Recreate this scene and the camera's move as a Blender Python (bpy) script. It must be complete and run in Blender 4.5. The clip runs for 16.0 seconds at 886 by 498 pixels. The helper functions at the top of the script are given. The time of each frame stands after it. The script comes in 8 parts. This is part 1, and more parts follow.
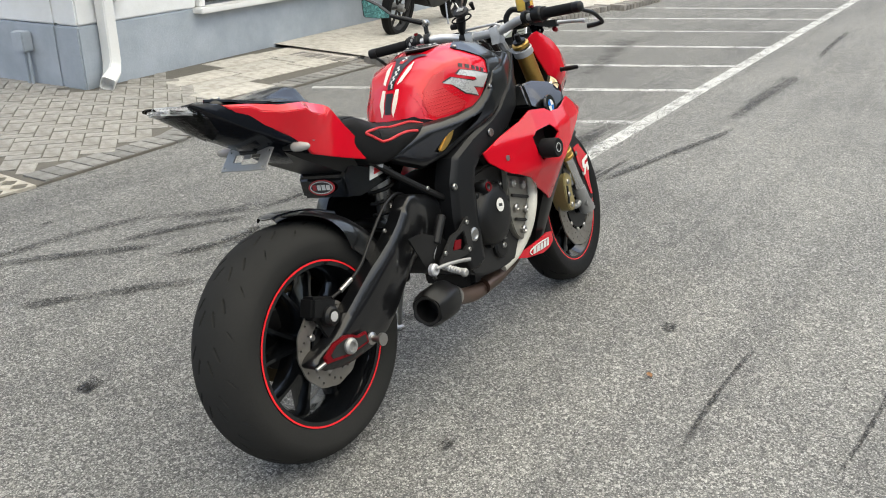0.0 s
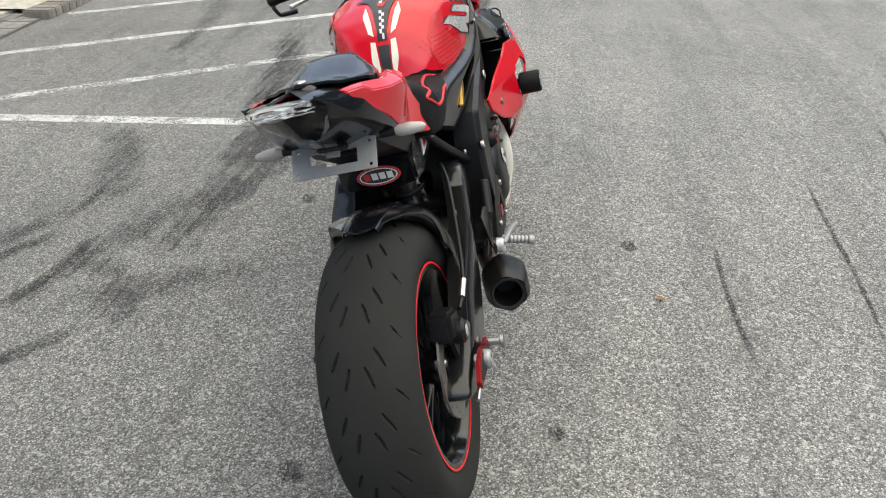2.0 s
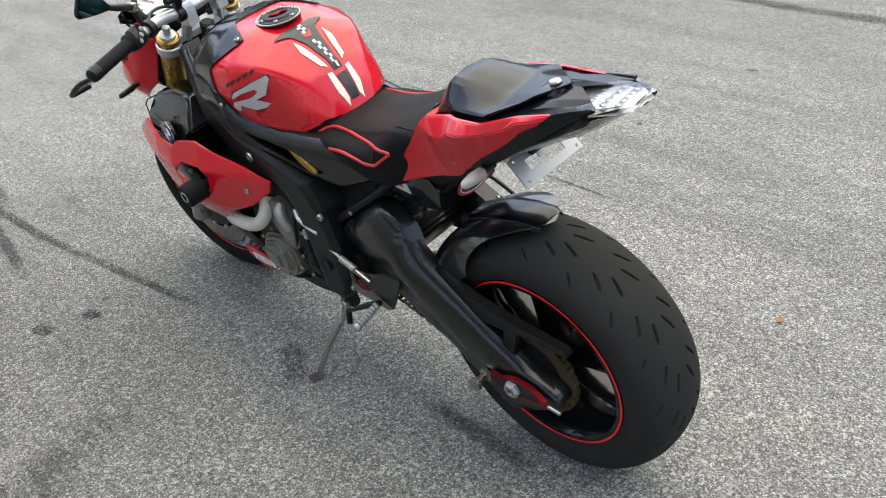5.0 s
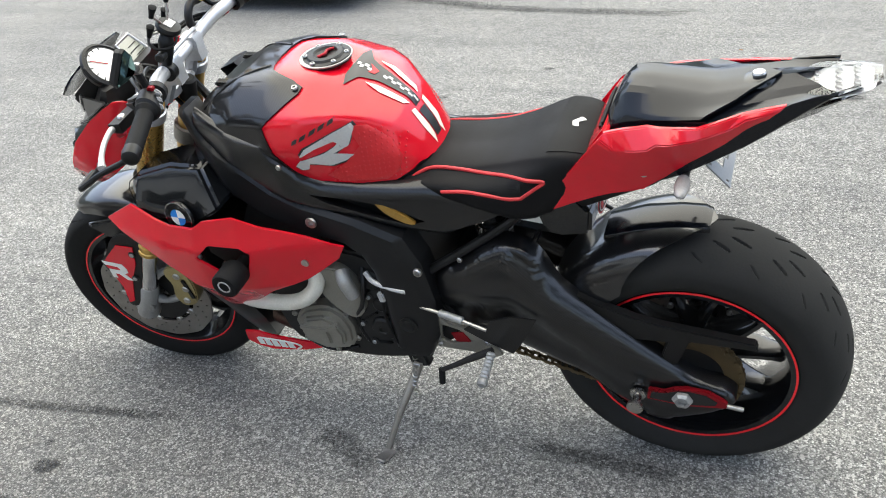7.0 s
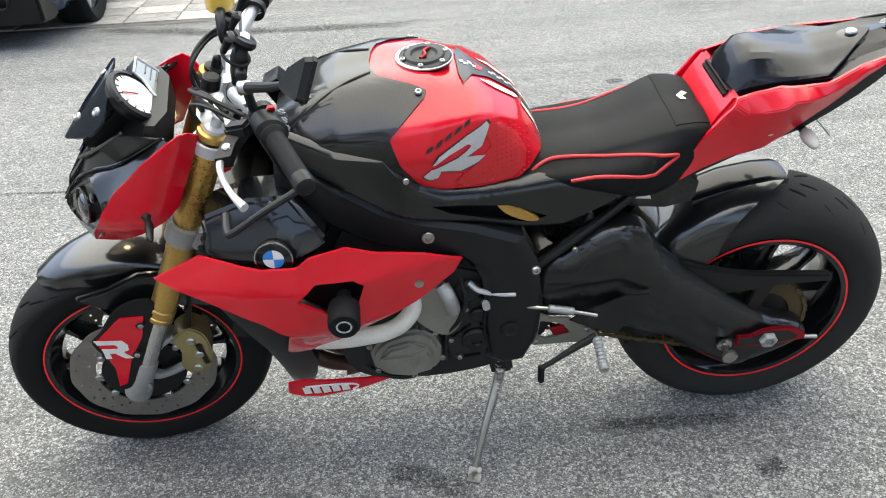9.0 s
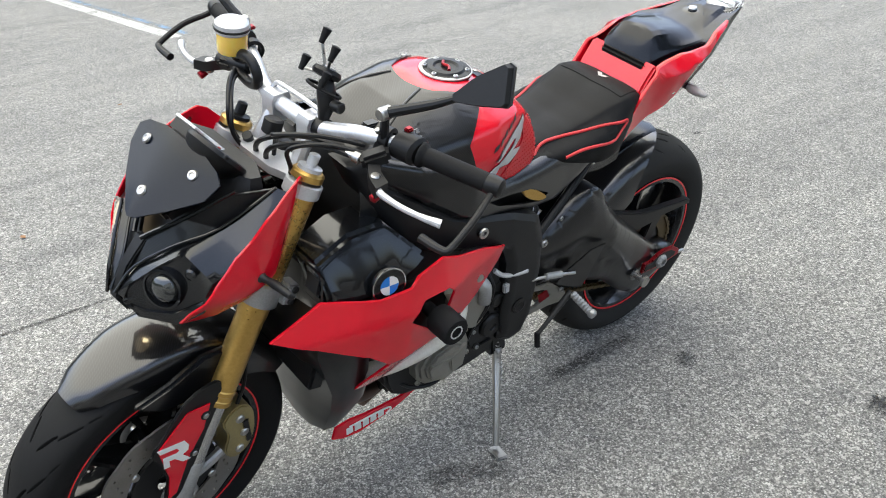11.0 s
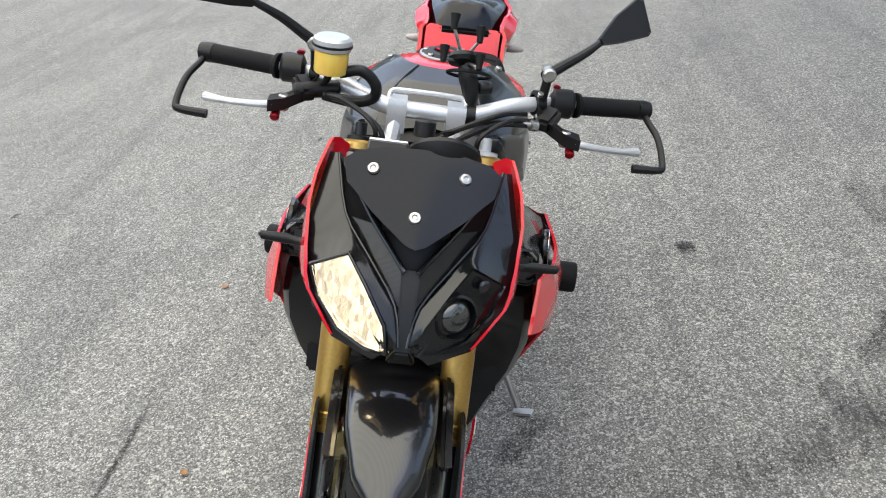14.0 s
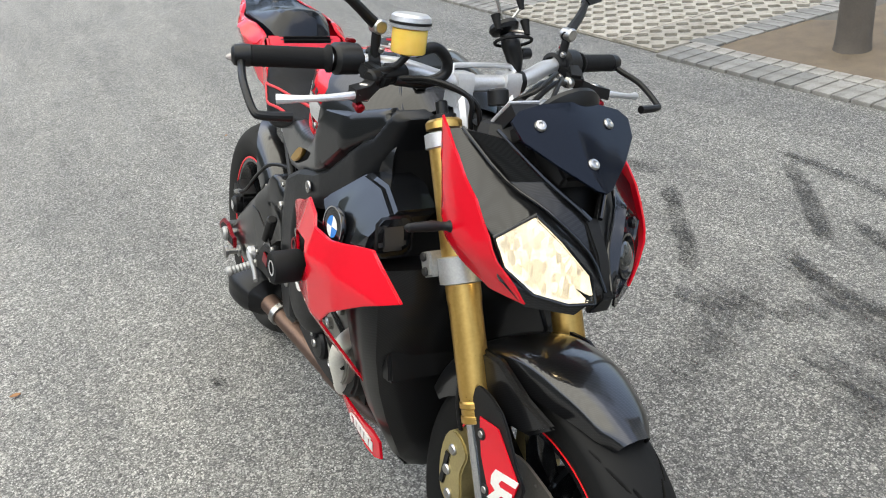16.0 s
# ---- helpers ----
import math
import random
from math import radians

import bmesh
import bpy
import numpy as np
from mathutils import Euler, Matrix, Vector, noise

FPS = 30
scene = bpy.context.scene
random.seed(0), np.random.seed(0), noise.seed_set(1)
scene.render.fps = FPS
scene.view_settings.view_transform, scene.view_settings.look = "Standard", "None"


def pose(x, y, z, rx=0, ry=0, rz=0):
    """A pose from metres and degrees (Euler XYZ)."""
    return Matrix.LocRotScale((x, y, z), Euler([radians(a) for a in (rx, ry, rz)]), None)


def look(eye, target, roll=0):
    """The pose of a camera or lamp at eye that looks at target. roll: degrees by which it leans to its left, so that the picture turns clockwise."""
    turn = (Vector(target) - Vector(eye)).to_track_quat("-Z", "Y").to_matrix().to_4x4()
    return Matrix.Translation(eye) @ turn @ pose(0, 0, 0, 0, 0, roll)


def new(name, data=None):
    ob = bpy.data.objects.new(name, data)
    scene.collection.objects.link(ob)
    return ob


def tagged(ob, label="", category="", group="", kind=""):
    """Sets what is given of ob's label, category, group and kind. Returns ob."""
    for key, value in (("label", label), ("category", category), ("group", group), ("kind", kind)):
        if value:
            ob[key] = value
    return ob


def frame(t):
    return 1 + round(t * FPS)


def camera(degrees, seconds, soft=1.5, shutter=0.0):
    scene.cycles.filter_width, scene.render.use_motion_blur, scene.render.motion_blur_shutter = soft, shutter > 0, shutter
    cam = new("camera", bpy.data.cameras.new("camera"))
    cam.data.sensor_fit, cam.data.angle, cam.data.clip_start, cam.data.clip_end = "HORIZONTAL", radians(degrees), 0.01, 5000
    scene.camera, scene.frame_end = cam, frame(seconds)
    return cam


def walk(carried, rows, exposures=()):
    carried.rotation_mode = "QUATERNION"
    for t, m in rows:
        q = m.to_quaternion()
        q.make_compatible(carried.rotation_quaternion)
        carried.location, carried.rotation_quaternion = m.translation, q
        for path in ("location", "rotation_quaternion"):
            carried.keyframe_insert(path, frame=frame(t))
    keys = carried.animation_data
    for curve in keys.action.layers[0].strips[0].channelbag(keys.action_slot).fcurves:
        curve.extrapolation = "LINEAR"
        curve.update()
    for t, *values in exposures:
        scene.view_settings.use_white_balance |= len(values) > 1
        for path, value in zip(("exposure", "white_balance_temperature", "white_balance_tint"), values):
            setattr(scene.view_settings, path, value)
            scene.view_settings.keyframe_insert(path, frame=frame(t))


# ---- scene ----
cam = camera(53.9, 16.0, soft=1.05)
PATH = [
    (0, (-1.404, -1.531, 1.416), (0.107, -0.465, 0.653), -0.1),
    (0.5, (-1.488, -1.23, 1.416), (0.142, -0.383, 0.626), 0.9),
    (1, (-1.533, -0.937, 1.415), (0.17, -0.294, 0.587), 0.0),
    (1.5, (-1.458, -0.611, 1.398), (0.27, -0.128, 0.514), -2.0),
    (2, (-1.442, -0.333, 1.389), (0.315, -0.101, 0.462), -1.2),
    (2.5, (-1.466, -0.02, 1.394), (0.296, -0.099, 0.452), -0.2),
    (3, (-1.37, 0.249, 1.374), (0.363, -0.072, 0.428), -1.5),
    (3.1, (-1.341, 0.299, 1.357), (0.385, -0.066, 0.415), -2.0),
    (3.5, (-1.254, 0.474, 1.395), (0.402, -0.099, 0.431), -2.4),
    (4, (-1.171, 0.797, 1.392), (0.37, -0.054, 0.442), -1.9),
    (4.2, (-1.139, 0.896, 1.406), (0.364, -0.032, 0.468), -2.2),
    (6.3, (-0.453, 1.555, 1.404), (0.468, 0.035, 0.486), -4.2),
    (6.5, (-0.344, 1.571, 1.379), (0.532, 0.019, 0.471), -4.5),
    (7, (-0.098, 1.614, 1.404), (0.609, -0.018, 0.49), -4.7),
    (7.5, (0.153, 1.727, 1.393), (0.612, -0.007, 0.509), -3.1),
    (8, (0.353, 1.78, 1.389), (0.602, -0.008, 0.529), -2.1),
    (8.5, (0.616, 1.719, 1.39), (0.7, -0.073, 0.507), -2.9),
    (9, (0.859, 1.707, 1.387), (0.756, -0.07, 0.474), -3.0),
    (9.2, (0.991, 1.72, 1.385), (0.788, -0.049, 0.474), -2.8),
    (11.3, (1.966, 1.364, 1.415), (0.744, 0.047, 0.535), -3.3),
    (11.5, (2.014, 1.323, 1.416), (0.742, 0.056, 0.536), -3.9),
    (12, (2.136, 1.131, 1.411), (0.749, 0.009, 0.508), -6.1),
    (12.5, (2.242, 0.962, 1.419), (0.736, 0.03, 0.491), -7.1),
    (13, (2.446, 0.735, 1.413), (0.837, -0.024, 0.5), -7.8),
    (13.5, (2.536, 0.556, 1.4), (0.848, -0.022, 0.497), -8.2),
    (14, (2.544, 0.314, 1.4), (0.773, 0.027, 0.516), -8.2),
    (14.5, (2.581, 0.084, 1.403), (0.771, 0.055, 0.553), -7.3),
    (15, (2.627, -0.188, 1.401), (0.831, 0.03, 0.548), -7.1),
    (15.5, (2.531, -0.405, 1.385), (0.799, 0.081, 0.51), -8.0),
    (16, (2.41, -0.584, 1.4), (0.783, 0.129, 0.48), -7.9),
]
walk(cam, [(t, look(eye, target, roll)) for t, eye, target, roll in PATH], [(0.0, 1.76, 6850, 7), (4.0, 1.83, 6700, 7), (6.5, 2.20, 6600, 7), (9.0, 2.34, 6550, 7), (12.0, 2.05, 6550, 7), (14.5, 1.93, 6650, 7), (16.0, 1.95, 6650, 7)])


# ---- world and sun ----
world = bpy.data.worlds.new("sky")
scene.world = world
world.use_nodes = True
wn = world.node_tree.nodes
wl = world.node_tree.links
sky = wn.new("ShaderNodeTexSky")
sky.sky_type = 'NISHITA'
sky.sun_disc = False
sky.sun_elevation = radians(80)
sky.sun_rotation = radians(170)
sky.air_density = 1.0
sky.dust_density = 7.0
sky.ozone_density = 1.0
wn["Background"].inputs["Strength"].default_value = 0.15
veil = wn.new("ShaderNodeMix")
veil.data_type, veil.blend_type = 'RGBA', 'DARKEN'
veil.inputs["Factor"].default_value = 1.0
veil.inputs["B"].default_value = (4.75, 4.6, 4.2, 1)
wl.new(sky.outputs[0], veil.inputs["A"])
wl.new(veil.outputs["Result"], wn["Background"].inputs["Color"])
sun = new("sun", bpy.data.lights.new("sun", 'SUN'))
sun.data.energy = 0.7
sun.data.angle = radians(105)
sun.data.color = (1.0, 0.96, 0.9)
sun.matrix_world = look((0.2, -0.9, 4.0), (0, 0, 0))

# ---- materials ----


def material(name, colour, rough=0.5, metal=0.0, coat=0.0, spec=0.5):
    m = bpy.data.materials.new(name)
    m.use_nodes = True
    b = m.node_tree.nodes["Principled BSDF"]
    b.inputs["Base Color"].default_value = (*colour, 1)
    b.inputs["Roughness"].default_value = rough
    b.inputs["Metallic"].default_value = metal
    b.inputs["Coat Weight"].default_value = coat
    b.inputs["Coat Roughness"].default_value = 0.04
    b.inputs["Specular IOR Level"].default_value = spec
    return m


def node(m, kind, **values):
    n = m.node_tree.nodes.new(kind)
    for k, v in values.items():
        n.inputs[k].default_value = v
    return n


def link(m, a, b):
    m.node_tree.links.new(a, b)


def ramp(m, fac, stops):
    n = m.node_tree.nodes.new("ShaderNodeValToRGB")
    r = n.color_ramp
    while len(r.elements) < len(stops):
        r.elements.new(0.5)
    for e, (p, c) in zip(r.elements, stops):
        e.position, e.color = p, (*c, 1) if len(c) == 3 else c
    link(m, fac, n.inputs["Fac"])
    return n.outputs["Color"]


def coords(m, kind="Object"):
    return m.node_tree.nodes.new("ShaderNodeTexCoord").outputs[kind]


def mapped(m, scale, kind="Object", turn=(0, 0, 0)):
    n = node(m, "ShaderNodeMapping", Scale=scale, Rotation=turn)
    link(m, coords(m, kind), n.inputs["Vector"])
    return n.outputs["Vector"]


def mix(m, fac, a, b, blend='MIX'):
    n = m.node_tree.nodes.new("ShaderNodeMix")
    n.data_type, n.blend_type = 'RGBA', blend
    for socket, v in ((n.inputs["Factor"], fac), (n.inputs["A"], a), (n.inputs["B"], b)):
        if isinstance(v, bpy.types.NodeSocket):
            link(m, v, socket)
        else:
            socket.default_value = v if isinstance(v, (int, float)) else (*v, 1)
    return n.outputs["Result"]


def noise_tex(m, scale, detail=4.0, rough=0.55, vec=None):
    n = node(m, "ShaderNodeTexNoise", Scale=scale, Detail=detail, Roughness=rough)
    link(m, vec or coords(m), n.inputs["Vector"])
    return n.outputs["Fac"]


def maths(m, op, a, b=0.5):
    n = m.node_tree.nodes.new("ShaderNodeMath")
    n.operation = op
    for i, v in enumerate((a, b)):
        if isinstance(v, bpy.types.NodeSocket):
            link(m, v, n.inputs[i])
        else:
            n.inputs[i].default_value = v
    return n.outputs[0]


def bsdf(m):
    return m.node_tree.nodes["Principled BSDF"]


def bump(m, height, strength, distance):
    n = node(m, "ShaderNodeBump", Strength=strength, Distance=distance)
    link(m, height, n.inputs["Height"])
    link(m, n.outputs["Normal"], bsdf(m).inputs["Normal"])


def worn(m, base, dark, scale=60.0, amount=0.5, rough=(0.3, 0.5), bumpy=0.0):
    """Uneven colour and gloss at two scales."""
    big = noise_tex(m, scale * 0.12, 5)
    fine = noise_tex(m, scale * 4, 3)
    both = maths(m, 'ADD', maths(m, 'MULTIPLY', big, 0.65), maths(m, 'MULTIPLY', fine, 0.35))
    link(m, ramp(m, both, [(0.5 - amount * 0.3, dark), (0.5 + amount * 0.3, base)]), bsdf(m).inputs["Base Color"])
    r = node(m, "ShaderNodeMapRange", **{"From Min": 0.3, "From Max": 0.7, "To Min": rough[0], "To Max": rough[1]})
    link(m, both, r.inputs["Value"])
    link(m, r.outputs[0], bsdf(m).inputs["Roughness"])
    if bumpy:
        bump(m, fine, 0.4, bumpy)
    return m


def asphalt_material():
    m = material("asphalt", (0.2, 0.2, 0.2), 0.9)
    v = node(m, "ShaderNodeTexVoronoi", Scale=235.0, Randomness=1.0)
    v.feature = 'F1'
    link(m, coords(m), v.inputs["Vector"])
    sep = m.node_tree.nodes.new("ShaderNodeSeparateColor")
    link(m, v.outputs["Color"], sep.inputs[0])
    stones = ramp(m, sep.outputs[0], [(0.0, (0.085, 0.085, 0.084)), (0.22, (0.165, 0.163, 0.159)), (0.62, (0.232, 0.230, 0.222)), (0.86, (0.325, 0.321, 0.31)), (1.0, (0.50, 0.493, 0.475))])
    gaps = ramp(m, v.outputs["Distance"], [(0.0, (1, 1, 1)), (0.40, (0.9, 0.9, 0.9)), (0.70, (0.42, 0.42, 0.42))])
    col = mix(m, 1.0, stones, gaps, 'MULTIPLY')
    v2 = node(m, "ShaderNodeTexVoronoi", Scale=125.0)
    link(m, coords(m), v2.inputs["Vector"])
    sep2 = m.node_tree.nodes.new("ShaderNodeSeparateColor")
    link(m, v2.outputs["Color"], sep2.inputs[0])
    col = mix(m, ramp(m, sep2.outputs[1], [(0.90, (0, 0, 0)), (0.95, (0.55, 0.55, 0.55))]), col, (0.42, 0.41, 0.39))
    col = mix(m, ramp(m, sep2.outputs[2], [(0.93, (0, 0, 0)), (0.96, (0.7, 0.7, 0.7))]), col, (0.05, 0.05, 0.05))
    # lengthwise wear, patches and rolled-in rubber
    along = noise_tex(m, 1.0, 7, 0.66, mapped(m, (0.35, 3.6, 1), turn=(0, 0, 0.06)))
    patch = noise_tex(m, 0.9, 7, 0.66)
    mottle = noise_tex(m, 11.0, 6, 0.68)
    col = mix(m, 1.0, col, ramp(m, along, [(0.33, (0.80, 0.80, 0.805)), (0.52, (1.02, 1.02, 1.01)), (0.8, (1.12, 1.115, 1.10))]), 'MULTIPLY')
    col = mix(m, 1.0, col, ramp(m, patch, [(0.3, (0.82, 0.82, 0.83)), (0.5, (1.0, 1.0, 1.0)), (0.75, (1.12, 1.115, 1.10))]), 'MULTIPLY')
    col = mix(m, 1.0, col, ramp(m, mottle, [(0.32, (0.88, 0.88, 0.885)), (0.6, (1.05, 1.05, 1.035))]), 'MULTIPLY')
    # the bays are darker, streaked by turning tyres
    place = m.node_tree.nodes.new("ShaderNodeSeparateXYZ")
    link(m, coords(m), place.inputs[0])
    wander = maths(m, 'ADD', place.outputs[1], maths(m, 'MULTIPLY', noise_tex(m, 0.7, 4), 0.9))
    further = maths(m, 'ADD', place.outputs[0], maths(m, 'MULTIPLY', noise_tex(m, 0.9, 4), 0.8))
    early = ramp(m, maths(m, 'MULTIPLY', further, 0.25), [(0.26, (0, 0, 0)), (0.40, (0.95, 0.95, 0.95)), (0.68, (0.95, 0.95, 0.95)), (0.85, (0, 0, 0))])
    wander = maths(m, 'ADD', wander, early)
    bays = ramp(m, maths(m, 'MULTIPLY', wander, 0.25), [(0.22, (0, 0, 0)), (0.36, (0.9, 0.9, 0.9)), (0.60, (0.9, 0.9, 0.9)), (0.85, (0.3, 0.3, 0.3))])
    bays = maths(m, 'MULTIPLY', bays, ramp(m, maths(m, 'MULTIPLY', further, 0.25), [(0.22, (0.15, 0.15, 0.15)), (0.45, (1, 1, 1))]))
    streak = noise_tex(m, 1.0, 10, 0.74, mapped(m, (0.45, 7.5, 1), turn=(0, 0, -0.10)))
    blot = noise_tex(m, 1.7, 11, 0.72)
    fibre = noise_tex(m, 1.0, 8, 0.75, mapped(m, (1.1, 34.0, 1), turn=(0, 0, -0.10)))
    lines = ramp(m, streak, [(0.50, (0, 0, 0)), (0.57, (0.9, 0.9, 0.9))])
    spots_ = ramp(m, blot, [(0.535, (0, 0, 0)), (0.575, (0.85, 0.85, 0.85))])
    rubbed = maths(m, 'MULTIPLY', maths(m, 'MAXIMUM', lines, spots_), ramp(m, fibre, [(0.38, (0.35, 0.35, 0.35)), (0.53, (1, 1, 1))]))
    # even floor: darkens the whole bay area, between the streaks too
    rubbed = maths(m, 'MAXIMUM', rubbed, 0.42)
    grit = maths(m, 'MULTIPLY', rubbed, ramp(m, noise_tex(m, 130.0, 3), [(0.35, (0.55, 0.55, 0.55)), (0.6, (1, 1, 1))]))
    proud = ramp(m, sep.outputs[0], [(0.35, (1, 1, 1)), (0.6, (0.85, 0.85, 0.85)), (0.85, (0.42, 0.42, 0.42))])
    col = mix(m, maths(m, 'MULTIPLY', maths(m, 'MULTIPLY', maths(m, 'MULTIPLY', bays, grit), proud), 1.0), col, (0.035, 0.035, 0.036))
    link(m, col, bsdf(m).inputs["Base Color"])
    h = mix(m, 0.5, ramp(m, v.outputs["Distance"], [(0.0, (1, 1, 1)), (0.7, (0, 0, 0))]), stones)
    bump(m, h, 0.75, 0.004)
    return m


def smear_material(name, colour, scale, amount, edge):
    """A stain that thins out over the stones: seen through noise and away from its middle line."""
    m = material(name, colour, 0.8)
    t = m.node_tree
    clear = t.nodes.new("ShaderNodeBsdfTransparent")
    blend = t.nodes.new("ShaderNodeMixShader")
    uv = t.nodes.new("ShaderNodeSeparateXYZ")
    link(m, coords(m, "UV"), uv.inputs[0])
    off = maths(m, 'ABSOLUTE', maths(m, 'SUBTRACT', uv.outputs[1], 0.5))
    ends = maths(m, 'ABSOLUTE', maths(m, 'SUBTRACT', uv.outputs[0], 0.5))
    fall = node(m, "ShaderNodeMapRange", **{"From Min": 0.5, "From Max": edge, "To Min": 0.0, "To Max": 1.0})
    link(m, off, fall.inputs["Value"])
    fall2 = node(m, "ShaderNodeMapRange", **{"From Min": 0.5, "From Max": 0.3, "To Min": 0.0, "To Max": 1.0})
    link(m, ends, fall2.inputs["Value"])
    n1 = noise_tex(m, scale, 8, 0.74)
    long = noise_tex(m, 1.0, 7, 0.72, mapped(m, (1.2, 26.0, 1), turn=(0, 0, 0.08)))
    n2 = noise_tex(m, 170.0, 3, 0.7)
    cover = maths(m, 'MULTIPLY', maths(m, 'MULTIPLY', fall.outputs[0], fall2.outputs[0]), 0.35 + amount * 0.5)
    for part_noise, weight in ((n1, 1.5), (long, 1.6), (n2, 0.8)):
        cover = maths(m, 'ADD', cover, maths(m, 'MULTIPLY', maths(m, 'SUBTRACT', part_noise, 0.5), weight))
    grain = node(m, "ShaderNodeMapRange", **{"From Min": 0.25, "From Max": 0.85, "To Min": 0.0, "To Max": 1.0})
    link(m, cover, grain.inputs["Value"])
    cells = node(m, "ShaderNodeTexVoronoi", Scale=185.0)
    link(m, coords(m), cells.inputs["Vector"])
    tone = t.nodes.new("ShaderNodeSeparateColor")
    link(m, cells.outputs["Color"], tone.inputs[0])
    bare = ramp(m, tone.outputs[0], [(0.3, (0.85, 0.85, 0.85)), (0.55, (0.55, 0.55, 0.55)), (0.8, (0.12, 0.12, 0.12))])
    fac = maths(m, 'MULTIPLY', maths(m, 'MULTIPLY', grain.outputs[0], bare), maths(m, 'MINIMUM', maths(m, 'MULTIPLY', maths(m, 'MULTIPLY', fall.outputs[0], fall2.outputs[0]), 5.0), 1.0))
    link(m, fac, blend.inputs[0])
    link(m, clear.outputs[0], blend.inputs[1])
    link(m, bsdf(m).outputs[0], blend.inputs[2])
    link(m, blend.outputs[0], t.nodes["Material Output"].inputs["Surface"])
    bump(m, n2, 0.5, 0.002)
    return m


def paint_line_material(name, colour, keep):
    m = material(name, colour, 0.7)
    t = m.node_tree
    clear = t.nodes.new("ShaderNodeBsdfTransparent")
    blend = t.nodes.new("ShaderNodeMixShader")
    n1 = noise_tex(m, 5.0, 6, 0.7)
    v = node(m, "ShaderNodeTexVoronoi", Scale=170.0)
    link(m, coords(m), v.inputs["Vector"])
    s = m.node_tree.nodes.new("ShaderNodeSeparateColor")
    link(m, v.outputs["Color"], s.inputs[0])
    both = maths(m, 'ADD', maths(m, 'MULTIPLY', n1, 0.75), maths(m, 'MULTIPLY', s.outputs[0], 0.25))
    r = node(m, "ShaderNodeMapRange", **{"From Min": 0.62 - keep * 0.4, "From Max": 0.72 - keep * 0.4, "To Min": 0.12, "To Max": 1.0})
    link(m, both, r.inputs["Value"])
    link(m, r.outputs[0], blend.inputs[0])
    link(m, clear.outputs[0], blend.inputs[1])
    link(m, bsdf(m).outputs[0], blend.inputs[2])
    link(m, blend.outputs[0], t.nodes["Material Output"].inputs["Surface"])
    link(m, ramp(m, noise_tex(m, 30.0, 5), [(0.3, tuple(c * 0.62 for c in colour)), (0.65, colour)]), bsdf(m).inputs["Base Color"])
    bump(m, s.outputs[0], 0.5, 0.0015)
    return m


def carbon_material(name, dark, light, gloss):
    """Twill weave under clear lacquer."""
    m = material(name, dark, 0.35, 0.0, gloss, 0.08)
    w = mapped(m, (1, 1, 1), turn=(0.7, 0.5, 0.9))
    a = m.node_tree.nodes.new("ShaderNodeTexWave")
    a.inputs["Scale"].default_value = 110.0
    a.inputs["Distortion"].default_value = 0.4
    link(m, w, a.inputs["Vector"])
    b = m.node_tree.nodes.new("ShaderNodeTexWave")
    b.bands_direction = 'Z'
    b.inputs["Scale"].default_value = 110.0
    link(m, w, b.inputs["Vector"])
    fac = maths(m, 'MULTIPLY', a.outputs["Fac"], b.outputs["Fac"])
    fac = maths(m, 'ADD', fac, maths(m, 'MULTIPLY', noise_tex(m, 14.0, 4), 0.35))
    link(m, ramp(m, fac, [(0.1, dark), (0.75, light)]), bsdf(m).inputs["Base Color"])
    r = node(m, "ShaderNodeMapRange", **{"From Min": 0.3, "From Max": 0.75, "To Min": 0.02, "To Max": 0.12})
    link(m, noise_tex(m, 40.0, 4), r.inputs["Value"])
    link(m, r.outputs[0], bsdf(m).inputs["Coat Roughness"])
    bsdf(m).inputs["Roughness"].default_value = 0.3
    bsdf(m).inputs["Specular IOR Level"].default_value = 0.2
    return m


def lacquer(name, colour, dark, rough=0.22, coat=0.7):
    """Car paint: base with faint dust and fine orange peel under clear coat."""
    m = material(name, colour, rough, 0.0, coat, 0.15)
    link(m, ramp(m, noise_tex(m, 7.0, 5), [(0.25, dark), (0.6, colour)]), bsdf(m).inputs["Base Color"])
    r = node(m, "ShaderNodeMapRange", **{"From Min": 0.35, "From Max": 0.75, "To Min": 0.02, "To Max": 0.14})
    link(m, noise_tex(m, 55.0, 4), r.inputs["Value"])
    link(m, r.outputs[0], bsdf(m).inputs["Coat Roughness"])
    bsdf(m).inputs["Specular IOR Level"].default_value = 0.15
    bump(m, noise_tex(m, 160.0, 2), 0.05, 0.0006)
    return m


def brushed(name, colour, rough, dark=None):
    m = material(name, colour, rough, 1.0)
    worn(m, colour, dark or tuple(c * 0.6 for c in colour), 70, 0.8, (rough * 0.75, min(1, rough * 1.4)))
    return m


ASPHALT = asphalt_material()
RED = lacquer("red_lacquer", (0.56, 0.004, 0.016), (0.46, 0.003, 0.012))
BLACK_GLOSS = lacquer("black_lacquer", (0.0045, 0.005, 0.006), (0.003, 0.0035, 0.004))
CARBON = carbon_material("carbon_weave", (0.0015, 0.0015, 0.0018), (0.009, 0.0092, 0.010), 0.55)
CARBON_WET = carbon_material("lacquered_carbon", (0.0015, 0.0015, 0.0018), (0.009, 0.0092, 0.010), 1.0)
# weak coat and bluish base stand in for darker blue-grey reflections
COWL_BLACK = lacquer("dimmed_black_lacquer", (0.004, 0.005, 0.0075), (0.003, 0.0035, 0.005), 0.22, 0.32)
CARBON_DULL = carbon_material("satin_carbon", (0.003, 0.003, 0.003), (0.011, 0.011, 0.0115), 0.3)
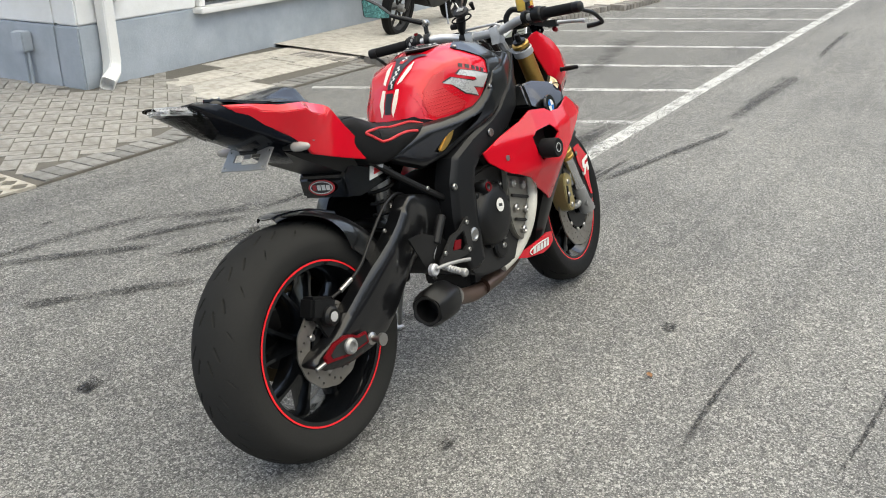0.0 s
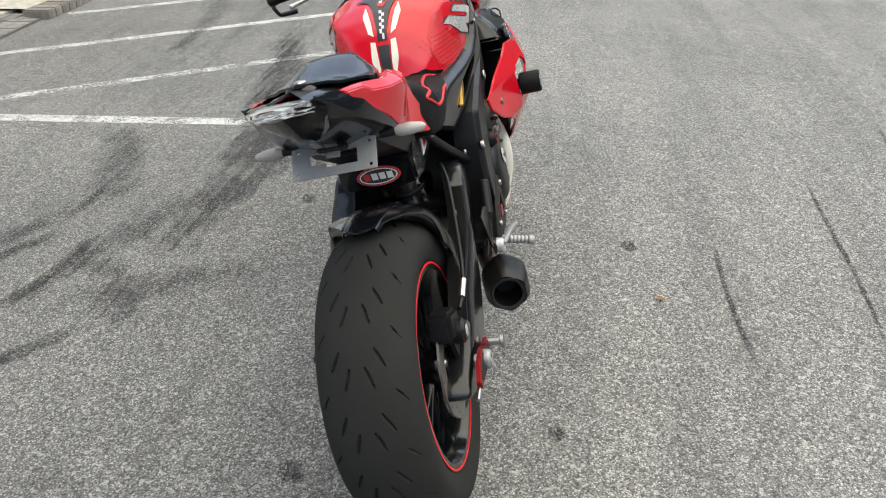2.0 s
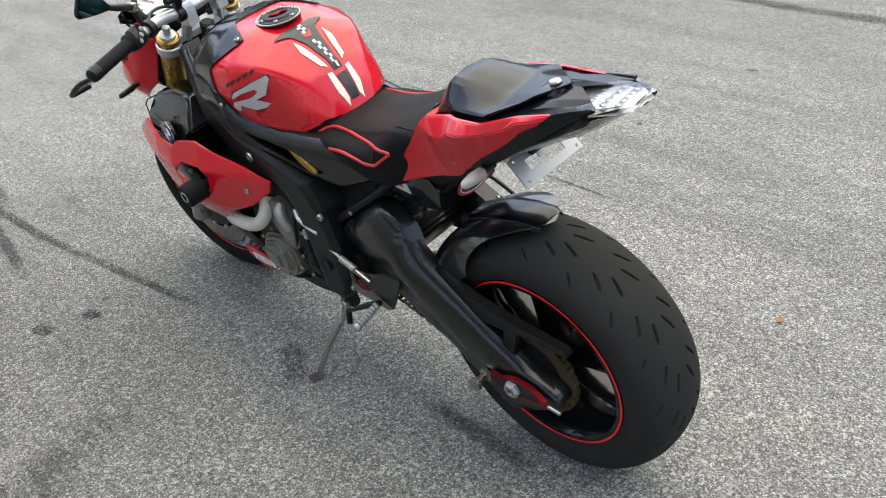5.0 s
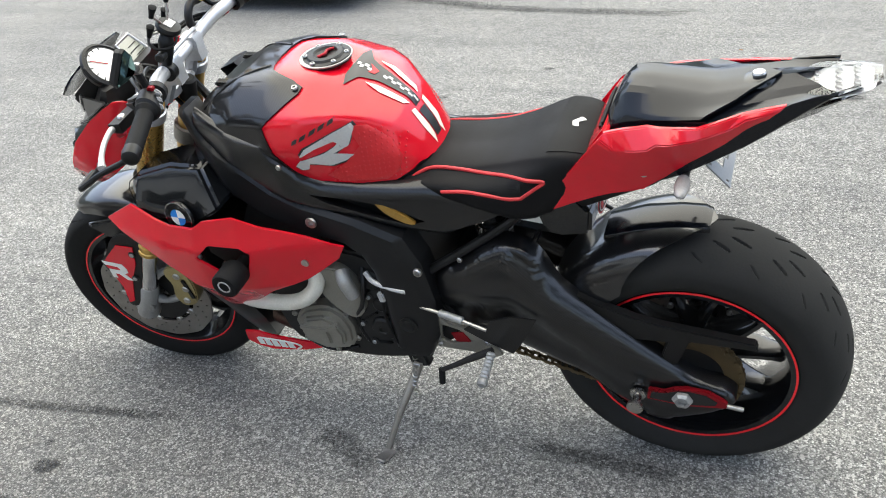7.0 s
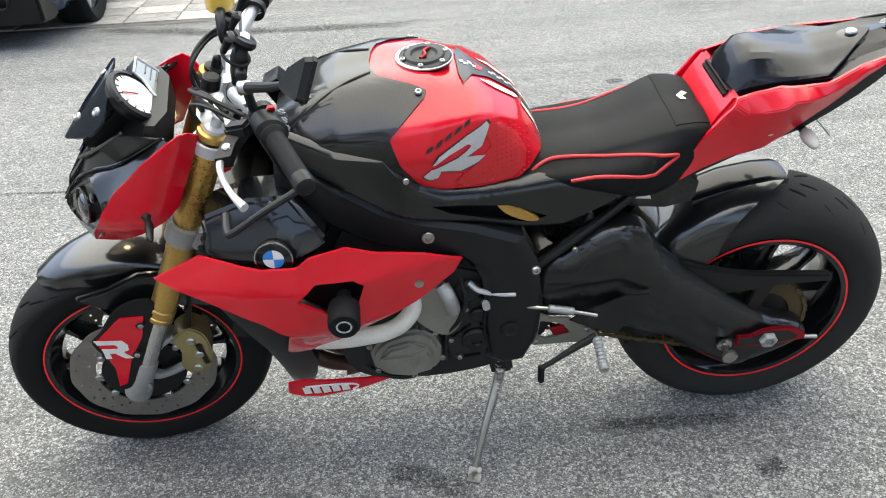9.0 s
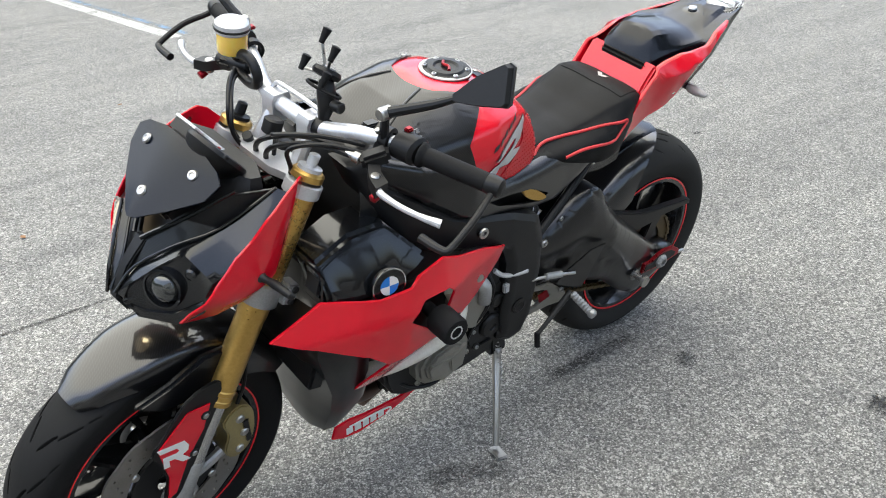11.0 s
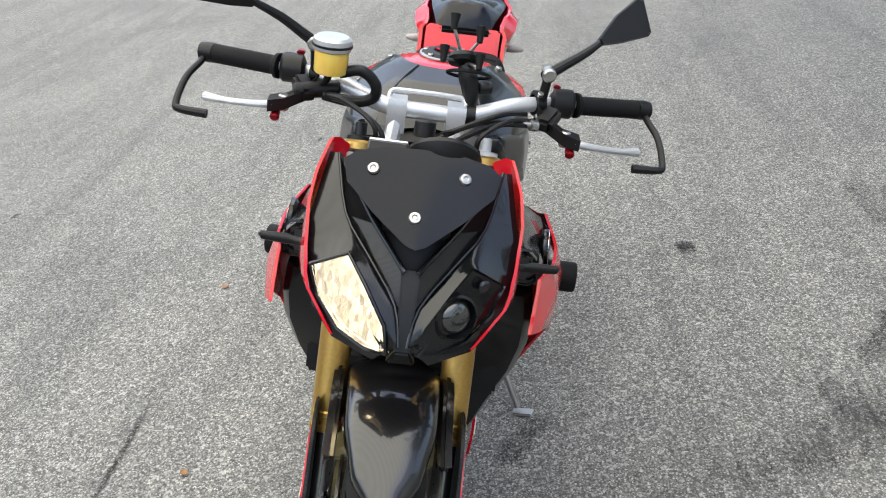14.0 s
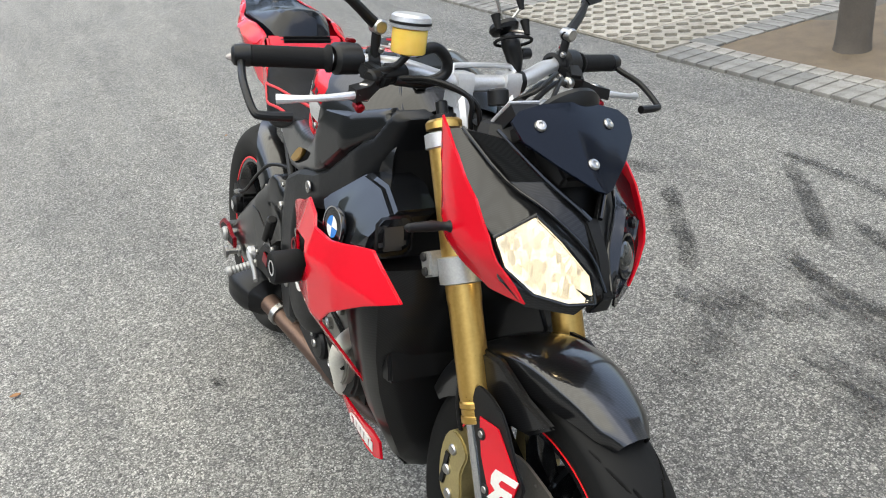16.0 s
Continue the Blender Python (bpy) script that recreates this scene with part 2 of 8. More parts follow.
BLACK = worn(material("black_plastic", (0.02, 0.02, 0.021), 0.5), (0.007, 0.007, 0.0075), (0.004, 0.004, 0.004), 50, 0.7, (0.34, 0.5), 0.0004)
FRAME_BLACK = worn(material("black_frame_paint", (0.02, 0.02, 0.022), 0.42), (0.007, 0.0075, 0.0085), (0.004, 0.004, 0.0045), 40, 0.7, (0.30, 0.46), 0.0003)
DARK = worn(material("dark_engine_metal", (0.02, 0.02, 0.02), 0.6), (0.022, 0.021, 0.020), (0.008, 0.008, 0.008), 60, 0.9, (0.45, 0.75), 0.0006)
RUBBER = worn(material("tyre_rubber", (0.02, 0.02, 0.02), 0.8), (0.009, 0.009, 0.009), (0.005, 0.005, 0.005), 30, 0.8, (0.55, 0.75), 0.0006)
TREAD = worn(material("scuffed_tread_rubber", (0.04, 0.04, 0.038), 0.85), (0.027, 0.0265, 0.025), (0.015, 0.0148, 0.014), 45, 0.8, (0.75, 0.95), 0.0008)
GRIP = worn(material("soft_rubber", (0.02, 0.02, 0.02), 0.7), (0.008, 0.008, 0.0085), (0.005, 0.005, 0.005), 90, 0.8, (0.55, 0.75), 0.0008)
SEAT_CLOTH = worn(material("seat_vinyl", (0.02, 0.02, 0.02), 0.6), (0.006, 0.006, 0.0065), (0.0035, 0.0035, 0.004), 80, 0.8, (0.5, 0.7), 0.0008)
ALU = worn(material("bare_aluminium", (0.7, 0.7, 0.71), 0.35, 0.55), (0.60, 0.605, 0.615), (0.42, 0.42, 0.43), 70, 0.7, (0.28, 0.45))
ALU_CAST = worn(material("cast_aluminium", (0.5, 0.5, 0.49), 0.45, 0.6), (0.42, 0.42, 0.41), (0.21, 0.21, 0.205), 70, 0.8, (0.35, 0.55))
STEEL = brushed("steel", (0.5, 0.49, 0.47), 0.3)
CHROME = brushed("polished_tube", (0.75, 0.75, 0.76), 0.12)
GREY_CAST = worn(material("grey_engine_casting", (0.2, 0.2, 0.18), 0.5, 0.6), (0.30, 0.29, 0.255), (0.16, 0.15, 0.13), 70, 0.9, (0.35, 0.6), 0.0005)
GOLD = worn(material("gold_anodised", (0.55, 0.34, 0.09), 0.28, 0.85), (0.60, 0.39, 0.12), (0.40, 0.23, 0.05), 40, 0.7, (0.22, 0.38))
GOLD_DULL = worn(material("brass_caliper", (0.5, 0.4, 0.18), 0.4, 0.75), (0.52, 0.43, 0.2), (0.2, 0.16, 0.08), 60, 0.9, (0.3, 0.5))
CHAIN_GOLD = worn(material("oily_chain", (0.25, 0.17, 0.07), 0.5, 0.7), (0.15, 0.105, 0.05), (0.035, 0.028, 0.018), 120, 0.9, (0.4, 0.7))
RED_ANO = worn(material("red_anodised", (0.5, 0.01, 0.015), 0.3, 0.7), (0.34, 0.008, 0.018), (0.16, 0.004, 0.008), 80, 0.8, (0.22, 0.42))
# brownish dark base holds the reflection on the front discs
DISC_STEEL = worn(material("brake_disc_steel", (0.4, 0.39, 0.37), 0.35, 0.75), (0.34, 0.32, 0.295), (0.15, 0.137, 0.12), 70, 0.9, (0.28, 0.5))
BRONZE = worn(material("heat_browned_pipe", (0.12, 0.08, 0.06), 0.4, 0.8), (0.20, 0.13, 0.10), (0.05, 0.035, 0.03), 60, 1.0, (0.3, 0.55))
PIPE_WHITE = worn(material("pale_wrapped_pipe", (0.65, 0.63, 0.56), 0.6), (0.66, 0.64, 0.57), (0.42, 0.40, 0.34), 60, 0.8, (0.5, 0.75), 0.0006)
WHITE = worn(material("white_print", (0.7, 0.69, 0.66), 0.35), (0.72, 0.71, 0.68), (0.55, 0.54, 0.51), 60, 0.7, (0.25, 0.4))
CREAM = worn(material("cream_print", (0.75, 0.70, 0.60), 0.3), (0.78, 0.73, 0.62), (0.66, 0.6, 0.5), 40, 0.6, (0.2, 0.35))
SILVER_PRINT = worn(material("silver_print", (0.5, 0.5, 0.5), 0.3, 0.3), (0.56, 0.56, 0.55), (0.38, 0.38, 0.38), 60, 0.7, (0.22, 0.4))
RED_PRINT = worn(material("red_stitching", (0.55, 0.02, 0.025), 0.5), (0.55, 0.022, 0.028), (0.36, 0.012, 0.016), 90, 0.8, (0.4, 0.6))
BLUE_PRINT = worn(material("blue_enamel", (0.03, 0.2, 0.55), 0.15), (0.03, 0.2, 0.58), (0.02, 0.14, 0.42), 40, 0.6, (0.1, 0.2))
BLACK_PRINT = material("black_print", (0.012, 0.012, 0.013), 0.35)


def clear_material(name, colour, rough=0.03):
    m = material(name, colour, rough)
    bsdf(m).inputs["Transmission Weight"].default_value = 1.0
    bsdf(m).inputs["IOR"].default_value = 1.45
    return m


LENS = clear_material("clear_lens", (0.95, 0.95, 0.95))
SMOKE = clear_material("smoked_screen", (0.004, 0.0055, 0.010), 0.10)
bsdf(SMOKE).inputs["Transmission Weight"].default_value = 0.06
bsdf(SMOKE).inputs["Specular IOR Level"].default_value = 0.2
FLUID = material("yellow_brake_fluid", (0.85, 0.5, 0.03), 0.15, 0, 0.6)
bsdf(FLUID).inputs["Subsurface Weight"].default_value = 0.25
worn(FLUID, (0.86, 0.58, 0.12), (0.76, 0.48, 0.07), 20, 0.6, (0.1, 0.18))
GLOW = material("lit_bulb", (1, 0.9, 0.7), 0.5)
bsdf(GLOW).inputs["Emission Color"].default_value = (1.0, 0.80, 0.48, 1)
bsdf(GLOW).inputs["Emission Strength"].default_value = 5.0
# the sky's cyan reflection is put into the mirror's own colour
MIRROR = material("mirror_glass", (0.32, 0.78, 0.80), 0.02, 1.0)
REFLECTOR = worn(material("reflector", (0.9, 0.9, 0.9), 0.12, 0.25), (0.88, 0.89, 0.90), (0.6, 0.61, 0.63), 90, 0.9, (0.08, 0.2))
RED_SOFT = worn(material("red_grip_rubber", (0.5, 0.012, 0.018), 0.4), (0.52, 0.010, 0.016), (0.40, 0.007, 0.012), 60, 0.7, (0.32, 0.5), 0.0003)
PLATE_GREY = worn(material("scuffed_plate_metal", (0.32, 0.31, 0.29), 0.45, 0.7), (0.45, 0.445, 0.43), (0.28, 0.275, 0.265), 60, 0.8, (0.35, 0.6))
SIGNAL = worn(material("pale_signal_lens", (0.4, 0.38, 0.36), 0.15), (0.40, 0.38, 0.36), (0.22, 0.205, 0.19), 80, 0.8, (0.08, 0.2))
SIGNAL_GREY = worn(material("grey_switch_plastic", (0.3, 0.3, 0.3), 0.4), (0.36, 0.36, 0.36), (0.25, 0.25, 0.25), 80, 0.6, (0.3, 0.5))
LCD = material("display_glass", (0.22, 0.23, 0.19), 0.12, 0, 0.8)
PROJ = material("projector_glass", (0.03, 0.032, 0.03), 0.03, 0.3, 1.0)
GLOW_SOFT = material("lit_reflector", (0.95, 0.85, 0.65), 0.2, 0.6)
bsdf(GLOW_SOFT).inputs["Emission Color"].default_value = (1.0, 0.78, 0.52, 1)
cells = node(GLOW_SOFT, "ShaderNodeTexVoronoi", Scale=1.0)
link(GLOW_SOFT, mapped(GLOW_SOFT, (60, 150, 70)), cells.inputs["Vector"])
cell_tone = GLOW_SOFT.node_tree.nodes.new("ShaderNodeSeparateColor")
link(GLOW_SOFT, cells.outputs["Color"], cell_tone.inputs[0])
lit_range = node(GLOW_SOFT, "ShaderNodeMapRange", **{"To Min": 0.10, "To Max": 0.42})
link(GLOW_SOFT, cell_tone.outputs[0], lit_range.inputs["Value"])
link(GLOW_SOFT, lit_range.outputs[0], bsdf(GLOW_SOFT).inputs["Emission Strength"])
for soft_black in (RUBBER, TREAD, SEAT_CLOTH, GRIP):
    bsdf(soft_black).inputs["Specular IOR Level"].default_value = 0.15
for hard_black in (BLACK, FRAME_BLACK, DARK):
    bsdf(hard_black).inputs["Specular IOR Level"].default_value = 0.28

# ---- shaping helpers ----


def link_mesh(name, bm, mat, angle=35):
    bmesh.ops.recalc_face_normals(bm, faces=bm.faces)
    me = bpy.data.meshes.new(name)
    bm.to_mesh(me)
    bm.free()
    me.materials.append(mat)
    for p in me.polygons:
        p.use_smooth = True
    me.set_sharp_from_angle(angle=radians(angle))
    return new(name, me)


def part(name, bm, mat, parent, label="", angle=35, m=None):
    """One mesh as a part of a thing or of another part."""
    ob = link_mesh(name, bm, mat, angle)
    ob.parent = parent
    if m is not None:
        ob.matrix_local = m
    if label:
        tagged(ob, label)
    return ob


def thing(name, m, label, category, group=""):
    ob = new(name)
    ob.empty_display_size = 0.1
    ob.matrix_world = m
    return tagged(ob, label, category, group)


def quads(bm, rows, closed_u=False, closed_v=False):
    vs = [[bm.verts.new(p) for p in row] for row in rows]
    nu, nv = len(vs), len(vs[0])
    for i in range(nu if closed_u else nu - 1):
        for j in range(nv if closed_v else nv - 1):
            a, b, c, d = vs[i][j], vs[i][(j + 1) % nv], vs[(i + 1) % nu][(j + 1) % nv], vs[(i + 1) % nu][j]
            bm.faces.new((a, b, c, d))
    return vs


def loft(rings, caps=True, bm=None):
    """Closed rings joined one to the next."""
    bm = bm or bmesh.new()
    vs = quads(bm, rings, closed_v=True)
    if caps:
        bm.faces.new(vs[0])
        bm.faces.new(list(reversed(vs[-1])))
    return bm


def shell(rows, thick, bm=None):
    """An open sheet with thickness."""
    bm = bm or bmesh.new()
    quads(bm, rows)
    bmesh.ops.recalc_face_normals(bm, faces=bm.faces)
    bmesh.ops.solidify(bm, geom=bm.faces[:], thickness=thick)
    return bm


def catmull(pts, steps):
    pts = [Vector(p) for p in pts]
    if len(pts) < 3:
        return [pts[0].lerp(pts[-1], i / steps) for i in range(steps + 1)]
    ext = [2 * pts[0] - pts[1]] + pts + [2 * pts[-1] - pts[-2]]
    out = []
    for i in range(len(pts) - 1):
        a, b, c, d = ext[i:i + 4]
        for k in range(steps):
            t = k / steps
            out.append(0.5 * ((2 * b) + (c - a) * t + (2 * a - 5 * b + 4 * c - d) * t * t + (3 * b - a - 3 * c + d) * t ** 3))
    return out + [pts[-1]]


def frames_along(path):
    """Turning-free crosswise axes along a path."""
    n = len(path)
    tang = [((path[min(i + 1, n - 1)] - path[max(i - 1, 0)]).normalized()) for i in range(n)]
    side = tang[0].orthogonal().normalized()
    out = []
    for t in tang:
        side = (side - t * side.dot(t)).normalized()
        out.append((t, side, t.cross(side)))
    return out


def tube(pts, radius, n=12, steps=6, bm=None, smooth=True, radii=None):
    """A round bar along a path; radii, if given, one at each point."""
    path = catmull(pts, steps) if smooth else [Vector(p) for p in pts]
    rs = [radius] * len(path)
    if radii:
        rs = list(np.interp(np.linspace(0, len(pts) - 1, len(path)), range(len(pts)), radii))
    rings = []
    for p, r, (t, a, b) in zip(path, rs, frames_along(path)):
        rings.append([p + (a * math.cos(q) + b * math.sin(q)) * r for q in [2 * math.pi * k / n for k in range(n)]])
    return loft(rings, bm=bm)


def turned(profile, base, axis, n=40, bm=None, closed=False):
    """A body of revolution: profile of (radius, distance along the axis) from base."""
    axis = Vector(axis).normalized()
    a = axis.orthogonal().normalized()
    if abs(axis.y) > 0.9:
        a = Vector((1, 0, 0)) - axis * axis.x
        a.normalize()
    b = axis.cross(a)
    base = Vector(base)
    rows = []
    for r, d in profile:
        rows.append([base + axis * d + (a * math.cos(q) + b * math.sin(q)) * max(r, 1e-4) for q in [2 * math.pi * k / n for k in range(n)]])
    bm = bm or bmesh.new()
    vs = quads(bm, rows, closed_u=closed, closed_v=True)
    if not closed:
        bm.faces.new(vs[0])
        bm.faces.new(list(reversed(vs[-1])))
    return bm


def rod(a, b, r, n=20, edge=None, bm=None, r2=None):
    """A turned pin with chamfered ends."""
    a, b = Vector(a), Vector(b)
    e = min(r * 0.25, (b - a).length * 0.3) if edge is None else edge
    q = r if r2 is None else r2
    return turned([(r - e, 0), (r, e), (q, (b - a).length - e), (q - e, (b - a).length)], a, b - a, n, bm)


def bevelled(bm, width, segments=2, angle=25):
    edges = [e for e in bm.edges if len(e.link_faces) == 2 and e.calc_face_angle(0) > radians(angle)]
    bmesh.ops.bevel(bm, geom=edges, offset=width, segments=segments, affect='EDGES', clamp_overlap=True)
    return bm


def box(centre, size, bev=0.002, turn=(0, 0, 0), bm=None):
    b = bmesh.new()
    bmesh.ops.create_cube(b, size=1.0)
    m = pose(*centre, *turn) @ Matrix.Diagonal((*size, 1))
    bmesh.ops.transform(b, matrix=m, verts=b.verts)
    if bev:
        bevelled(b, bev)
    if bm is None:
        return b
    return merge(bm, b)


def merge(bm, other):
    me = bpy.data.meshes.new("tmp")
    other.to_mesh(me)
    other.free()
    bm.from_mesh(me)
    bpy.data.meshes.remove(me)
    return bm


def flat(outline, holes=(), dense=0):
    """A filled outline in x and z, at y = 0."""
    bm = bmesh.new()
    edges = []
    for loop in (outline, *holes):
        vs = [bm.verts.new((x, 0, z)) for x, z in loop]
        edges += [bm.edges.new((vs[i], vs[(i + 1) % len(vs)])) for i in range(len(vs))]
    bmesh.ops.triangle_fill(bm, use_beauty=True, edges=edges)
    for _ in range(dense):
        long = [e for e in bm.edges if e.calc_length() > 0.012]
        bmesh.ops.subdivide_edges(bm, edges=long, cuts=1, use_grid_fill=True)
        bmesh.ops.triangulate(bm, faces=[f for f in bm.faces if len(f.verts) > 3])
    return bm


def plate(outline, y, thick, side=1, holes=(), bev=0.003, dense=0, bend=None):
    """A plate in the bike's side plane: its outer face at y (a number, or bend(x, z)), thick inwards."""
    bm = flat(outline, holes, dense)
    faces = bm.faces[:]
    got = bmesh.ops.extrude_face_region(bm, geom=faces)
    inner = {v for v in got["geom"] if isinstance(v, bmesh.types.BMVert)}
    for v in bm.verts:
        out = bend(v.co.x, v.co.z) if bend else y
        v.co.y = side * (out - (thick if v in inner else 0))
    bmesh.ops.recalc_face_normals(bm, faces=bm.faces)
    if bev:
        bevelled(bm, bev, 2, 40)
    return bm


def pillow(outline, radius, base):
    """Rounds a plate's outer face down towards its outline."""
    ring = np.array(list(outline) + [outline[0]], float)
    a, d = ring[:-1], ring[1:] - ring[:-1]
    dd = np.maximum((d * d).sum(1), 1e-12)

    def out(x, z):
        p = np.array((x, z))
        t = np.clip(((p - a) * d).sum(1) / dd, 0, 1)
        near = float(np.sqrt((((a + d * t[:, None]) - p) ** 2).sum(1)).min())
        gap = max(0.0, radius - near)
        return base(x, z) - (radius - math.sqrt(max(0.0, radius * radius - gap * gap))) * 0.8

    return out


def outline_of(pts, steps=5):
    """A rounded closed outline through points in x and z."""
    ring = [Vector((x, 0, z)) for x, z in pts]
    n = len(ring)
    out = []
    for i in range(n):
        a, b, c, d = ring[i - 1], ring[i], ring[(i + 1) % n], ring[(i + 2) % n]
        for k in range(steps):
            t = k / steps
            p = 0.5 * ((2 * b) + (c - a) * t + (2 * a - 5 * b + 4 * c - d) * t * t + (3 * b - a - 3 * c + d) * t ** 3)
            out.append((p.x, p.z))
    return out


def bolt(parent, base, axis, r=0.007, mat=None, name="bolt", label="", m=None):
    bm = turned([(r, 0), (r, r * 0.5), (r * 0.8, r * 0.8), (r * 0.5, r * 0.8), (r * 0.45, r * 0.35)], base, axis, 14)
    return part(name, bm, mat or STEEL, parent, label, 30, m)

# ---- ground ----
bm = bmesh.new()
bmesh.ops.create_grid(bm, x_segments=8, y_segments=8, size=300)
ground = tagged(link_mesh("ground", bm, ASPHALT), "pale worn asphalt of a parking lot with exposed stone", "ground", kind="structure")


def strip_mesh(path, widths, z):
    """A flat strip along a path, with u along it and v across it."""
    bm = bmesh.new()
    uv = bm.loops.layers.uv.new("uv")
    pts = [Vector((x, y, z)) for x, y in path]
    fr = []
    for i, p in enumerate(pts):
        t = (pts[min(i + 1, len(pts) - 1)] - pts[max(i - 1, 0)]).normalized()
        fr.append(Vector((-t.y, t.x, 0)))
    n = len(pts)
    ws = list(np.interp(np.linspace(0, 1, n), np.linspace(0, 1, len(widths)), widths))
    rows = [(bm.verts.new(p + s * w / 2), bm.verts.new(p - s * w / 2)) for p, s, w in zip(pts, fr, ws)]
    for i in range(n - 1):
        f = bm.faces.new((rows[i][0], rows[i][1], rows[i + 1][1], rows[i + 1][0]))
        for loop, q in zip(f.loops, ((i, 1), (i, 0), (i + 1, 0), (i + 1, 1))):
            loop[uv].uv = (q[0] / (n - 1), q[1])
    return bm


LINE_WHITE = paint_line_material("worn_white_line", (0.52, 0.52, 0.50), 0.56)
LINE_THIN = paint_line_material("rubbed_white_line", (0.55, 0.55, 0.53), 0.38)
LINE_BLUE = paint_line_material("faded_blue_line", (0.16, 0.3, 0.48), 0.3)


def ground_line(a, b, width, mat, label, z=0.002):
    n = 12
    path = [(a[0] + (b[0] - a[0]) * i / n, a[1] + (b[1] - a[1]) * i / n) for i in range(n + 1)]
    ob = link_mesh("road_marking", strip_mesh(path, [width], z), mat)
    return tagged(ob, label, "road marking", kind="structure")


# motorcycle bays: one line along the lane, slanted lines between the bays
ground_line((2.37, 0.545), (17.0, 1.18), 0.10, LINE_WHITE, "worn white line along the ends of parking bays", 0.0024)
ground_line((2.43, 0.60), (2.39, 3.06), 0.095, LINE_WHITE, "white line closing the first parking bay")
for k in range(10):
    x0 = 3.92 + 1.155 * k
    mat = LINE_THIN if k in (0, 4) else LINE_WHITE
    ground_line((x0, 0.64 + 0.05 * k), (x0 - 1.57, 3.12 + 0.05 * k), 0.085, mat, "worn white slanted line between parking bays")
# bays on the far side of the lane
ground_line((1.86, -4.92), (1.95, -9.5), 0.13, LINE_WHITE, "white bay line beside a parked car")
ground_line((-0.83, -5.10), (-0.70, -9.5), 0.12, LINE_WHITE, "worn white bay line on asphalt")
ground_line((-0.95, -5.16), (-0.82, -9.5), 0.05, LINE_BLUE, "faded blue edge of a bay line")
ground_line((-3.9, -5.02), (-3.8, -9.5), 0.12, LINE_WHITE, "worn white bay line on asphalt")
ground_line((-3.55, -5.0), (-5.6, -5.25), 0.10, LINE_WHITE, "worn white line across a bay end")
ground_line((-5.5, -5.2), (-5.4, -9.5), 0.12, LINE_WHITE, "worn white bay line on asphalt")
ground_line((-5.65, -5.4), (-5.55, -9.5), 0.05, LINE_BLUE, "faded blue edge of a bay line")

# tyre marks, streaks and spots
SMEAR = smear_material("tyre_mark", (0.02, 0.02, 0.021), 3.0, 0.75, 0.12)
SMEAR_THIN = smear_material("thin_tyre_mark", (0.02, 0.02, 0.02), 6.0, 0.9, 0.2)
SMEAR_WIDE = smear_material("dark_tyre_band", (0.035, 0.035, 0.036), 3.0, 0.42, 0.10)
SPOT = smear_material("oil_spot", (0.015, 0.015, 0.016), 8.0, 0.95, 0.25)
z_mark = [0.003]


def mark(path, widths, mat, name, label):
    z_mark[0] += 0.00012
    pts = [(p.x, p.y) for p in catmull([(x, y, 0) for x, y in path], 5)]
    return tagged(link_mesh(name, strip_mesh(pts, widths, z_mark[0]), mat), label, "stain", kind="structure")



# ---- the red motorcycle on its side stand ----
bike = thing("motorcycle", pose(0, -0.125, 0, -12.7), "red and black naked sports motorcycle leaning on its side stand", "motorcycle")
RAKE, STEER = radians(24.6), radians(6.3)
STEM = Vector((1.5825, 0, 0))
TURNED = Matrix.Translation(STEM) @ Matrix.Rotation(STEER, 4, Vector((-math.sin(RAKE), 0, math.cos(RAKE)))) @ Matrix.Translation(-STEM)
REAR, FRONT = Vector((0.045, 0, 0.322)), Vector((1.462, 0, 0.293))


def groove_depth(a, s, slots, pitch):
    """How deep the tread is cut at angles a and crosswise places s (-1 to 1)."""
    deep = np.zeros_like(a)
    for s0, a0, slant, length, width in slots:
        da = ((a - a0 + pitch / 2) % pitch) - pitch / 2
        u = da / length
        w = width * np.sqrt(np.clip(1 - u * u, 1e-6, 1))
        v = np.abs(s - s0 - slant * u)
        deep = np.maximum(deep, np.where(np.abs(u) < 1, np.clip(4.0 * (1 - v / w), 0, 1), 0))
    return deep


def tyre_mesh(centre, radius, half, bead, slots, pitch, n):
    """Carcass with a rounded crown; the slots are cut into it."""
    side_pts = [(bead, half * 0.85), (bead + 0.012, half * 0.93), (bead + 0.03, half * 0.985), (bead + 0.045, half)]
    rim_in = [(bead - 0.006, half * 0.62), (bead - 0.004, half * 0.74)]
    prof = []
    crown = 120
    r_s = bead + 0.045
    for k in range(crown + 1):
        s = 1 - 2 * k / crown
        y = half * math.sin(s * math.pi / 2 * 0.985) / math.sin(math.pi / 2 * 0.985)
        r = r_s + (radius - r_s) * (max(0, math.cos(s * math.pi / 2))) ** 0.94
        prof.append((r, y, s))
    full = [(r, y, 1.2) for r, y in rim_in + side_pts[:-1]] + prof + [(r, -y, -1.2) for r, y in reversed(rim_in + side_pts[:-1])]
    bm = bmesh.new()
    rad, off, cross = (np.array(q) for q in zip(*full))
    ang = 2 * math.pi * np.arange(n) / n
    deep = 0.006 * groove_depth(ang[:, None] + 0 * cross[None], cross[None] + 0 * ang[:, None], slots, pitch)
    q = rad[None] - np.where(np.abs(cross)[None] < 0.95, deep, 0)
    px, pz = centre.x + q * np.cos(ang)[:, None], centre.z + q * np.sin(ang)[:, None]
    rows = [[(px[i, j], centre.y + off[j], pz[i, j]) for j in range(len(full))] for i in range(n)]
    quads(bm, rows, closed_u=True)
    return bm


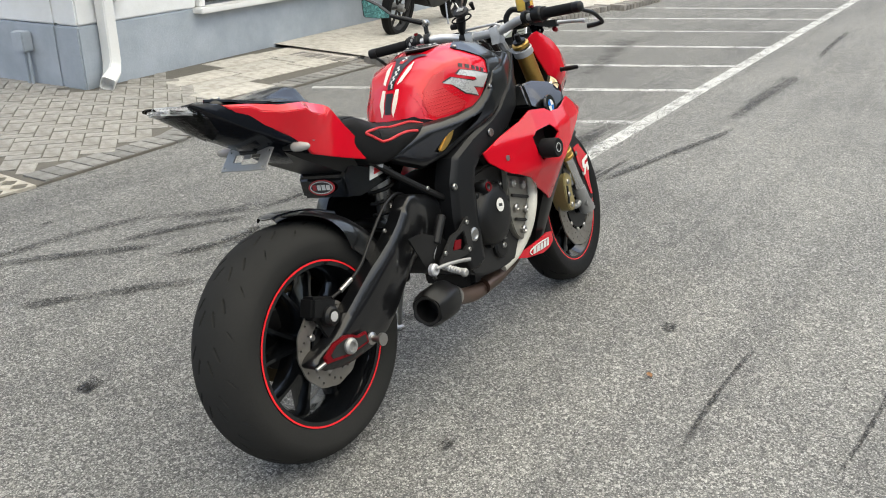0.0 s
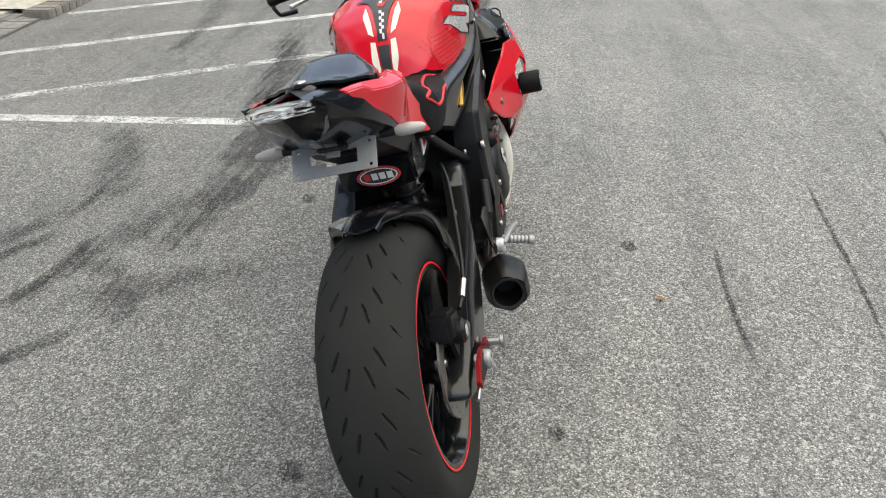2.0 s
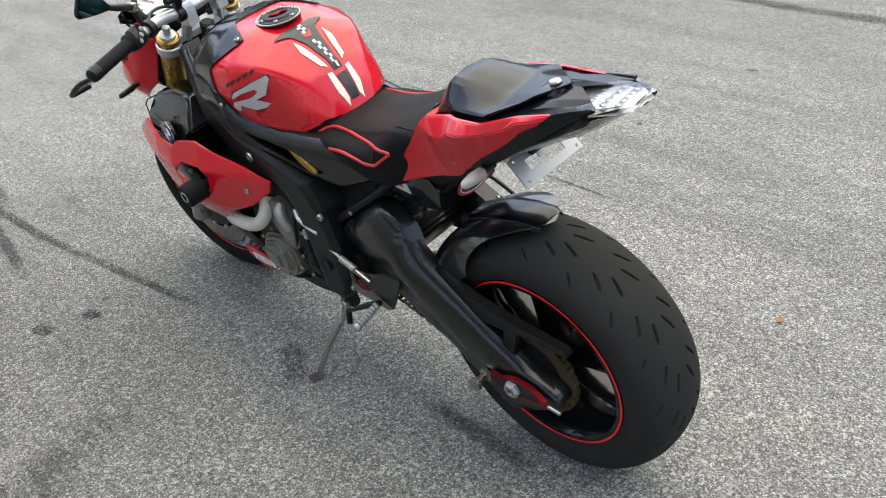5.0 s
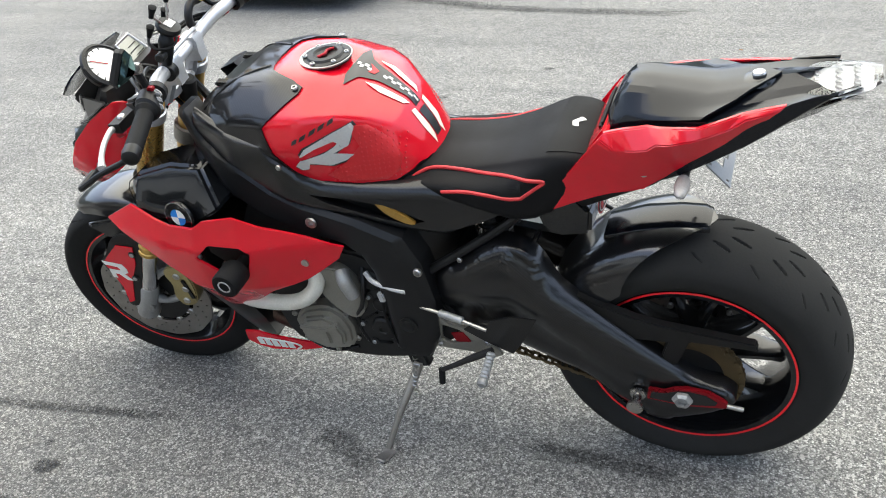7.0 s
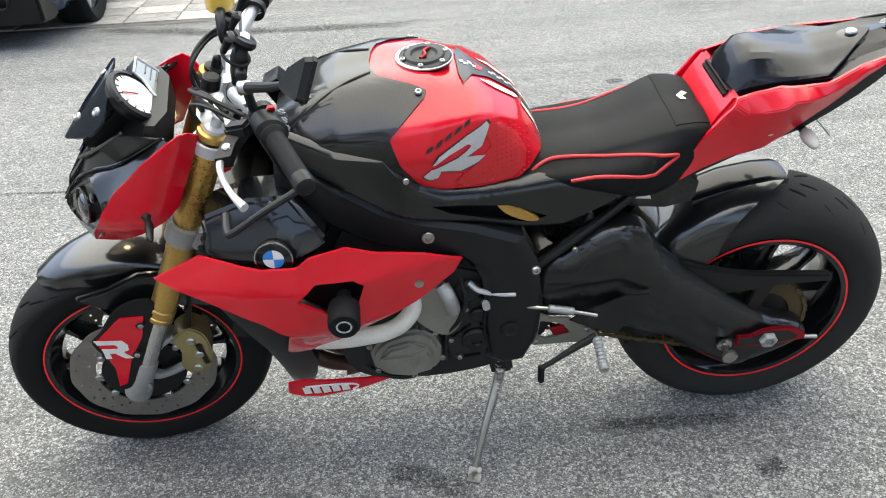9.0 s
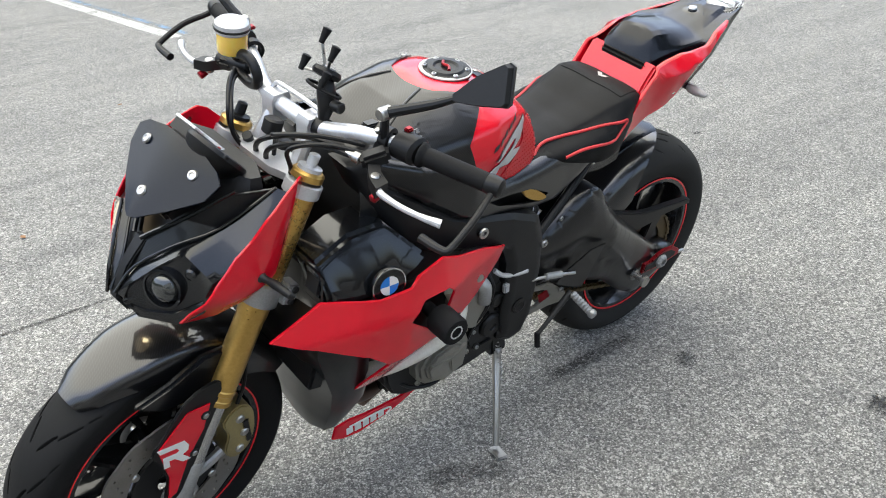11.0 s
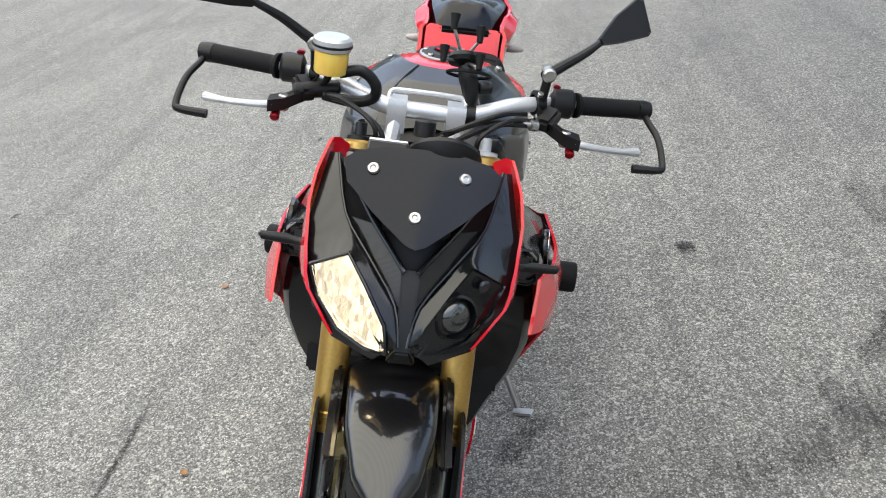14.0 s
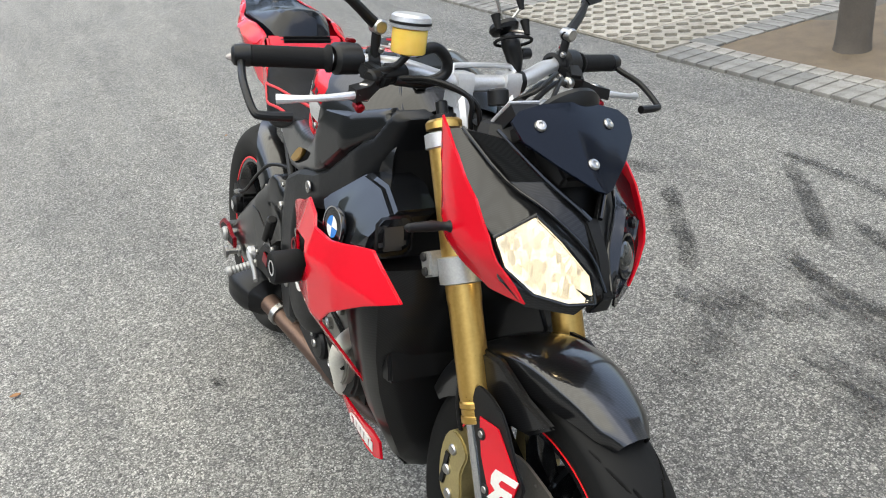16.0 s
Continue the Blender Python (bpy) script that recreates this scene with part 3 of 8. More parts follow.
def spoke(centre, a, r0, r1, w0, w1, y0, y1, lean):
    """A tapered cast spoke from the hub to the rim."""
    rings = []
    for k in range(7):
        t = k / 6
        r = r0 + (r1 - r0) * t
        q = a + lean * t
        w = w0 + (w1 - w0) * t + 0.008 * (2 * t - 1) ** 4
        d = y0 + (y1 - y0) * t
        c, s = math.cos(q), math.sin(q)
        ring = []
        for u, v in ((-1, -0.6), (-0.6, -1), (0.6, -1), (1, -0.6), (1, 0.6), (0.6, 1), (-0.6, 1), (-1, 0.6)):
            ring.append((centre.x + r * c - u * w * s, centre.y + v * d, centre.z + r * s + u * w * c))
        rings.append(ring)
    return loft(rings)


def brake_disc(centre, y, r0, r1, holes, side, thick=0.005):
    """A drilled ring: holes are real."""
    bm = bmesh.new()
    n = 96
    ring = lambda r, k=n, o=0.0: [(centre.x + r * math.cos(2 * math.pi * i / k + o), centre.z + r * math.sin(2 * math.pi * i / k + o)) for i in range(k)]
    wave = [(centre.x + (r1 + 0.0015 * math.cos(12 * 2 * math.pi * i / n)) * math.cos(2 * math.pi * i / n), centre.z + (r1 + 0.0015 * math.cos(12 * 2 * math.pi * i / n)) * math.sin(2 * math.pi * i / n)) for i in range(n)]
    drilled = []
    for k in range(holes):
        a = 2 * math.pi * k / holes
        r = r0 + (r1 - r0) * (0.25 + 0.25 * (k % 3))
        cx, cz = centre.x + r * math.cos(a), centre.z + r * math.sin(a)
        drilled.append([(cx + 0.0034 * math.cos(q), cz + 0.0034 * math.sin(q)) for q in [2 * math.pi * j / 7 for j in range(7)]])
    return plate(wave, y + thick / 2, thick, side, [ring(r0, 64)] + drilled, bev=0)


def wheel(name, centre, radius, half, slots, pitch, discs, sprocket, m, label):
    rim_r = 0.2165
    b = 0.085 if half > 0.08 else 0.0515
    prof = [(rim_r + 0.002, b), (rim_r + 0.002, b - 0.006), (rim_r - 0.012, b - 0.012), (rim_r - 0.028, b * 0.45), (rim_r - 0.028, -b * 0.45), (rim_r - 0.012, -b + 0.012),
            (rim_r + 0.002, -b + 0.006), (rim_r + 0.002, -b), (rim_r - 0.014, -b + 0.001), (rim_r - 0.020, -b + 0.012), (rim_r - 0.036, -b * 0.4), (rim_r - 0.036, b * 0.4), (rim_r - 0.020, b - 0.012), (rim_r - 0.014, b - 0.001)]
    w = part(name, turned(prof, centre, (0, 1, 0), 96, closed=True), BLACK_GLOSS, bike, label, 40, m)
    part("tyre", tyre_mesh(centre, radius, half, rim_r, slots, pitch, 918 if half > 0.08 else 880), TREAD if half > 0.08 else RUBBER, w, "black sport tyre with slanted tread slots", 50)
    for s in (1, -1):
        # sidewall skin: smoother rubber with raised bead ring
        sk = turned([(rim_r + 0.001, s * (b + 0.0012)), (rim_r - 0.0035, s * (b + 0.0012)), (rim_r - 0.0035, s * (b - 0.002)), (rim_r + 0.001, s * (b - 0.001))], centre, (0, 1, 0), 96, closed=True)
        part("rim_stripe", sk, RED_STRIPE, w, "red pinstripe tape on the rim edge")
    hub_w = 0.075 if half > 0.08 else 0.055
    hub = turned([(0.016, -hub_w), (0.034, -hub_w), (0.040, -hub_w * 0.6), (0.034, 0), (0.040, hub_w * 0.6), (0.034, hub_w), (0.016, hub_w)], centre, (0, 1, 0), 36)
    part("hub", hub, BLACK_GLOSS, w)
    for k in range(5):
        for g in (-1, 1):
            a = radians(90 + 72 * k + g * 9)
            part("spoke", spoke(centre, a, 0.030, rim_r - 0.026, 0.0085, 0.0065, hub_w * 0.72, 0.020, g * radians(10)), BLACK_GLOSS, w, angle=50)
    for y, r0, r1, n in discs:
        s = 1 if y > 0 else -1
        d = part("brake_disc", brake_disc(centre, abs(y), r0, r1, n, s), DISC_STEEL, w, "drilled steel brake disc with a brown reflection in its colour", 30)
        car = turned([(0.040, y - s * 0.004), (r0 - 0.012, y - s * 0.004), (r0 - 0.012, y + s * 0.003), (0.040, y + s * 0.003)], centre, (0, 1, 0), 40, closed=True)
        part("disc_carrier", car, BLACK, w)
        for k in range(10):
            a = 2 * math.pi * k / 10
            q = centre + Vector((math.cos(a) * (r0 - 0.004), y + s * 0.002, math.sin(a) * (r0 - 0.004)))
            part("disc_button", rod(q - Vector((0, s * 0.005, 0)), q + Vector((0, s * 0.004, 0)), 0.009, 12), STEEL, w)
    if sprocket:
        pts = []
        teeth = 45
        for i in range(teeth * 4):
            a = 2 * math.pi * i / (teeth * 4)
            r = 0.1115 + 0.004 * math.cos(teeth * a)
            pts.append((centre.x + r * math.cos(a), centre.z + r * math.sin(a)))
        inner = [(centre.x + 0.075 * math.cos(2 * math.pi * i / 40), centre.z + 0.075 * math.sin(2 * math.pi * i / 40)) for i in range(40)]
        part("sprocket", plate(pts, sprocket + 0.003, 0.006, 1, [inner], bev=0), CHAIN_GOLD, w, "oily brass-coloured chain sprocket")
        part("sprocket_carrier", turned([(0.03, sprocket - 0.03), (0.082, sprocket - 0.014), (0.082, sprocket - 0.004), (0.05, sprocket + 0.002), (0.02, sprocket + 0.004)], centre, (0, 1, 0), 40), BLACK, w)
    return w


RED_STRIPE = material("red_rim_tape", (0.75, 0.012, 0.02), 0.35)
P_R, P_F = 2 * math.pi / 17, 2 * math.pi / 16


def slot_pairs(rows):
    """Tread slots mirrored to both shoulders: crosswise place, angle, slant, half length and half width."""
    return [(s * c, radians(a), s * k, radians(h), w) for c, a, k, h, w in rows for s in (1, -1)]


SLOTS_R = slot_pairs([(0.29, 120.3, 0.07, 3.4, 0.021), (0.14, 126.5, 0.045, 3.5, 0.021), (0.54, 133.4, 0.085, 2.3, 0.016)])
SLOTS_F = slot_pairs([(0.22, 0.0, 0.10, 4.5, 0.030), (0.50, 8.0, 0.12, 4.5, 0.028), (0.70, 17.0, 0.06, 2.5, 0.020)])
rear_wheel = wheel("rear_wheel", REAR, 0.318, 0.096, SLOTS_R, P_R, [(-0.098, 0.070, 0.112, 30)], 0.098, None, "rear wheel with black spoked rim")
front_wheel = wheel("front_wheel", FRONT, 0.292, 0.062, SLOTS_F, P_F, [(0.072, 0.105, 0.160, 54), (-0.072, 0.105, 0.160, 54)], 0, TURNED, "front wheel with black spoked rim")

# -- swing arm, chain, axle --
ARM = [(0.57, 0.545), (0.507, 0.595), (0.452, 0.636), (0.408, 0.652), (0.369, 0.648), (0.339, 0.622), (0.301, 0.566), (0.21, 0.488), (0.088, 0.390), (0.032, 0.352), (-0.035, 0.332), (-0.058, 0.302), (-0.02, 0.262), (0.05, 0.222), (0.11, 0.216), (0.19, 0.264), (0.255, 0.318), (0.323, 0.345), (0.388, 0.368), (0.46, 0.392), (0.565, 0.410)]


ARM_RIGHT = [(0.57, 0.56), (0.48, 0.60), (0.41, 0.61), (0.344, 0.556), (0.252, 0.497), (0.20, 0.467), (0.108, 0.407), (0.024, 0.350), (-0.046, 0.326), (-0.058, 0.300), (0.02, 0.270), (0.112, 0.268), (0.225, 0.292), (0.34, 0.384), (0.43, 0.44), (0.575, 0.46)]


def arm_bend(side):
    def out(x, z):
        y = float(np.interp(x, [-0.05, 0.12, 0.30, 0.45, 0.58], [0.146, 0.150, 0.150, 0.136, 0.115]))
        zc = float(np.interp(x, [-0.05, 0.06, 0.20, 0.30, 0.40, 0.58], [0.305, 0.325, 0.415, 0.50, 0.57, 0.52]))
        swell = float(np.interp(x, [0.06, 0.18, 0.30], [0.004, 0.012, 0.026])) * (1.0 if side > 0 else 0.35)
        return y + swell * max(0, 1 - ((z - zc) / 0.08) ** 2)
    return out


for s in (1, -1):
    arm_edge = outline_of(ARM if s > 0 else ARM_RIGHT, 4)
    part("swing_arm", plate(arm_edge, 0, 0.040, s, bev=0, dense=3, bend=pillow(arm_edge, 0.016 if s > 0 else 0.010, arm_bend(s))), CARBON, bike, "carbon-clad swing arm side", 60)
    part("paddock_spool", turned([(0.008, 0.155), (0.017, 0.158), (0.017, 0.163), (0.009, 0.166), (0.009, 0.190), (0.017, 0.193), (0.017, 0.201), (0.006, 0.202)], (0.138, 0, 0.303), (0, s, 0), 24), STEEL, bike, "bare metal paddock stand spool")
    t = part("chain_adjuster", plate([(0.118, 0.302), (0.115, 0.334), (0.083, 0.334), (0.060, 0.347), (0.037, 0.353), (-0.006, 0.350), (-0.043, 0.327), (-0.043, 0.310), (0.04, 0.297)], 0.170, 0.010, s, bev=0.002), RED_ANO, bike, "red anodised chain adjuster")
    # dark plate laid on the face for the shade in its open window
    part("adjuster_dark_plate", plate([(0.111, 0.308), (0.108, 0.328), (0.084, 0.328), (0.058, 0.340), (0.036, 0.345), (0.0, 0.341), (-0.024, 0.326), (-0.02, 0.315), (0.04, 0.304)], 0.1715, 0.004, s, bev=0.0005), DARK, t, "dark plate in place of the adjuster's shaded window")
    part("axle_nut", turned([(0.010, 0.168), (0.021, 0.169), (0.021, 0.178), (0.016, 0.184), (0.011, 0.184), (0.010, 0.176)], (REAR.x, 0, REAR.z), (0, s, 0), 6 if s > 0 else 24), ALU_CAST, t, "grey axle nut", 20)
    part("adjuster_screw", rod((-0.04, s * 0.163, 0.312), (-0.075, s * 0.163, 0.308), 0.005), STEEL, t)
part("axle", rod((REAR.x, -0.166, REAR.z), (REAR.x, 0.166, REAR.z), 0.013), STEEL, bike)
part("arm_bridge", plate(outline_of([(0.58, 0.50), (0.47, 0.53), (0.40, 0.52), (0.42, 0.47), (0.47, 0.43), (0.57, 0.44)], 3), 0.12, 0.24, 1, bev=0.012), CARBON_DULL, bike, "dark swing arm bridge")


def chain_mesh(y):
    """Roller chain round both sprockets, link by link."""
    c0, r0, c1, r1 = REAR, 0.111, Vector((0.585, 0, 0.405)), 0.040
    d = Vector((c1.x - c0.x, 0, c1.z - c0.z))
    base = math.atan2(d.z, d.x)
    off = math.acos((r0 - r1) / d.length)
    at = lambda c, r, a: Vector((c.x + r * math.cos(a), y, c.z + r * math.sin(a)))
    path = [at(c0, r0, base + off + (2 * math.pi - 2 * off) * k / 30) for k in range(31)]
    path += [at(c1, r1, base - off + 2 * off * k / 12) for k in range(13)]
    path.append(path[0])
    total = [0]
    for a, b in zip(path, path[1:]):
        total.append(total[-1] + (b - a).length)
    n = int(total[-1] / 0.0159)
    bm = bmesh.new()
    spot = lambda q: Vector([np.interp(q % total[-1], total, [p[i] for p in path]) for i in range(3)])
    for k in range(n):
        a, b = spot(total[-1] * k / n), spot(total[-1] * (k + 1) / n)
        mid, ang = (a + b) / 2, math.degrees(math.atan2(b.z - a.z, b.x - a.x))
        wide = 0.0085 if k % 2 else 0.006
        for s in (1, -1):
            vs = []
            for u, v in ((-0.011, 0), (-0.007, 0.0058), (0, 0.0038), (0.007, 0.0058), (0.011, 0), (0.007, -0.0058), (0, -0.0038), (-0.007, -0.0058)):
                c, q = math.cos(radians(ang)), math.sin(radians(ang))
                vs.append((mid.x + u * c - v * q, mid.z + u * q + v * c))
            loft([[(x, mid.y + s * wide, z) for x, z in vs], [(x, mid.y + s * (wide - 0.0018), z) for x, z in vs]], bm=bm)
        tube([a + Vector((0, -0.006, 0)), a + Vector((0, 0.006, 0))], 0.0048, 6, 1, bm=bm, smooth=False)
    return bm


part("chain", chain_mesh(0.098), CHAIN_GOLD, bike, "oily gold drive chain", 30)
part("front_sprocket_cover", plate(outline_of([(0.66, 0.47), (0.60, 0.475), (0.545, 0.43), (0.55, 0.36), (0.61, 0.335), (0.67, 0.36)], 3), 0.135, 0.02, 1, bev=0.006), DARK, bike)
part("chain_guard", plate([(0.294, 0.541), (0.257, 0.531), (0.146, 0.493), (0.097, 0.483), (-0.085, 0.464), (-0.090, 0.447), (0.040, 0.447), (0.062, 0.380), (0.090, 0.360), (0.098, 0.382), (0.084, 0.438), (0.15, 0.434), (0.25, 0.47)], 0.132, 0.022, 1, bev=0.003), BLACK, bike, "black chain guard arm")


def hugger_mesh():
    """An arch over the tyre with a pointed rear edge and deep flanks."""
    rows = []
    for k in range(31):
        t = k / 30
        row = []
        for j in range(29):
            v = -1 + 2 * j / 28
            w = abs(v)
            start = 96 - 38 * w ** 1.4
            a = radians(start + (26 - start) * t)
            y = 0.118 * math.copysign(math.sin(w * math.pi / 2) ** 0.95, v)
            q = 0.346 - 0.004 * t - (0.092 + 0.010 * t) * w ** 3.2
            row.append((REAR.x + q * math.cos(a), y, REAR.z + q * math.sin(a)))
        rows.append(row)
    return shell(rows, 0.003)


hug = part("rear_hugger", hugger_mesh(), CARBON_WET, bike, "glossy carbon hugger over the rear tyre", 50)
lip = []
for x, z, w in ((0.225, 0.630, 0.040), (0.15, 0.657, 0.044), (0.08, 0.670, 0.042), (0.035, 0.672, 0.040), (0.020, 0.668, 0.034)):
    half = [(0, z), (w * 0.6, z - 0.001), (w * 0.95, z - 0.003), (w, z - 0.006), (w * 1.03, z - 0.014)]
    lip.append([(x, y, q) for y, q in reversed(half)] + [(x, -y, q) for y, q in half[1:]])
part("hugger_lip", shell(lip, 0.003), COWL_BLACK, hug, "thin black tongue on the hugger", 50)
for s in (1, -1):
    bolt(bike, (0.305, s * 0.128, 0.545), (0, s, 0), 0.006)

# rear brake caliper, hose, shock
cal = part("rear_caliper", box((0.025, -0.108, 0.428), (0.085, 0.052, 0.060), 0.008, (0, 20, 0)), BLACK, bike, "black rear brake caliper")
part("caliper_body", rod((0.035, -0.150, 0.405), (0.035, -0.075, 0.405), 0.026), BLACK, cal)
part("caliper_mark", turned([(0.011, 0), (0.013, 0.001), (0.011, 0.0015)], (0.035, -0.150, 0.405), (0, -1, 0), 24), SILVER_PRINT, cal)
part("caliper_bracket", plate([(0.03, 0.33), (0.06, 0.34), (0.075, 0.42), (0.03, 0.44), (-0.01, 0.43), (0.01, 0.37)], 0.125, 0.010, -1), BLACK, cal)
part("brake_hose", tube([(0.045, -0.145, 0.45), (0.10, -0.150, 0.465), (0.17, -0.146, 0.495), (0.25, -0.138, 0.56), (0.33, -0.125, 0.61), (0.42, -0.10, 0.62), (0.5, -0.08, 0.58)], 0.0045), BLACK, bike, "black braided rear brake hose")
part("hose_fitting", tube([(0.075, -0.149, 0.458), (0.12, -0.151, 0.474)], 0.0065, 10), STEEL, bike)
part("shock_spring", tube([(0.47 + 0.035 * math.cos(k * 0.785), 0.035 * math.sin(k * 0.785), 0.47 + 0.0042 * k) for k in range(44)], 0.006, 8, 2), DARK, bike, "dark shock absorber spring", 60)
part("shock_body", turned([(0.02, 0), (0.026, 0.004), (0.026, 0.17), (0.031, 0.175), (0.031, 0.20), (0.02, 0.215)], (0.47, 0, 0.45), (0, 0, 1), 28), STEEL, bike)
part("shock_reservoir", turned([(0.02, 0), (0.033, 0.003), (0.033, 0.018), (0.029, 0.021), (0.029, 0.050), (0.033, 0.053), (0.033, 0.066), (0.02, 0.07)], (0.500, -0.022, 0.505), (-0.12, 0, 1), 36), CHROME, bike, "polished shock reservoir")
part("reservoir_ring", turned([(0.031, 0.018), (0.0345, 0.019), (0.0345, 0.025), (0.031, 0.026)], (0.502, -0.022, 0.482), (-0.12, 0, 1), 36), RED_ANO, bike, "red ring on the shock")

# -- tank --
TANK_X = [0.555, 0.575, 0.61, 0.66, 0.70, 0.78, 0.86, 0.95, 1.02, 1.09]
TANK = {
    "zt": [0.800, 0.850, 0.907, 0.945, 0.966, 0.985, 0.987, 0.972, 0.942, 0.892],
    "yu": [0.028, 0.036, 0.046, 0.060, 0.070, 0.090, 0.094, 0.088, 0.082, 0.070],
    "zu": [0.797, 0.846, 0.901, 0.939, 0.960, 0.980, 0.982, 0.966, 0.936, 0.886],
    "yc": [0.045, 0.060, 0.084, 0.120, 0.140, 0.166, 0.168, 0.156, 0.142, 0.118],
    "zc": [0.793, 0.836, 0.886, 0.922, 0.935, 0.938, 0.928, 0.914, 0.892, 0.850],
    "yf": [0.055, 0.085, 0.114, 0.134, 0.148, 0.183, 0.182, 0.166, 0.150, 0.126],
    "zf": [0.789, 0.812, 0.842, 0.862, 0.870, 0.878, 0.872, 0.862, 0.848, 0.812],
    "yb": [0.050, 0.090, 0.122, 0.138, 0.148, 0.164, 0.165, 0.152, 0.142, 0.120],
    "zb": [0.783, 0.778, 0.781, 0.783, 0.788, 0.798, 0.802, 0.798, 0.785, 0.770],
}


def tank_point(x, v, lift=0.0):
    """The tank's skin: x along it, v from the ridge (0) over the crease (0.5) to the lower edge (1 left, -1 right)."""
    g = {k: float(np.interp(x, TANK_X, c)) for k, c in TANK.items()}
    pts = [(-g["yu"], g["zu"]), (0, g["zt"]), (g["yu"], g["zu"]), (g["yc"], g["zc"]), (g["yf"], g["zf"]), (g["yb"], g["zb"]), (g["yb"] * 0.8, g["zb"] - 0.02)]
    q = abs(v) * 4
    i = min(3, int(q))
    t = q - i
    a, b, c, d = [Vector((0, *p)) for p in pts[i:i + 4]]
    p = 0.5 * ((2 * b) + (c - a) * t + (2 * a - 5 * b + 4 * c - d) * t * t + (3 * b - a - 3 * c + d) * t ** 3)
    dp = 0.5 * ((c - a) + 2 * (2 * a - 5 * b + 4 * c - d) * t + 3 * (3 * b - a - 3 * c + d) * t * t)
    tight = 0.55 if i >= 1 else 0.0
    p = p.lerp(b.lerp(c, t), tight)
    nrm = Vector((0, -dp.z, dp.y)).normalized() * -1
    if nrm.dot(Vector((0, p.y, p.z - 0.8))) < 0:
        nrm = -nrm
    p = p + nrm * lift
    return Vector((x, math.copysign(p.y, v) if v else 0, p.z))


def tank_skin(x0, x1, v0, v1, lift, nu=40, nv=48, thick=0.003):
    """A patch of the tank's skin between two lines x0(v) and x1(v)."""
    rows = []
    for j in range(nv + 1):
        v = v0 + (v1 - v0) * j / nv
        a, b = x0(v), x1(v)
        rows.append([tank_point(a + (b - a) * i / nu, v, lift) for i in range(nu + 1)])
    return shell(rows, thick)


def cover_line(v):
    return float(np.interp(abs(v), [0, 0.10, 0.18, 0.235, 0.285, 0.33, 0.45, 0.53, 0.78, 0.92, 1.0], [0.886, 0.882, 0.868, 0.822, 0.786, 0.790, 0.832, 0.860, 0.842, 0.812, 0.79]))


def rear_line(v):
    return float(np.interp(abs(v), [0, 0.4, 0.7, 0.9, 1.0], [0.556, 0.558, 0.566, 0.588, 0.625]))


part("tank_core", loft([[tank_point(x, v, -0.006) for v in np.linspace(-1, 1, 33)] for x in np.linspace(0.57, 1.07, 24)]), BLACK, bike)
tank = part("fuel_tank", tank_skin(rear_line, lambda v: cover_line(v) + 0.004, -1, 1, 0.0), RED, bike, "glossy red fuel tank", 50)
part("tank_cover", tank_skin(lambda v: cover_line(v), lambda v: float(np.interp(abs(v), [0, 0.5, 1], [1.05, 1.075, 1.08])), -1, 1, 0.004), CARBON, tank, "glossy carbon front tank cover", 50)
# raised ridges on the cover
for s in (1, -1):
    part("cover_ridge", tube([tank_point(x, s * v, 0.004) for x, v in ((0.885, 0.12), (0.93, 0.17), (0.98, 0.24), (1.04, 0.34))], 0.003, 8), CARBON, tank)
    bolt(tank, tank_point(0.801, s * 0.305, 0.004), (0, s * 0.3, 1), 0.007, name="cover_screw")
    part("cover_intake", box(tuple(tank_point(1.005, s * 0.17, 0.004)), (0.035, 0.022, 0.008), 0.003), CARBON_DULL, tank)
# filler cap
cap = part("filler_cap", turned([(0.030, -0.004), (0.052, -0.004), (0.054, 0.002), (0.050, 0.006), (0.040, 0.007), (0.036, 0.011), (0.026, 0.012), (0.022, 0.008), (0.004, 0.007)], (0.782, 0.0, 0.985), (0.03, 0, 1), 48), BLACK, tank, "black quick-release filler cap", 30)
for k in range(6):
    a = 2 * math.pi * k / 6 + 0.3
    bolt(cap, (0.782 + 0.043 * math.cos(a), 0.043 * math.sin(a), 0.991), (0, 0, 1), 0.0055, name="cap_bolt")
part("cap_ring", turned([(0.047, 0.001), (0.0545, 0.001), (0.0545, 0.0035), (0.047, 0.0045)], (0.782, 0, 0.9865), (0, 0, 1), 48, closed=True), ALU_CAST, cap)
part("cap_mark", tube([(0.772, -0.020, 0.9955), (0.782, -0.008, 0.996), (0.780, 0.006, 0.996), (0.790, 0.020, 0.9955)], 0.0035, 8), RED_ANO, cap, "red slash on the cap")


def tank_decal(name, outline, side, mat, lift, label=""):
    """A thin print on the tank's flank: outline in x and z."""
    bm = flat(outline, dense=3)
    for v in bm.verts:
        x, z = v.co.x, v.co.z
        best = min((abs(tank_point(x, q).z - z), q) for q in np.linspace(0.35, 1.0, 40))[1]
        lo, hi = max(0.3, best - 0.03), min(1.0, best + 0.03)
        for _ in range(12):
            mid = (lo + hi) / 2
            if tank_point(x, mid).z > z:
                lo = mid
            else:
                hi = mid
        v.co = tank_point(x, side * lo, lift)
    bmesh.ops.solidify(bm, geom=bm.faces[:], thickness=0.0008)
    return part(name, bm, mat, tank, label, 60)


def top_decal(name, outline, mat, lift, label=""):
    """A thin print on the tank's back: outline in x and v."""
    bm = flat([(x, q * 0.80) for x, q in outline], dense=3)
    for v in bm.verts:
        v.co = tank_point(v.co.x, v.co.z if abs(v.co.z) > 1e-6 else 1e-6, lift)
    bmesh.ops.solidify(bm, geom=bm.faces[:], thickness=0.0008)
    return part(name, bm, mat, tank, label, 60)


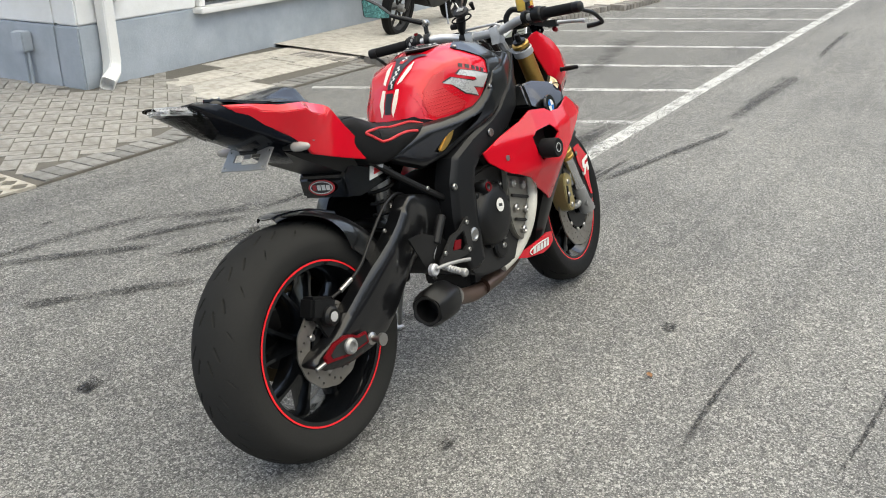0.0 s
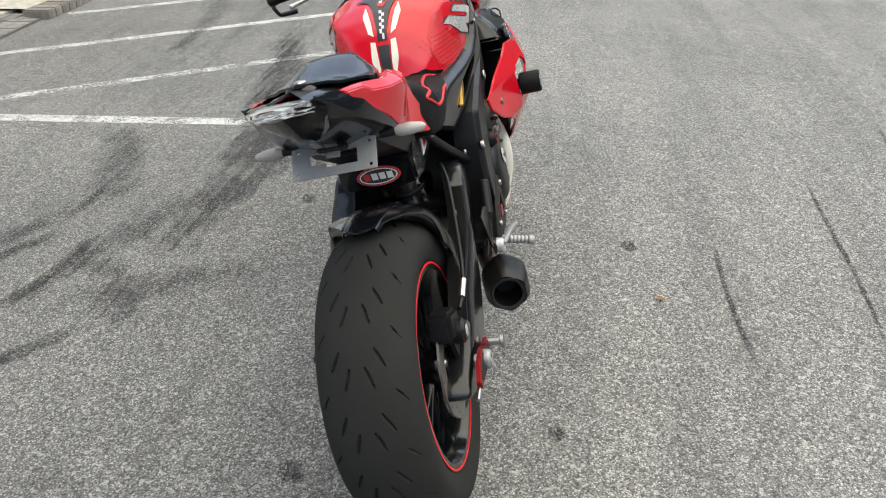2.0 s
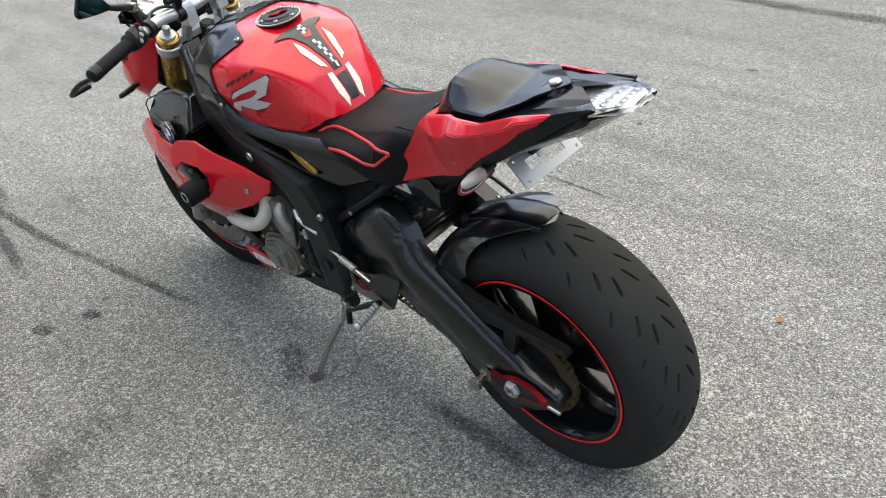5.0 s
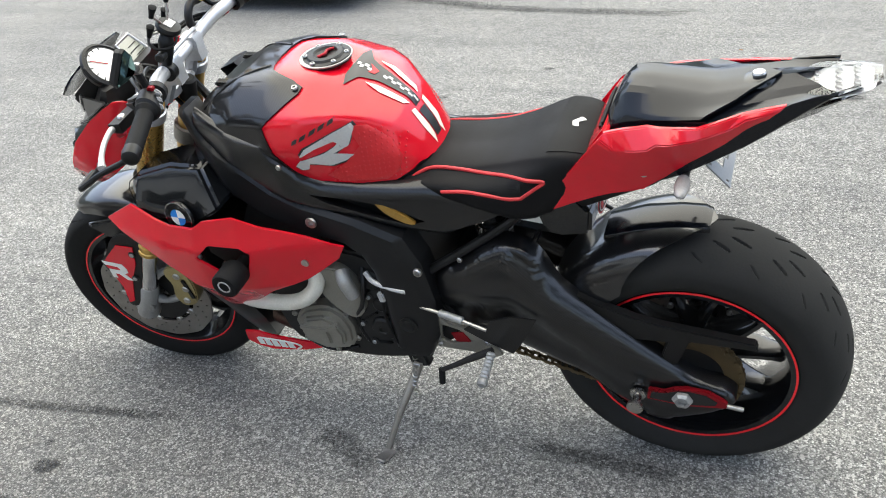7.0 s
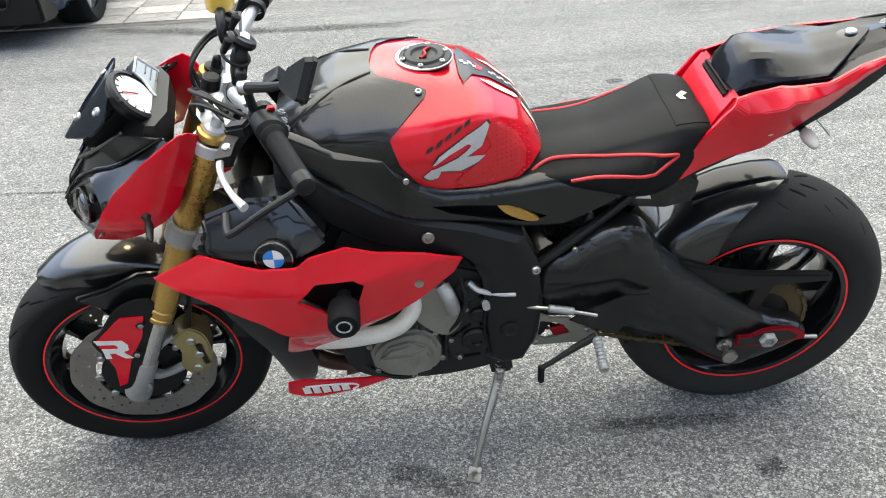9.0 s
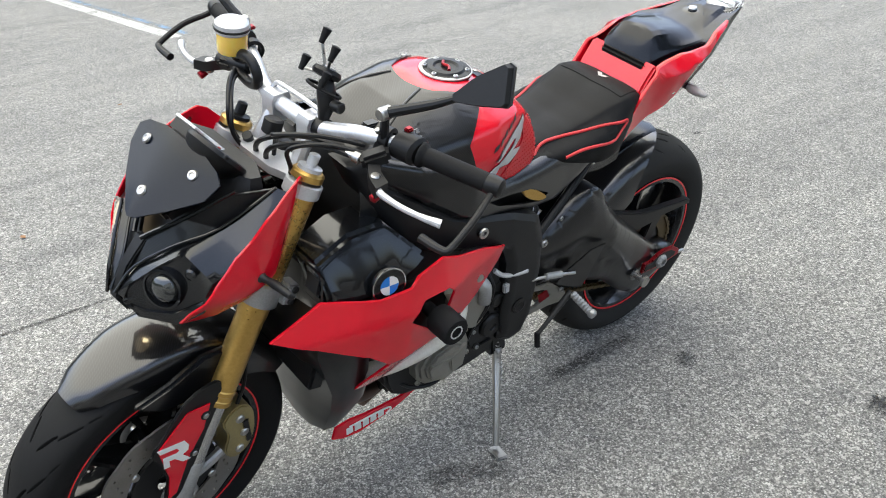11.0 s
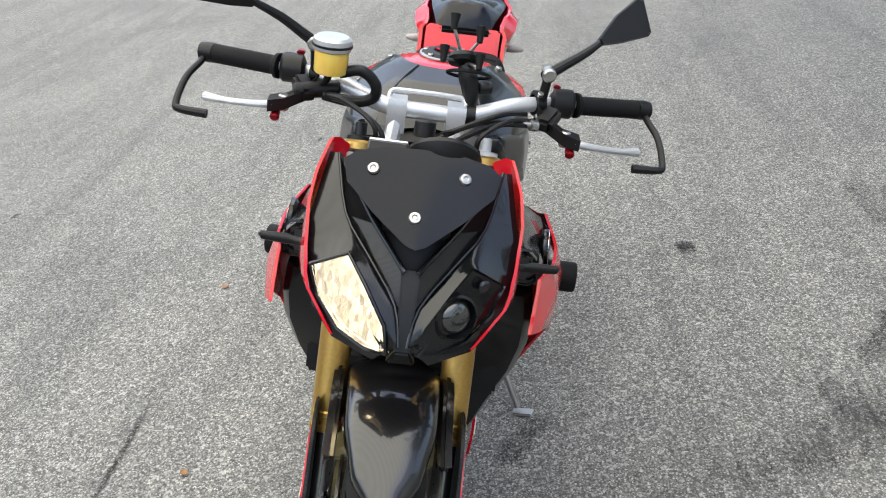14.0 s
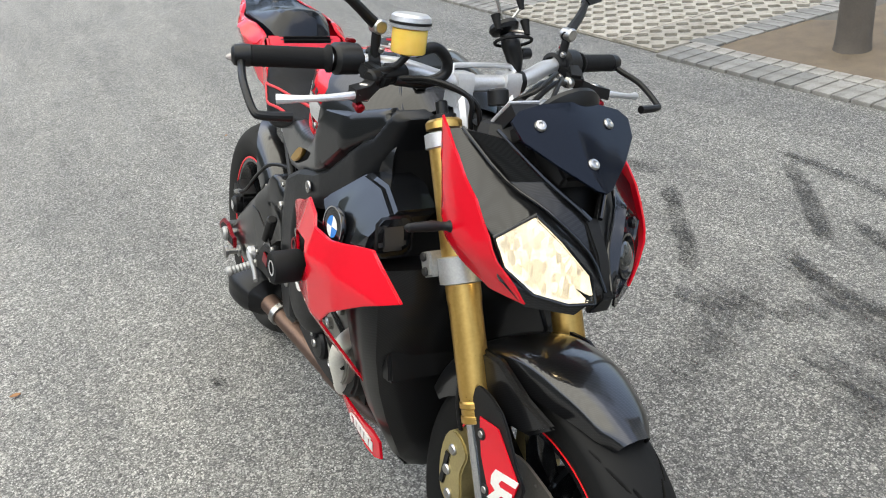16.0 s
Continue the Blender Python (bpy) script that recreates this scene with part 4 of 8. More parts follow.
MARK = [(0, 0), (0.20, 0), (0.24, 0.30), (0.42, 0.30), (0.62, 0), (0.90, 0), (0.70, 0.36), (0.92, 0.48), (1.0, 0.74), (0.92, 1.0), (0.02, 1.0), (0.06, 0.78), (0.60, 0.78), (0.66, 0.62), (0.56, 0.54), (0.10, 0.54)]
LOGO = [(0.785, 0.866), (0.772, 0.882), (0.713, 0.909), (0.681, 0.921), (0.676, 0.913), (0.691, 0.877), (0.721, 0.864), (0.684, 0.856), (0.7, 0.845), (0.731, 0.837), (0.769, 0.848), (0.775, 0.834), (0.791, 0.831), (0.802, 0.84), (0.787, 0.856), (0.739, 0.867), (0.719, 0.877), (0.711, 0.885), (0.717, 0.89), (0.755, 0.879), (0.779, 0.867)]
LOGO_RIGHT = [(0.738, 0.910), (0.846, 0.878), (0.817, 0.844), (0.770, 0.854), (0.793, 0.824), (0.741, 0.842), (0.701, 0.873), (0.673, 0.883), (0.704, 0.894), (0.768, 0.870), (0.783, 0.871), (0.777, 0.880), (0.722, 0.899)]
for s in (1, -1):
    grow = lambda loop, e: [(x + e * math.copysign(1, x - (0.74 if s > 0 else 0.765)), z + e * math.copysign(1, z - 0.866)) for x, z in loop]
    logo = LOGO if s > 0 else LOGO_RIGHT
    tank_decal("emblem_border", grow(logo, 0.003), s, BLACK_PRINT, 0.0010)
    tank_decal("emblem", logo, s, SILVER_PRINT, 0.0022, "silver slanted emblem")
    for k in range(5):
        x, z = 0.797 - 0.0180 * k, 0.890 + 0.0078 * k
        if s < 0:
            x, z = 0.736 + 0.0200 * k, 0.920 - 0.0068 * k
        slant = 0.006 if s > 0 else -0.005
        tank_decal("model_bar", [(x, z), (x - 0.012 * s, z + slant), (x - 0.016 * s, z + 0.010 + slant), (x - 0.004 * s, z + 0.010)], s, BLACK_PRINT, 0.0010)
    # knee grip with its rubber studs
    tank_decal("knee_grip", [(0.690, 0.918), (0.655, 0.910), (0.618, 0.872), (0.600, 0.835), (0.606, 0.808), (0.630, 0.792), (0.72, 0.796), (0.745, 0.812), (0.70, 0.842), (0.672, 0.872)], s, RED_SOFT, 0.0012, "red studded knee grip pad")
    bm = bmesh.new()
    for i in range(18):
        for j in range(11):
            x, z = 0.596 + 0.0092 * i, 0.798 + 0.0100 * j
            clear = z < 0.875 - 0.45 * max(0.0, x - 0.673) if s < 0 else not (x > 0.672 and z > 0.838)
            if clear and z < 0.872 + (x - 0.6) * 0.8 and z < 0.908 and x < 0.735:
                p = min((tank_point(x, s * v) for v in np.linspace(0.45, 1.0, 160)), key=lambda w: abs(w.z - z))
                turned([(0.0019, 0), (0.0017, 0.0020), (0.0009, 0.0026)], p + Vector((0, s * 0.0012, 0)), (0, s, 0.25), 7, bm)
    part("grip_studs", bm, RED_SOFT, tank, "small red rubber studs", 40)
top_decal("tank_pad", [(0.715, -0.30), (0.695, -0.16), (0.668, -0.115), (0.615, -0.075), (0.598, -0.08), (0.598, 0.08), (0.615, 0.075), (0.668, 0.115), (0.695, 0.16), (0.715, 0.30), (0.722, 0.18), (0.722, -0.18)], BLACK_PRINT, 0.003, "black tank pad")
top_decal("tank_pad", [(0.592, -0.10), (0.563, -0.10), (0.563, 0.10), (0.592, 0.10)], BLACK_PRINT, 0.003, "small black lower tank pad")
for s in (1, -1):
    top_decal("pad_strip", [(0.682, s * 0.20), (0.655, s * 0.255), (0.612, s * 0.225), (0.606, s * 0.15), (0.64, s * 0.165)], CREAM, 0.003, "cream strip beside the tank pad")
    top_decal("pad_strip", [(0.598, s * 0.14), (0.600, s * 0.22), (0.575, s * 0.28), (0.560, s * 0.22), (0.566, s * 0.14)], CREAM, 0.003, "cream strip beside the tank pad")
for k in range(15):
    for s in (0, 1):
        x = 0.716 - 0.0078 * k
        if 4 <= k <= 6:
            continue
        v0 = -0.036 + 0.024 * ((k + s) % 2) + (0.024 if s else 0)
        if (k + s) % 2 == 0:
            v0 = -0.034 + 0.034 * s
            top_decal("check", [(x, v0), (x - 0.0078, v0), (x - 0.0078, v0 + 0.034), (x, v0 + 0.034)], WHITE, 0.0042)
top_decal("pad_emblem", [(0.692, -0.07), (0.672, -0.02), (0.676, 0.05), (0.688, 0.055), (0.683, 0.0)], RED_PRINT, 0.0042, "red emblem on the tank pad")

# -- side panels, frame, fairing --
PANEL = [(1.075, 0.885), (1.03, 0.865), (0.955, 0.818), (0.879, 0.766), (0.816, 0.740), (0.697, 0.708), (0.62, 0.680), (0.52, 0.664), (0.43, 0.700), (0.365, 0.735), (0.45, 0.765), (0.54, 0.786), (0.62, 0.786), (0.70, 0.790), (0.76, 0.798), (0.80, 0.818), (0.838, 0.858), (0.862, 0.890), (0.96, 0.900), (1.05, 0.925)]
FRAME = [(1.10, 0.915), (1.06, 0.83), (1.008, 0.748), (0.927, 0.697), (0.83, 0.668), (0.743, 0.645), (0.712, 0.618), (0.692, 0.571), (0.685, 0.45), (0.682, 0.345), (0.65, 0.322), (0.600, 0.328), (0.572, 0.394), (0.565, 0.50), (0.580, 0.605), (0.610, 0.672), (0.70, 0.712), (0.816, 0.744), (0.879, 0.770), (0.955, 0.822), (1.03, 0.868), (1.07, 0.925)]


def panel_bend(x, z):
    return float(np.interp(x, [0.36, 0.5, 0.62, 0.74, 0.84, 0.95, 1.08], [0.118, 0.135, 0.154, 0.174, 0.192, 0.182, 0.135])) - 0.12 * max(0, z - 0.85) - 0.55 * max(0, z + 0.024 - float(np.interp(x, [0.365, 0.45, 0.54, 0.70, 0.76, 0.80, 0.838, 0.90], [0.735, 0.765, 0.786, 0.790, 0.798, 0.818, 0.858, 0.96])))


def frame_bend(x, z):
    return float(np.interp(x, [0.55, 0.70, 0.85, 1.0, 1.10], [0.176, 0.184, 0.186, 0.172, 0.125]))


FAIR = [(1.320, 0.683), (1.224, 0.738), (1.17, 0.728), (1.111, 0.715), (1.046, 0.718), (1.024, 0.732), (0.955, 0.740), (0.902, 0.715), (0.809, 0.686), (0.734, 0.655), (0.752, 0.622), (0.801, 0.587), (0.830, 0.569), (0.877, 0.551), (0.924, 0.530), (0.978, 0.485), (1.110, 0.404), (1.083, 0.546), (1.135, 0.591), (1.236, 0.646)]
FAIR_HOLE = [(1.052, 0.648), (1.017, 0.680), (0.947, 0.674), (0.928, 0.657), (0.946, 0.604), (0.967, 0.575), (1.019, 0.618)]


def fair_bend(x, z):
    y = float(np.interp(x, [0.735, 0.86, 0.95, 1.05, 1.15, 1.25, 1.32], [0.197, 0.235, 0.266, 0.282, 0.272, 0.247, 0.226]))
    return y - (0.32 * (z - 0.665) if z > 0.665 else 0.08 * (0.665 - z)) - 0.55 * max(0, 0.555 - z)


for s in (1, -1):
    p = part("side_panel", plate(PANEL, 0, 0.007, s, [[(0.790, 0.774), (0.72, 0.762), (0.64, 0.744), (0.60, 0.724), (0.562, 0.702), (0.595, 0.694), (0.66, 0.714), (0.755, 0.750)]], bev=0, dense=3, bend=pillow(PANEL, 0.016, panel_bend)), CARBON, bike, "glossy carbon panel below the tank", 40)
    part("intake_trim", plate(outline_of([(0.664, 0.750), (0.632, 0.742), (0.596, 0.718), (0.578, 0.702), (0.602, 0.700), (0.644, 0.722)], 3), 0.156, 0.010, s, bev=0.002), GOLD, p, "gold insert in the panel opening")
    part("panel_back", plate([(0.82, 0.79), (0.62, 0.765), (0.54, 0.72), (0.54, 0.685), (0.62, 0.685), (0.80, 0.745)], 0.132, 0.006, s, bev=0), BLACK, p)
    bolt(p, (0.835, s * 0.190, 0.842), (0, s, 0.2), 0.006)
    f = part("frame_spar", plate(FRAME, 0, 0.055, s, bev=0, dense=3, bend=pillow(FRAME, 0.014, frame_bend)), FRAME_BLACK, bike, "black painted frame spar", 40)
    part("frame_plug", turned([(0.004, -0.004), (0.010, 0.0), (0.013, 0.004), (0.012, 0.007), (0.006, 0.007), (0.005, 0.002)], (0.80, s * 0.186, 0.706), (0, s, 0), 24), STEEL, f, "steel frame bolt")
    part("pivot_plug", turned([(0.006, -0.004), (0.021, 0.0), (0.021, 0.004), (0.015, 0.006), (0.010, 0.003), (0.004, 0.003)], (0.635, s * 0.180, 0.432), (0, s, 0), 28), STEEL if s < 0 else BLACK, f, "swing arm pivot plug")
    q = part("side_fairing", plate(FAIR, 0, 0.006, s, [FAIR_HOLE], bev=0.0015, dense=3, bend=fair_bend), RED, bike, "angular red side fairing", 24)
    part("fairing_screw", turned([(0.004, -0.002), (0.009, -0.001), (0.009, 0.002), (0.004, 0.003)], (0.823, s * 0.221, 0.619), (0, s, 0), 18), STEEL, q)
    part("fairing_backing", plate([(1.07, 0.66), (1.01, 0.69), (0.92, 0.68), (0.93, 0.58), (1.0, 0.56), (1.07, 0.61)], 0.215, 0.004, s, bev=0), BLACK, q)
    sl = part("crash_slider", turned([(0.014, 0.0), (0.015, 0.03), (0.029, 0.034), (0.031, 0.040), (0.031, 0.086), (0.028, 0.091), (0.018, 0.091), (0.016, 0.087), (0.004, 0.087)], (0.970, s * 0.228, 0.613), (0, s, 0), 32), GRIP, bike, "black crash slider")
    part("slider_ring", turned([(0.012, 0.0905), (0.015, 0.0905), (0.015, 0.0915), (0.012, 0.0915)], (0.970, s * 0.228, 0.613), (0, s, 0), 28, closed=True), SILVER_PRINT, sl)
    # roundel badge
    c = Vector((1.086, s * 0.238, 0.729))
    b = part("roundel_badge", turned([(0.030, -0.006), (0.036, 0.0), (0.036, 0.005), (0.034, 0.008), (0.004, 0.0095)], c, (0.08, s, 0.12), 40), BLACK_GLOSS, bike, "round black enamel badge", 40)
    ax = Vector((0.08, s, 0.12)).normalized()
    u = (Vector((1, 0, 0)) - ax * ax.x).normalized()
    w = ax.cross(u)
    for k in range(4):
        bm = bmesh.new()
        pts = [c + ax * 0.0098] + [c + ax * 0.0093 + (u * math.cos(t) + w * math.sin(t)) * 0.0195 for t in [math.pi / 2 * (k + j / 8) for j in range(9)]]
        bm.faces.new([bm.verts.new(x) for x in pts])
        part("badge_quarter", bm, BLUE_PRINT if k % 2 else WHITE, b, "", 60)
    part("badge_ring", turned([(0.0345, 0.0082), (0.036, 0.0085), (0.036, 0.0092), (0.0335, 0.0092)], c, ax, 40, closed=True), CHROME, b)
    # air duct in front of the fairing
    duct = [(1.215, 0.792), (1.13, 0.812), (1.05, 0.812), (0.985, 0.748), (1.03, 0.722), (1.066, 0.700), (1.136, 0.706), (1.205, 0.712)]
    d = part("air_duct", plate(duct, 0, 0.085, s, bev=0.008, dense=1, bend=lambda x, z: 0.238 - 0.95 * max(0, z - 0.742)), BLACK_GLOSS, bike, "black air duct behind the fork", 35)
    # solid black block put in for the shade inside the open mouth
    part("duct_mouth_shade", box((1.207, s * 0.188, 0.752), (0.016, 0.050, 0.052), 0.008, (0, -10, 0)), BLACK_PRINT, d)
    part("duct_lip", loft([[(1.214 + 0.002 * k, s * (0.188 + a * (0.034 - 0.004 * k)), 0.752 + bb * (0.036 - 0.004 * k)) for a, bb in ((-1, -0.7), (-0.7, -1), (0.7, -1), (1, -0.7), (1, 0.7), (0.7, 1), (-0.7, 1), (-1, 0.7))] for k in range(2)], caps=False), CARBON, d)
part("radiator", box((1.165, 0, 0.60), (0.035, 0.36, 0.27), 0.006, (0, -14, 0)), BLACK, bike, "black radiator")
rings = []
for z, xb, xf, w in ((0.690, 1.09, 1.215, 0.222), (0.640, 1.09, 1.226, 0.228), (0.587, 1.09, 1.222, 0.226), (0.513, 1.085, 1.196, 0.212), (0.418, 1.062, 1.158, 0.182), (0.345, 1.052, 1.142, 0.156), (0.285, 1.062, 1.134, 0.130), (0.238, 1.075, 1.128, 0.108), (0.212, 1.090, 1.118, 0.085)):
    half = [(xb, w * 0.94, z), (xb + 0.02, w, z), (xf - 0.03, w, z), (xf - 0.008, w * 0.93, z), (xf + 0.006, w * 0.62, z), (xf + 0.010, w * 0.2, z)]
    rings.append([Vector(p) for p in half] + [Vector((x, -y, z)) for x, y, z in reversed(half)])
part("radiator_cowl", loft(rings), CARBON_DULL, bike, "dull carbon cowl round the radiator", 40)
for s in (1, -1):
    bolt(bike, (1.10, s * 0.221, 0.60), (0, s, 0), 0.008, name="cowl_screw")
for s in (1, -1):
    blade_bend = lambda x, z: float(np.interp(x, [0.84, 0.95, 1.05, 1.13], [0.132, 0.146, 0.152, 0.150])) + 0.10 * (z - 0.26)
    blade = part("belly_blade", plate([(1.126, 0.290), (1.130, 0.253), (1.10, 0.238), (1.059, 0.233), (0.965, 0.246), (0.885, 0.268), (0.845, 0.280), (0.95, 0.280), (1.013, 0.286), (1.089, 0.297)], 0, 0.006, s, bev=0.001, dense=1, bend=blade_bend), RED, bike, "red belly blade with white lettering bars")
    for k in range(5):
        x = 1.094 - 0.0215 * k
        part("lettering_bar", plate([(x, 0.249), (x - 0.017, 0.250), (x - 0.013, 0.271), (x + 0.003, 0.272)], 0, 0.001, s, bev=0, bend=lambda x, z: blade_bend(x, z) + 0.0022), WHITE, blade)
    part("lettering_arc", tube([(1.090, s * 0.1555, 0.276), (1.03, s * 0.1555, 0.277), (0.985, s * 0.1515, 0.270), (0.972, s * 0.1495, 0.260), (0.985, s * 0.1500, 0.250)], 0.0022, 6), WHITE, blade)

# -- engine --
eng = part("crankcase", plate(outline_of([(1.0, 0.42), (0.97, 0.30), (0.86, 0.268), (0.72, 0.275), (0.62, 0.32), (0.60, 0.46), (0.70, 0.58), (0.84, 0.60), (0.95, 0.55)], 3), 0.150, 0.300, 1, bev=0.02), DARK, bike, "dark engine block")
part("cylinder_block", box((0.93, 0, 0.60), (0.20, 0.30, 0.24), 0.02, (0, -28, 0)), DARK, eng)
part("airbox", box((0.86, 0, 0.735), (0.40, 0.24, 0.12), 0.02), BLACK, eng)
part("head_cover", plate(outline_of([(0.845, 0.53), (0.815, 0.565), (0.775, 0.560), (0.745, 0.515), (0.738, 0.46), (0.765, 0.425), (0.80, 0.44), (0.835, 0.48)], 3), 0.178, 0.04, 1, bev=0.008), GREY_CAST, eng, "grey cast side of the engine")
GEN = [(0.935, 0.386), (0.922, 0.412), (0.900, 0.432), (0.860, 0.447), (0.825, 0.450), (0.796, 0.428), (0.782, 0.392), (0.784, 0.350), (0.802, 0.322), (0.855, 0.307), (0.900, 0.318), (0.928, 0.345)]
gen = part("generator_cover", plate(GEN, 0.184, 0.06, 1, bev=0.009), GREY_CAST, eng, "faceted grey generator cover", 30)
part("cover_step", plate([(0.918, 0.384), (0.895, 0.414), (0.845, 0.428), (0.815, 0.410), (0.802, 0.380), (0.806, 0.346), (0.855, 0.326), (0.905, 0.344)], 0.198, 0.02, 1, bev=0.006), GREY_CAST, gen)
part("cover_rib", plate([(0.912, 0.396), (0.850, 0.398), (0.812, 0.418), (0.805, 0.408), (0.840, 0.388), (0.836, 0.350), (0.848, 0.348), (0.856, 0.385), (0.914, 0.384)], 0.203, 0.01, 1, bev=0.003), GREY_CAST, gen)
for k in range(6):
    a = 2 * math.pi * k / 6 + 0.35
    bolt(gen, (0.858 + 0.083 * math.cos(a), 0.172, 0.380 + 0.076 * math.sin(a)), (0, 1, 0), 0.007, GREY_CAST, "cover_bolt")
part("coolant_elbow", tube([(0.775, 0.17, 0.56), (0.765, 0.185, 0.545), (0.755, 0.18, 0.50)], 0.016, 14), ALU_CAST, eng)
part("starter_motor", rod((0.72, 0.06, 0.53), (0.72, 0.165, 0.53), 0.028), DARK, eng)
clutch = part("clutch_cover", turned([(0.100, -0.06), (0.100, 0.006), (0.092, 0.020), (0.078, 0.030), (0.060, 0.034), (0.004, 0.037)], (0.765, -0.160, 0.460), (0.04, -1, 0.06), 44), BLACK, eng, "black domed clutch cover", 40)
part("clutch_badge", turned([(0.004, 0.037), (0.020, 0.0365), (0.021, 0.0385), (0.004, 0.0395)], (0.772, -0.160, 0.482), (0.04, -1, 0.06), 32), WHITE, clutch, "pale oval badge")
part("clutch_mark", box((0.7735, -0.1990, 0.4845), (0.020, 0.0015, 0.010), 0.0004, (0, 10, 0)), BLACK_PRINT, clutch)
part("oil_filler", turned([(0.020, -0.02), (0.020, 0.012), (0.017, 0.018), (0.010, 0.020), (0.004, 0.016)], (0.730, -0.176, 0.552), (0, -1, 0.1), 24), BLACK, eng)
part("filler_ring", turned([(0.010, 0.019), (0.015, 0.019), (0.015, 0.0215), (0.010, 0.0215)], (0.730, -0.176, 0.552), (0, -1, 0.1), 24, closed=True), RED_ANO, eng, "red oil filler ring")
for k in range(9):
    a = 2 * math.pi * k / 9 + 0.2
    part("clutch_boss", turned([(0.011, -0.03), (0.011, 0.012), (0.006, 0.015)], (0.765 + 0.098 * math.cos(a), -0.160, 0.460 + 0.098 * math.sin(a)), (0, -1, 0), 12), BLACK, clutch)
    if k % 3 == 1:
        bolt(clutch, (0.765 + 0.098 * math.cos(a), -0.175, 0.460 + 0.098 * math.sin(a)), (0, -1, 0), 0.005)
part("engine_flank", plate(outline_of([(0.985, 0.56), (0.93, 0.60), (0.885, 0.575), (0.875, 0.50), (0.865, 0.42), (0.885, 0.35), (0.94, 0.32), (0.985, 0.36), (0.99, 0.46)], 3), 0.168, 0.03, -1, bev=0.008), GREY_CAST, eng, "grey cast engine flank")
for x, z in ((0.93, 0.57), (0.90, 0.52), (0.955, 0.50), (0.895, 0.44), (0.95, 0.42), (0.92, 0.36)):
    part("flank_boss", turned([(0.014, -0.01), (0.013, 0.010), (0.008, 0.013), (0.004, 0.009)], (x, -0.168, z), (0, -1, 0), 14), STEEL, eng)
for z in (0.54, 0.47, 0.39):
    part("flank_rib", box((0.93, -0.172, z), (0.10, 0.012, 0.010), 0.003, (0, 18, 0)), DARK, eng)
part("pump_cover", turned([(0.040, -0.04), (0.040, 0.010), (0.034, 0.016), (0.012, 0.018), (0.004, 0.012)], (0.800, -0.150, 0.345), (0, -1, 0), 28), BLACK, eng)
bolt(eng, (0.800, -0.166, 0.345), (0, -1, 0), 0.010, STEEL)
part("sump", box((0.82, 0, 0.262), (0.26, 0.20, 0.07), 0.02), DARK, eng)
for k, y in enumerate((-0.105, -0.035, 0.035, 0.105)):
    part("header_pipe", tube([(1.02, y, 0.575), (1.075, y, 0.54), (1.095, y * 1.02, 0.44), (1.06, y * 0.9, 0.31), (0.97, y * 0.6, 0.245), (0.86, -0.03 + y * 0.3, 0.225)], 0.019, 12), BRONZE, eng, "heat-browned header pipe")
part("wrapped_pipe", tube([(1.08, 0.165, 0.440), (1.025, 0.195, 0.458), (0.96, 0.205, 0.468), (0.90, 0.205, 0.478), (0.862, 0.200, 0.495), (0.838, 0.188, 0.525), (0.845, 0.165, 0.560)], 0.0185, 16), PIPE_WHITE, eng, "pale hose along the engine")
part("wrapped_pipe", tube([(1.05, -0.150, 0.505), (1.0, -0.175, 0.455), (0.965, -0.18, 0.40), (0.945, -0.165, 0.345), (0.90, -0.14, 0.285), (0.84, -0.12, 0.255)], 0.0175, 16), PIPE_WHITE, eng, "pale hose along the engine")
for y, z in ((0.03, 0.50), (0.06, 0.44)):
    part("hose", tube([(0.72, y, z), (0.66, 0.13, z - 0.02), (0.62, 0.12, z - 0.08)], 0.008), BLACK, eng)
part("wire_loom", tube([(0.80, 0.15, 0.30), (0.86, 0.165, 0.292), (0.92, 0.160, 0.305), (0.96, 0.14, 0.33)], 0.005), BLACK, eng)
part("drain_fitting", rod((1.075, 0.17, 0.535), (1.045, 0.215, 0.535), 0.017), ALU_CAST, eng)

# gearbox side between the generator cover and the frame
gear = part("gearbox_cover", plate(outline_of([(0.775, 0.405), (0.745, 0.440), (0.725, 0.500), (0.690, 0.515), (0.655, 0.490), (0.650, 0.420), (0.665, 0.350), (0.705, 0.318), (0.750, 0.335)], 3), 0.164, 0.03, 1, bev=0.006), DARK, eng, "black cast gearbox cover")
part("gearbox_dome", turned([(0.034, -0.01), (0.033, 0.006), (0.028, 0.011), (0.012, 0.012), (0.010, 0.008), (0.003, 0.008)], (0.705, 0.164, 0.395), (0, 1, 0), 26), BLACK, gear)
part("gearbox_dome", turned([(0.020, -0.01), (0.019, 0.008), (0.014, 0.011), (0.004, 0.010)], (0.700, 0.164, 0.470), (0, 1, 0), 20), BLACK, gear)
for x, z in ((0.760, 0.400), (0.727, 0.488), (0.664, 0.478), (0.668, 0.362), (0.742, 0.345)):
    part("cover_boss", turned([(0.010, -0.02), (0.010, 0.004), (0.007, 0.006)], (x, 0.163, z), (0, 1, 0), 14), DARK, gear)
    bolt(gear, (x, 0.168, z), (0, 1, 0), 0.0055, ALU_CAST, "cover_bolt")
for x, z, a in ((0.735, 0.425, 40), (0.675, 0.430, -20), (0.720, 0.345, 5)):
    part("cover_rib", box((x, 0.166, z), (0.048, 0.008, 0.006), 0.002, (0, a, 0)), BLACK, gear)
part("breather_hose", tube([(0.735, 0.150, 0.560), (0.728, 0.176, 0.525), (0.742, 0.178, 0.470), (0.765, 0.172, 0.430), (0.772, 0.160, 0.37), (0.765, 0.140, 0.30)], 0.0055, 8), BLACK, eng)
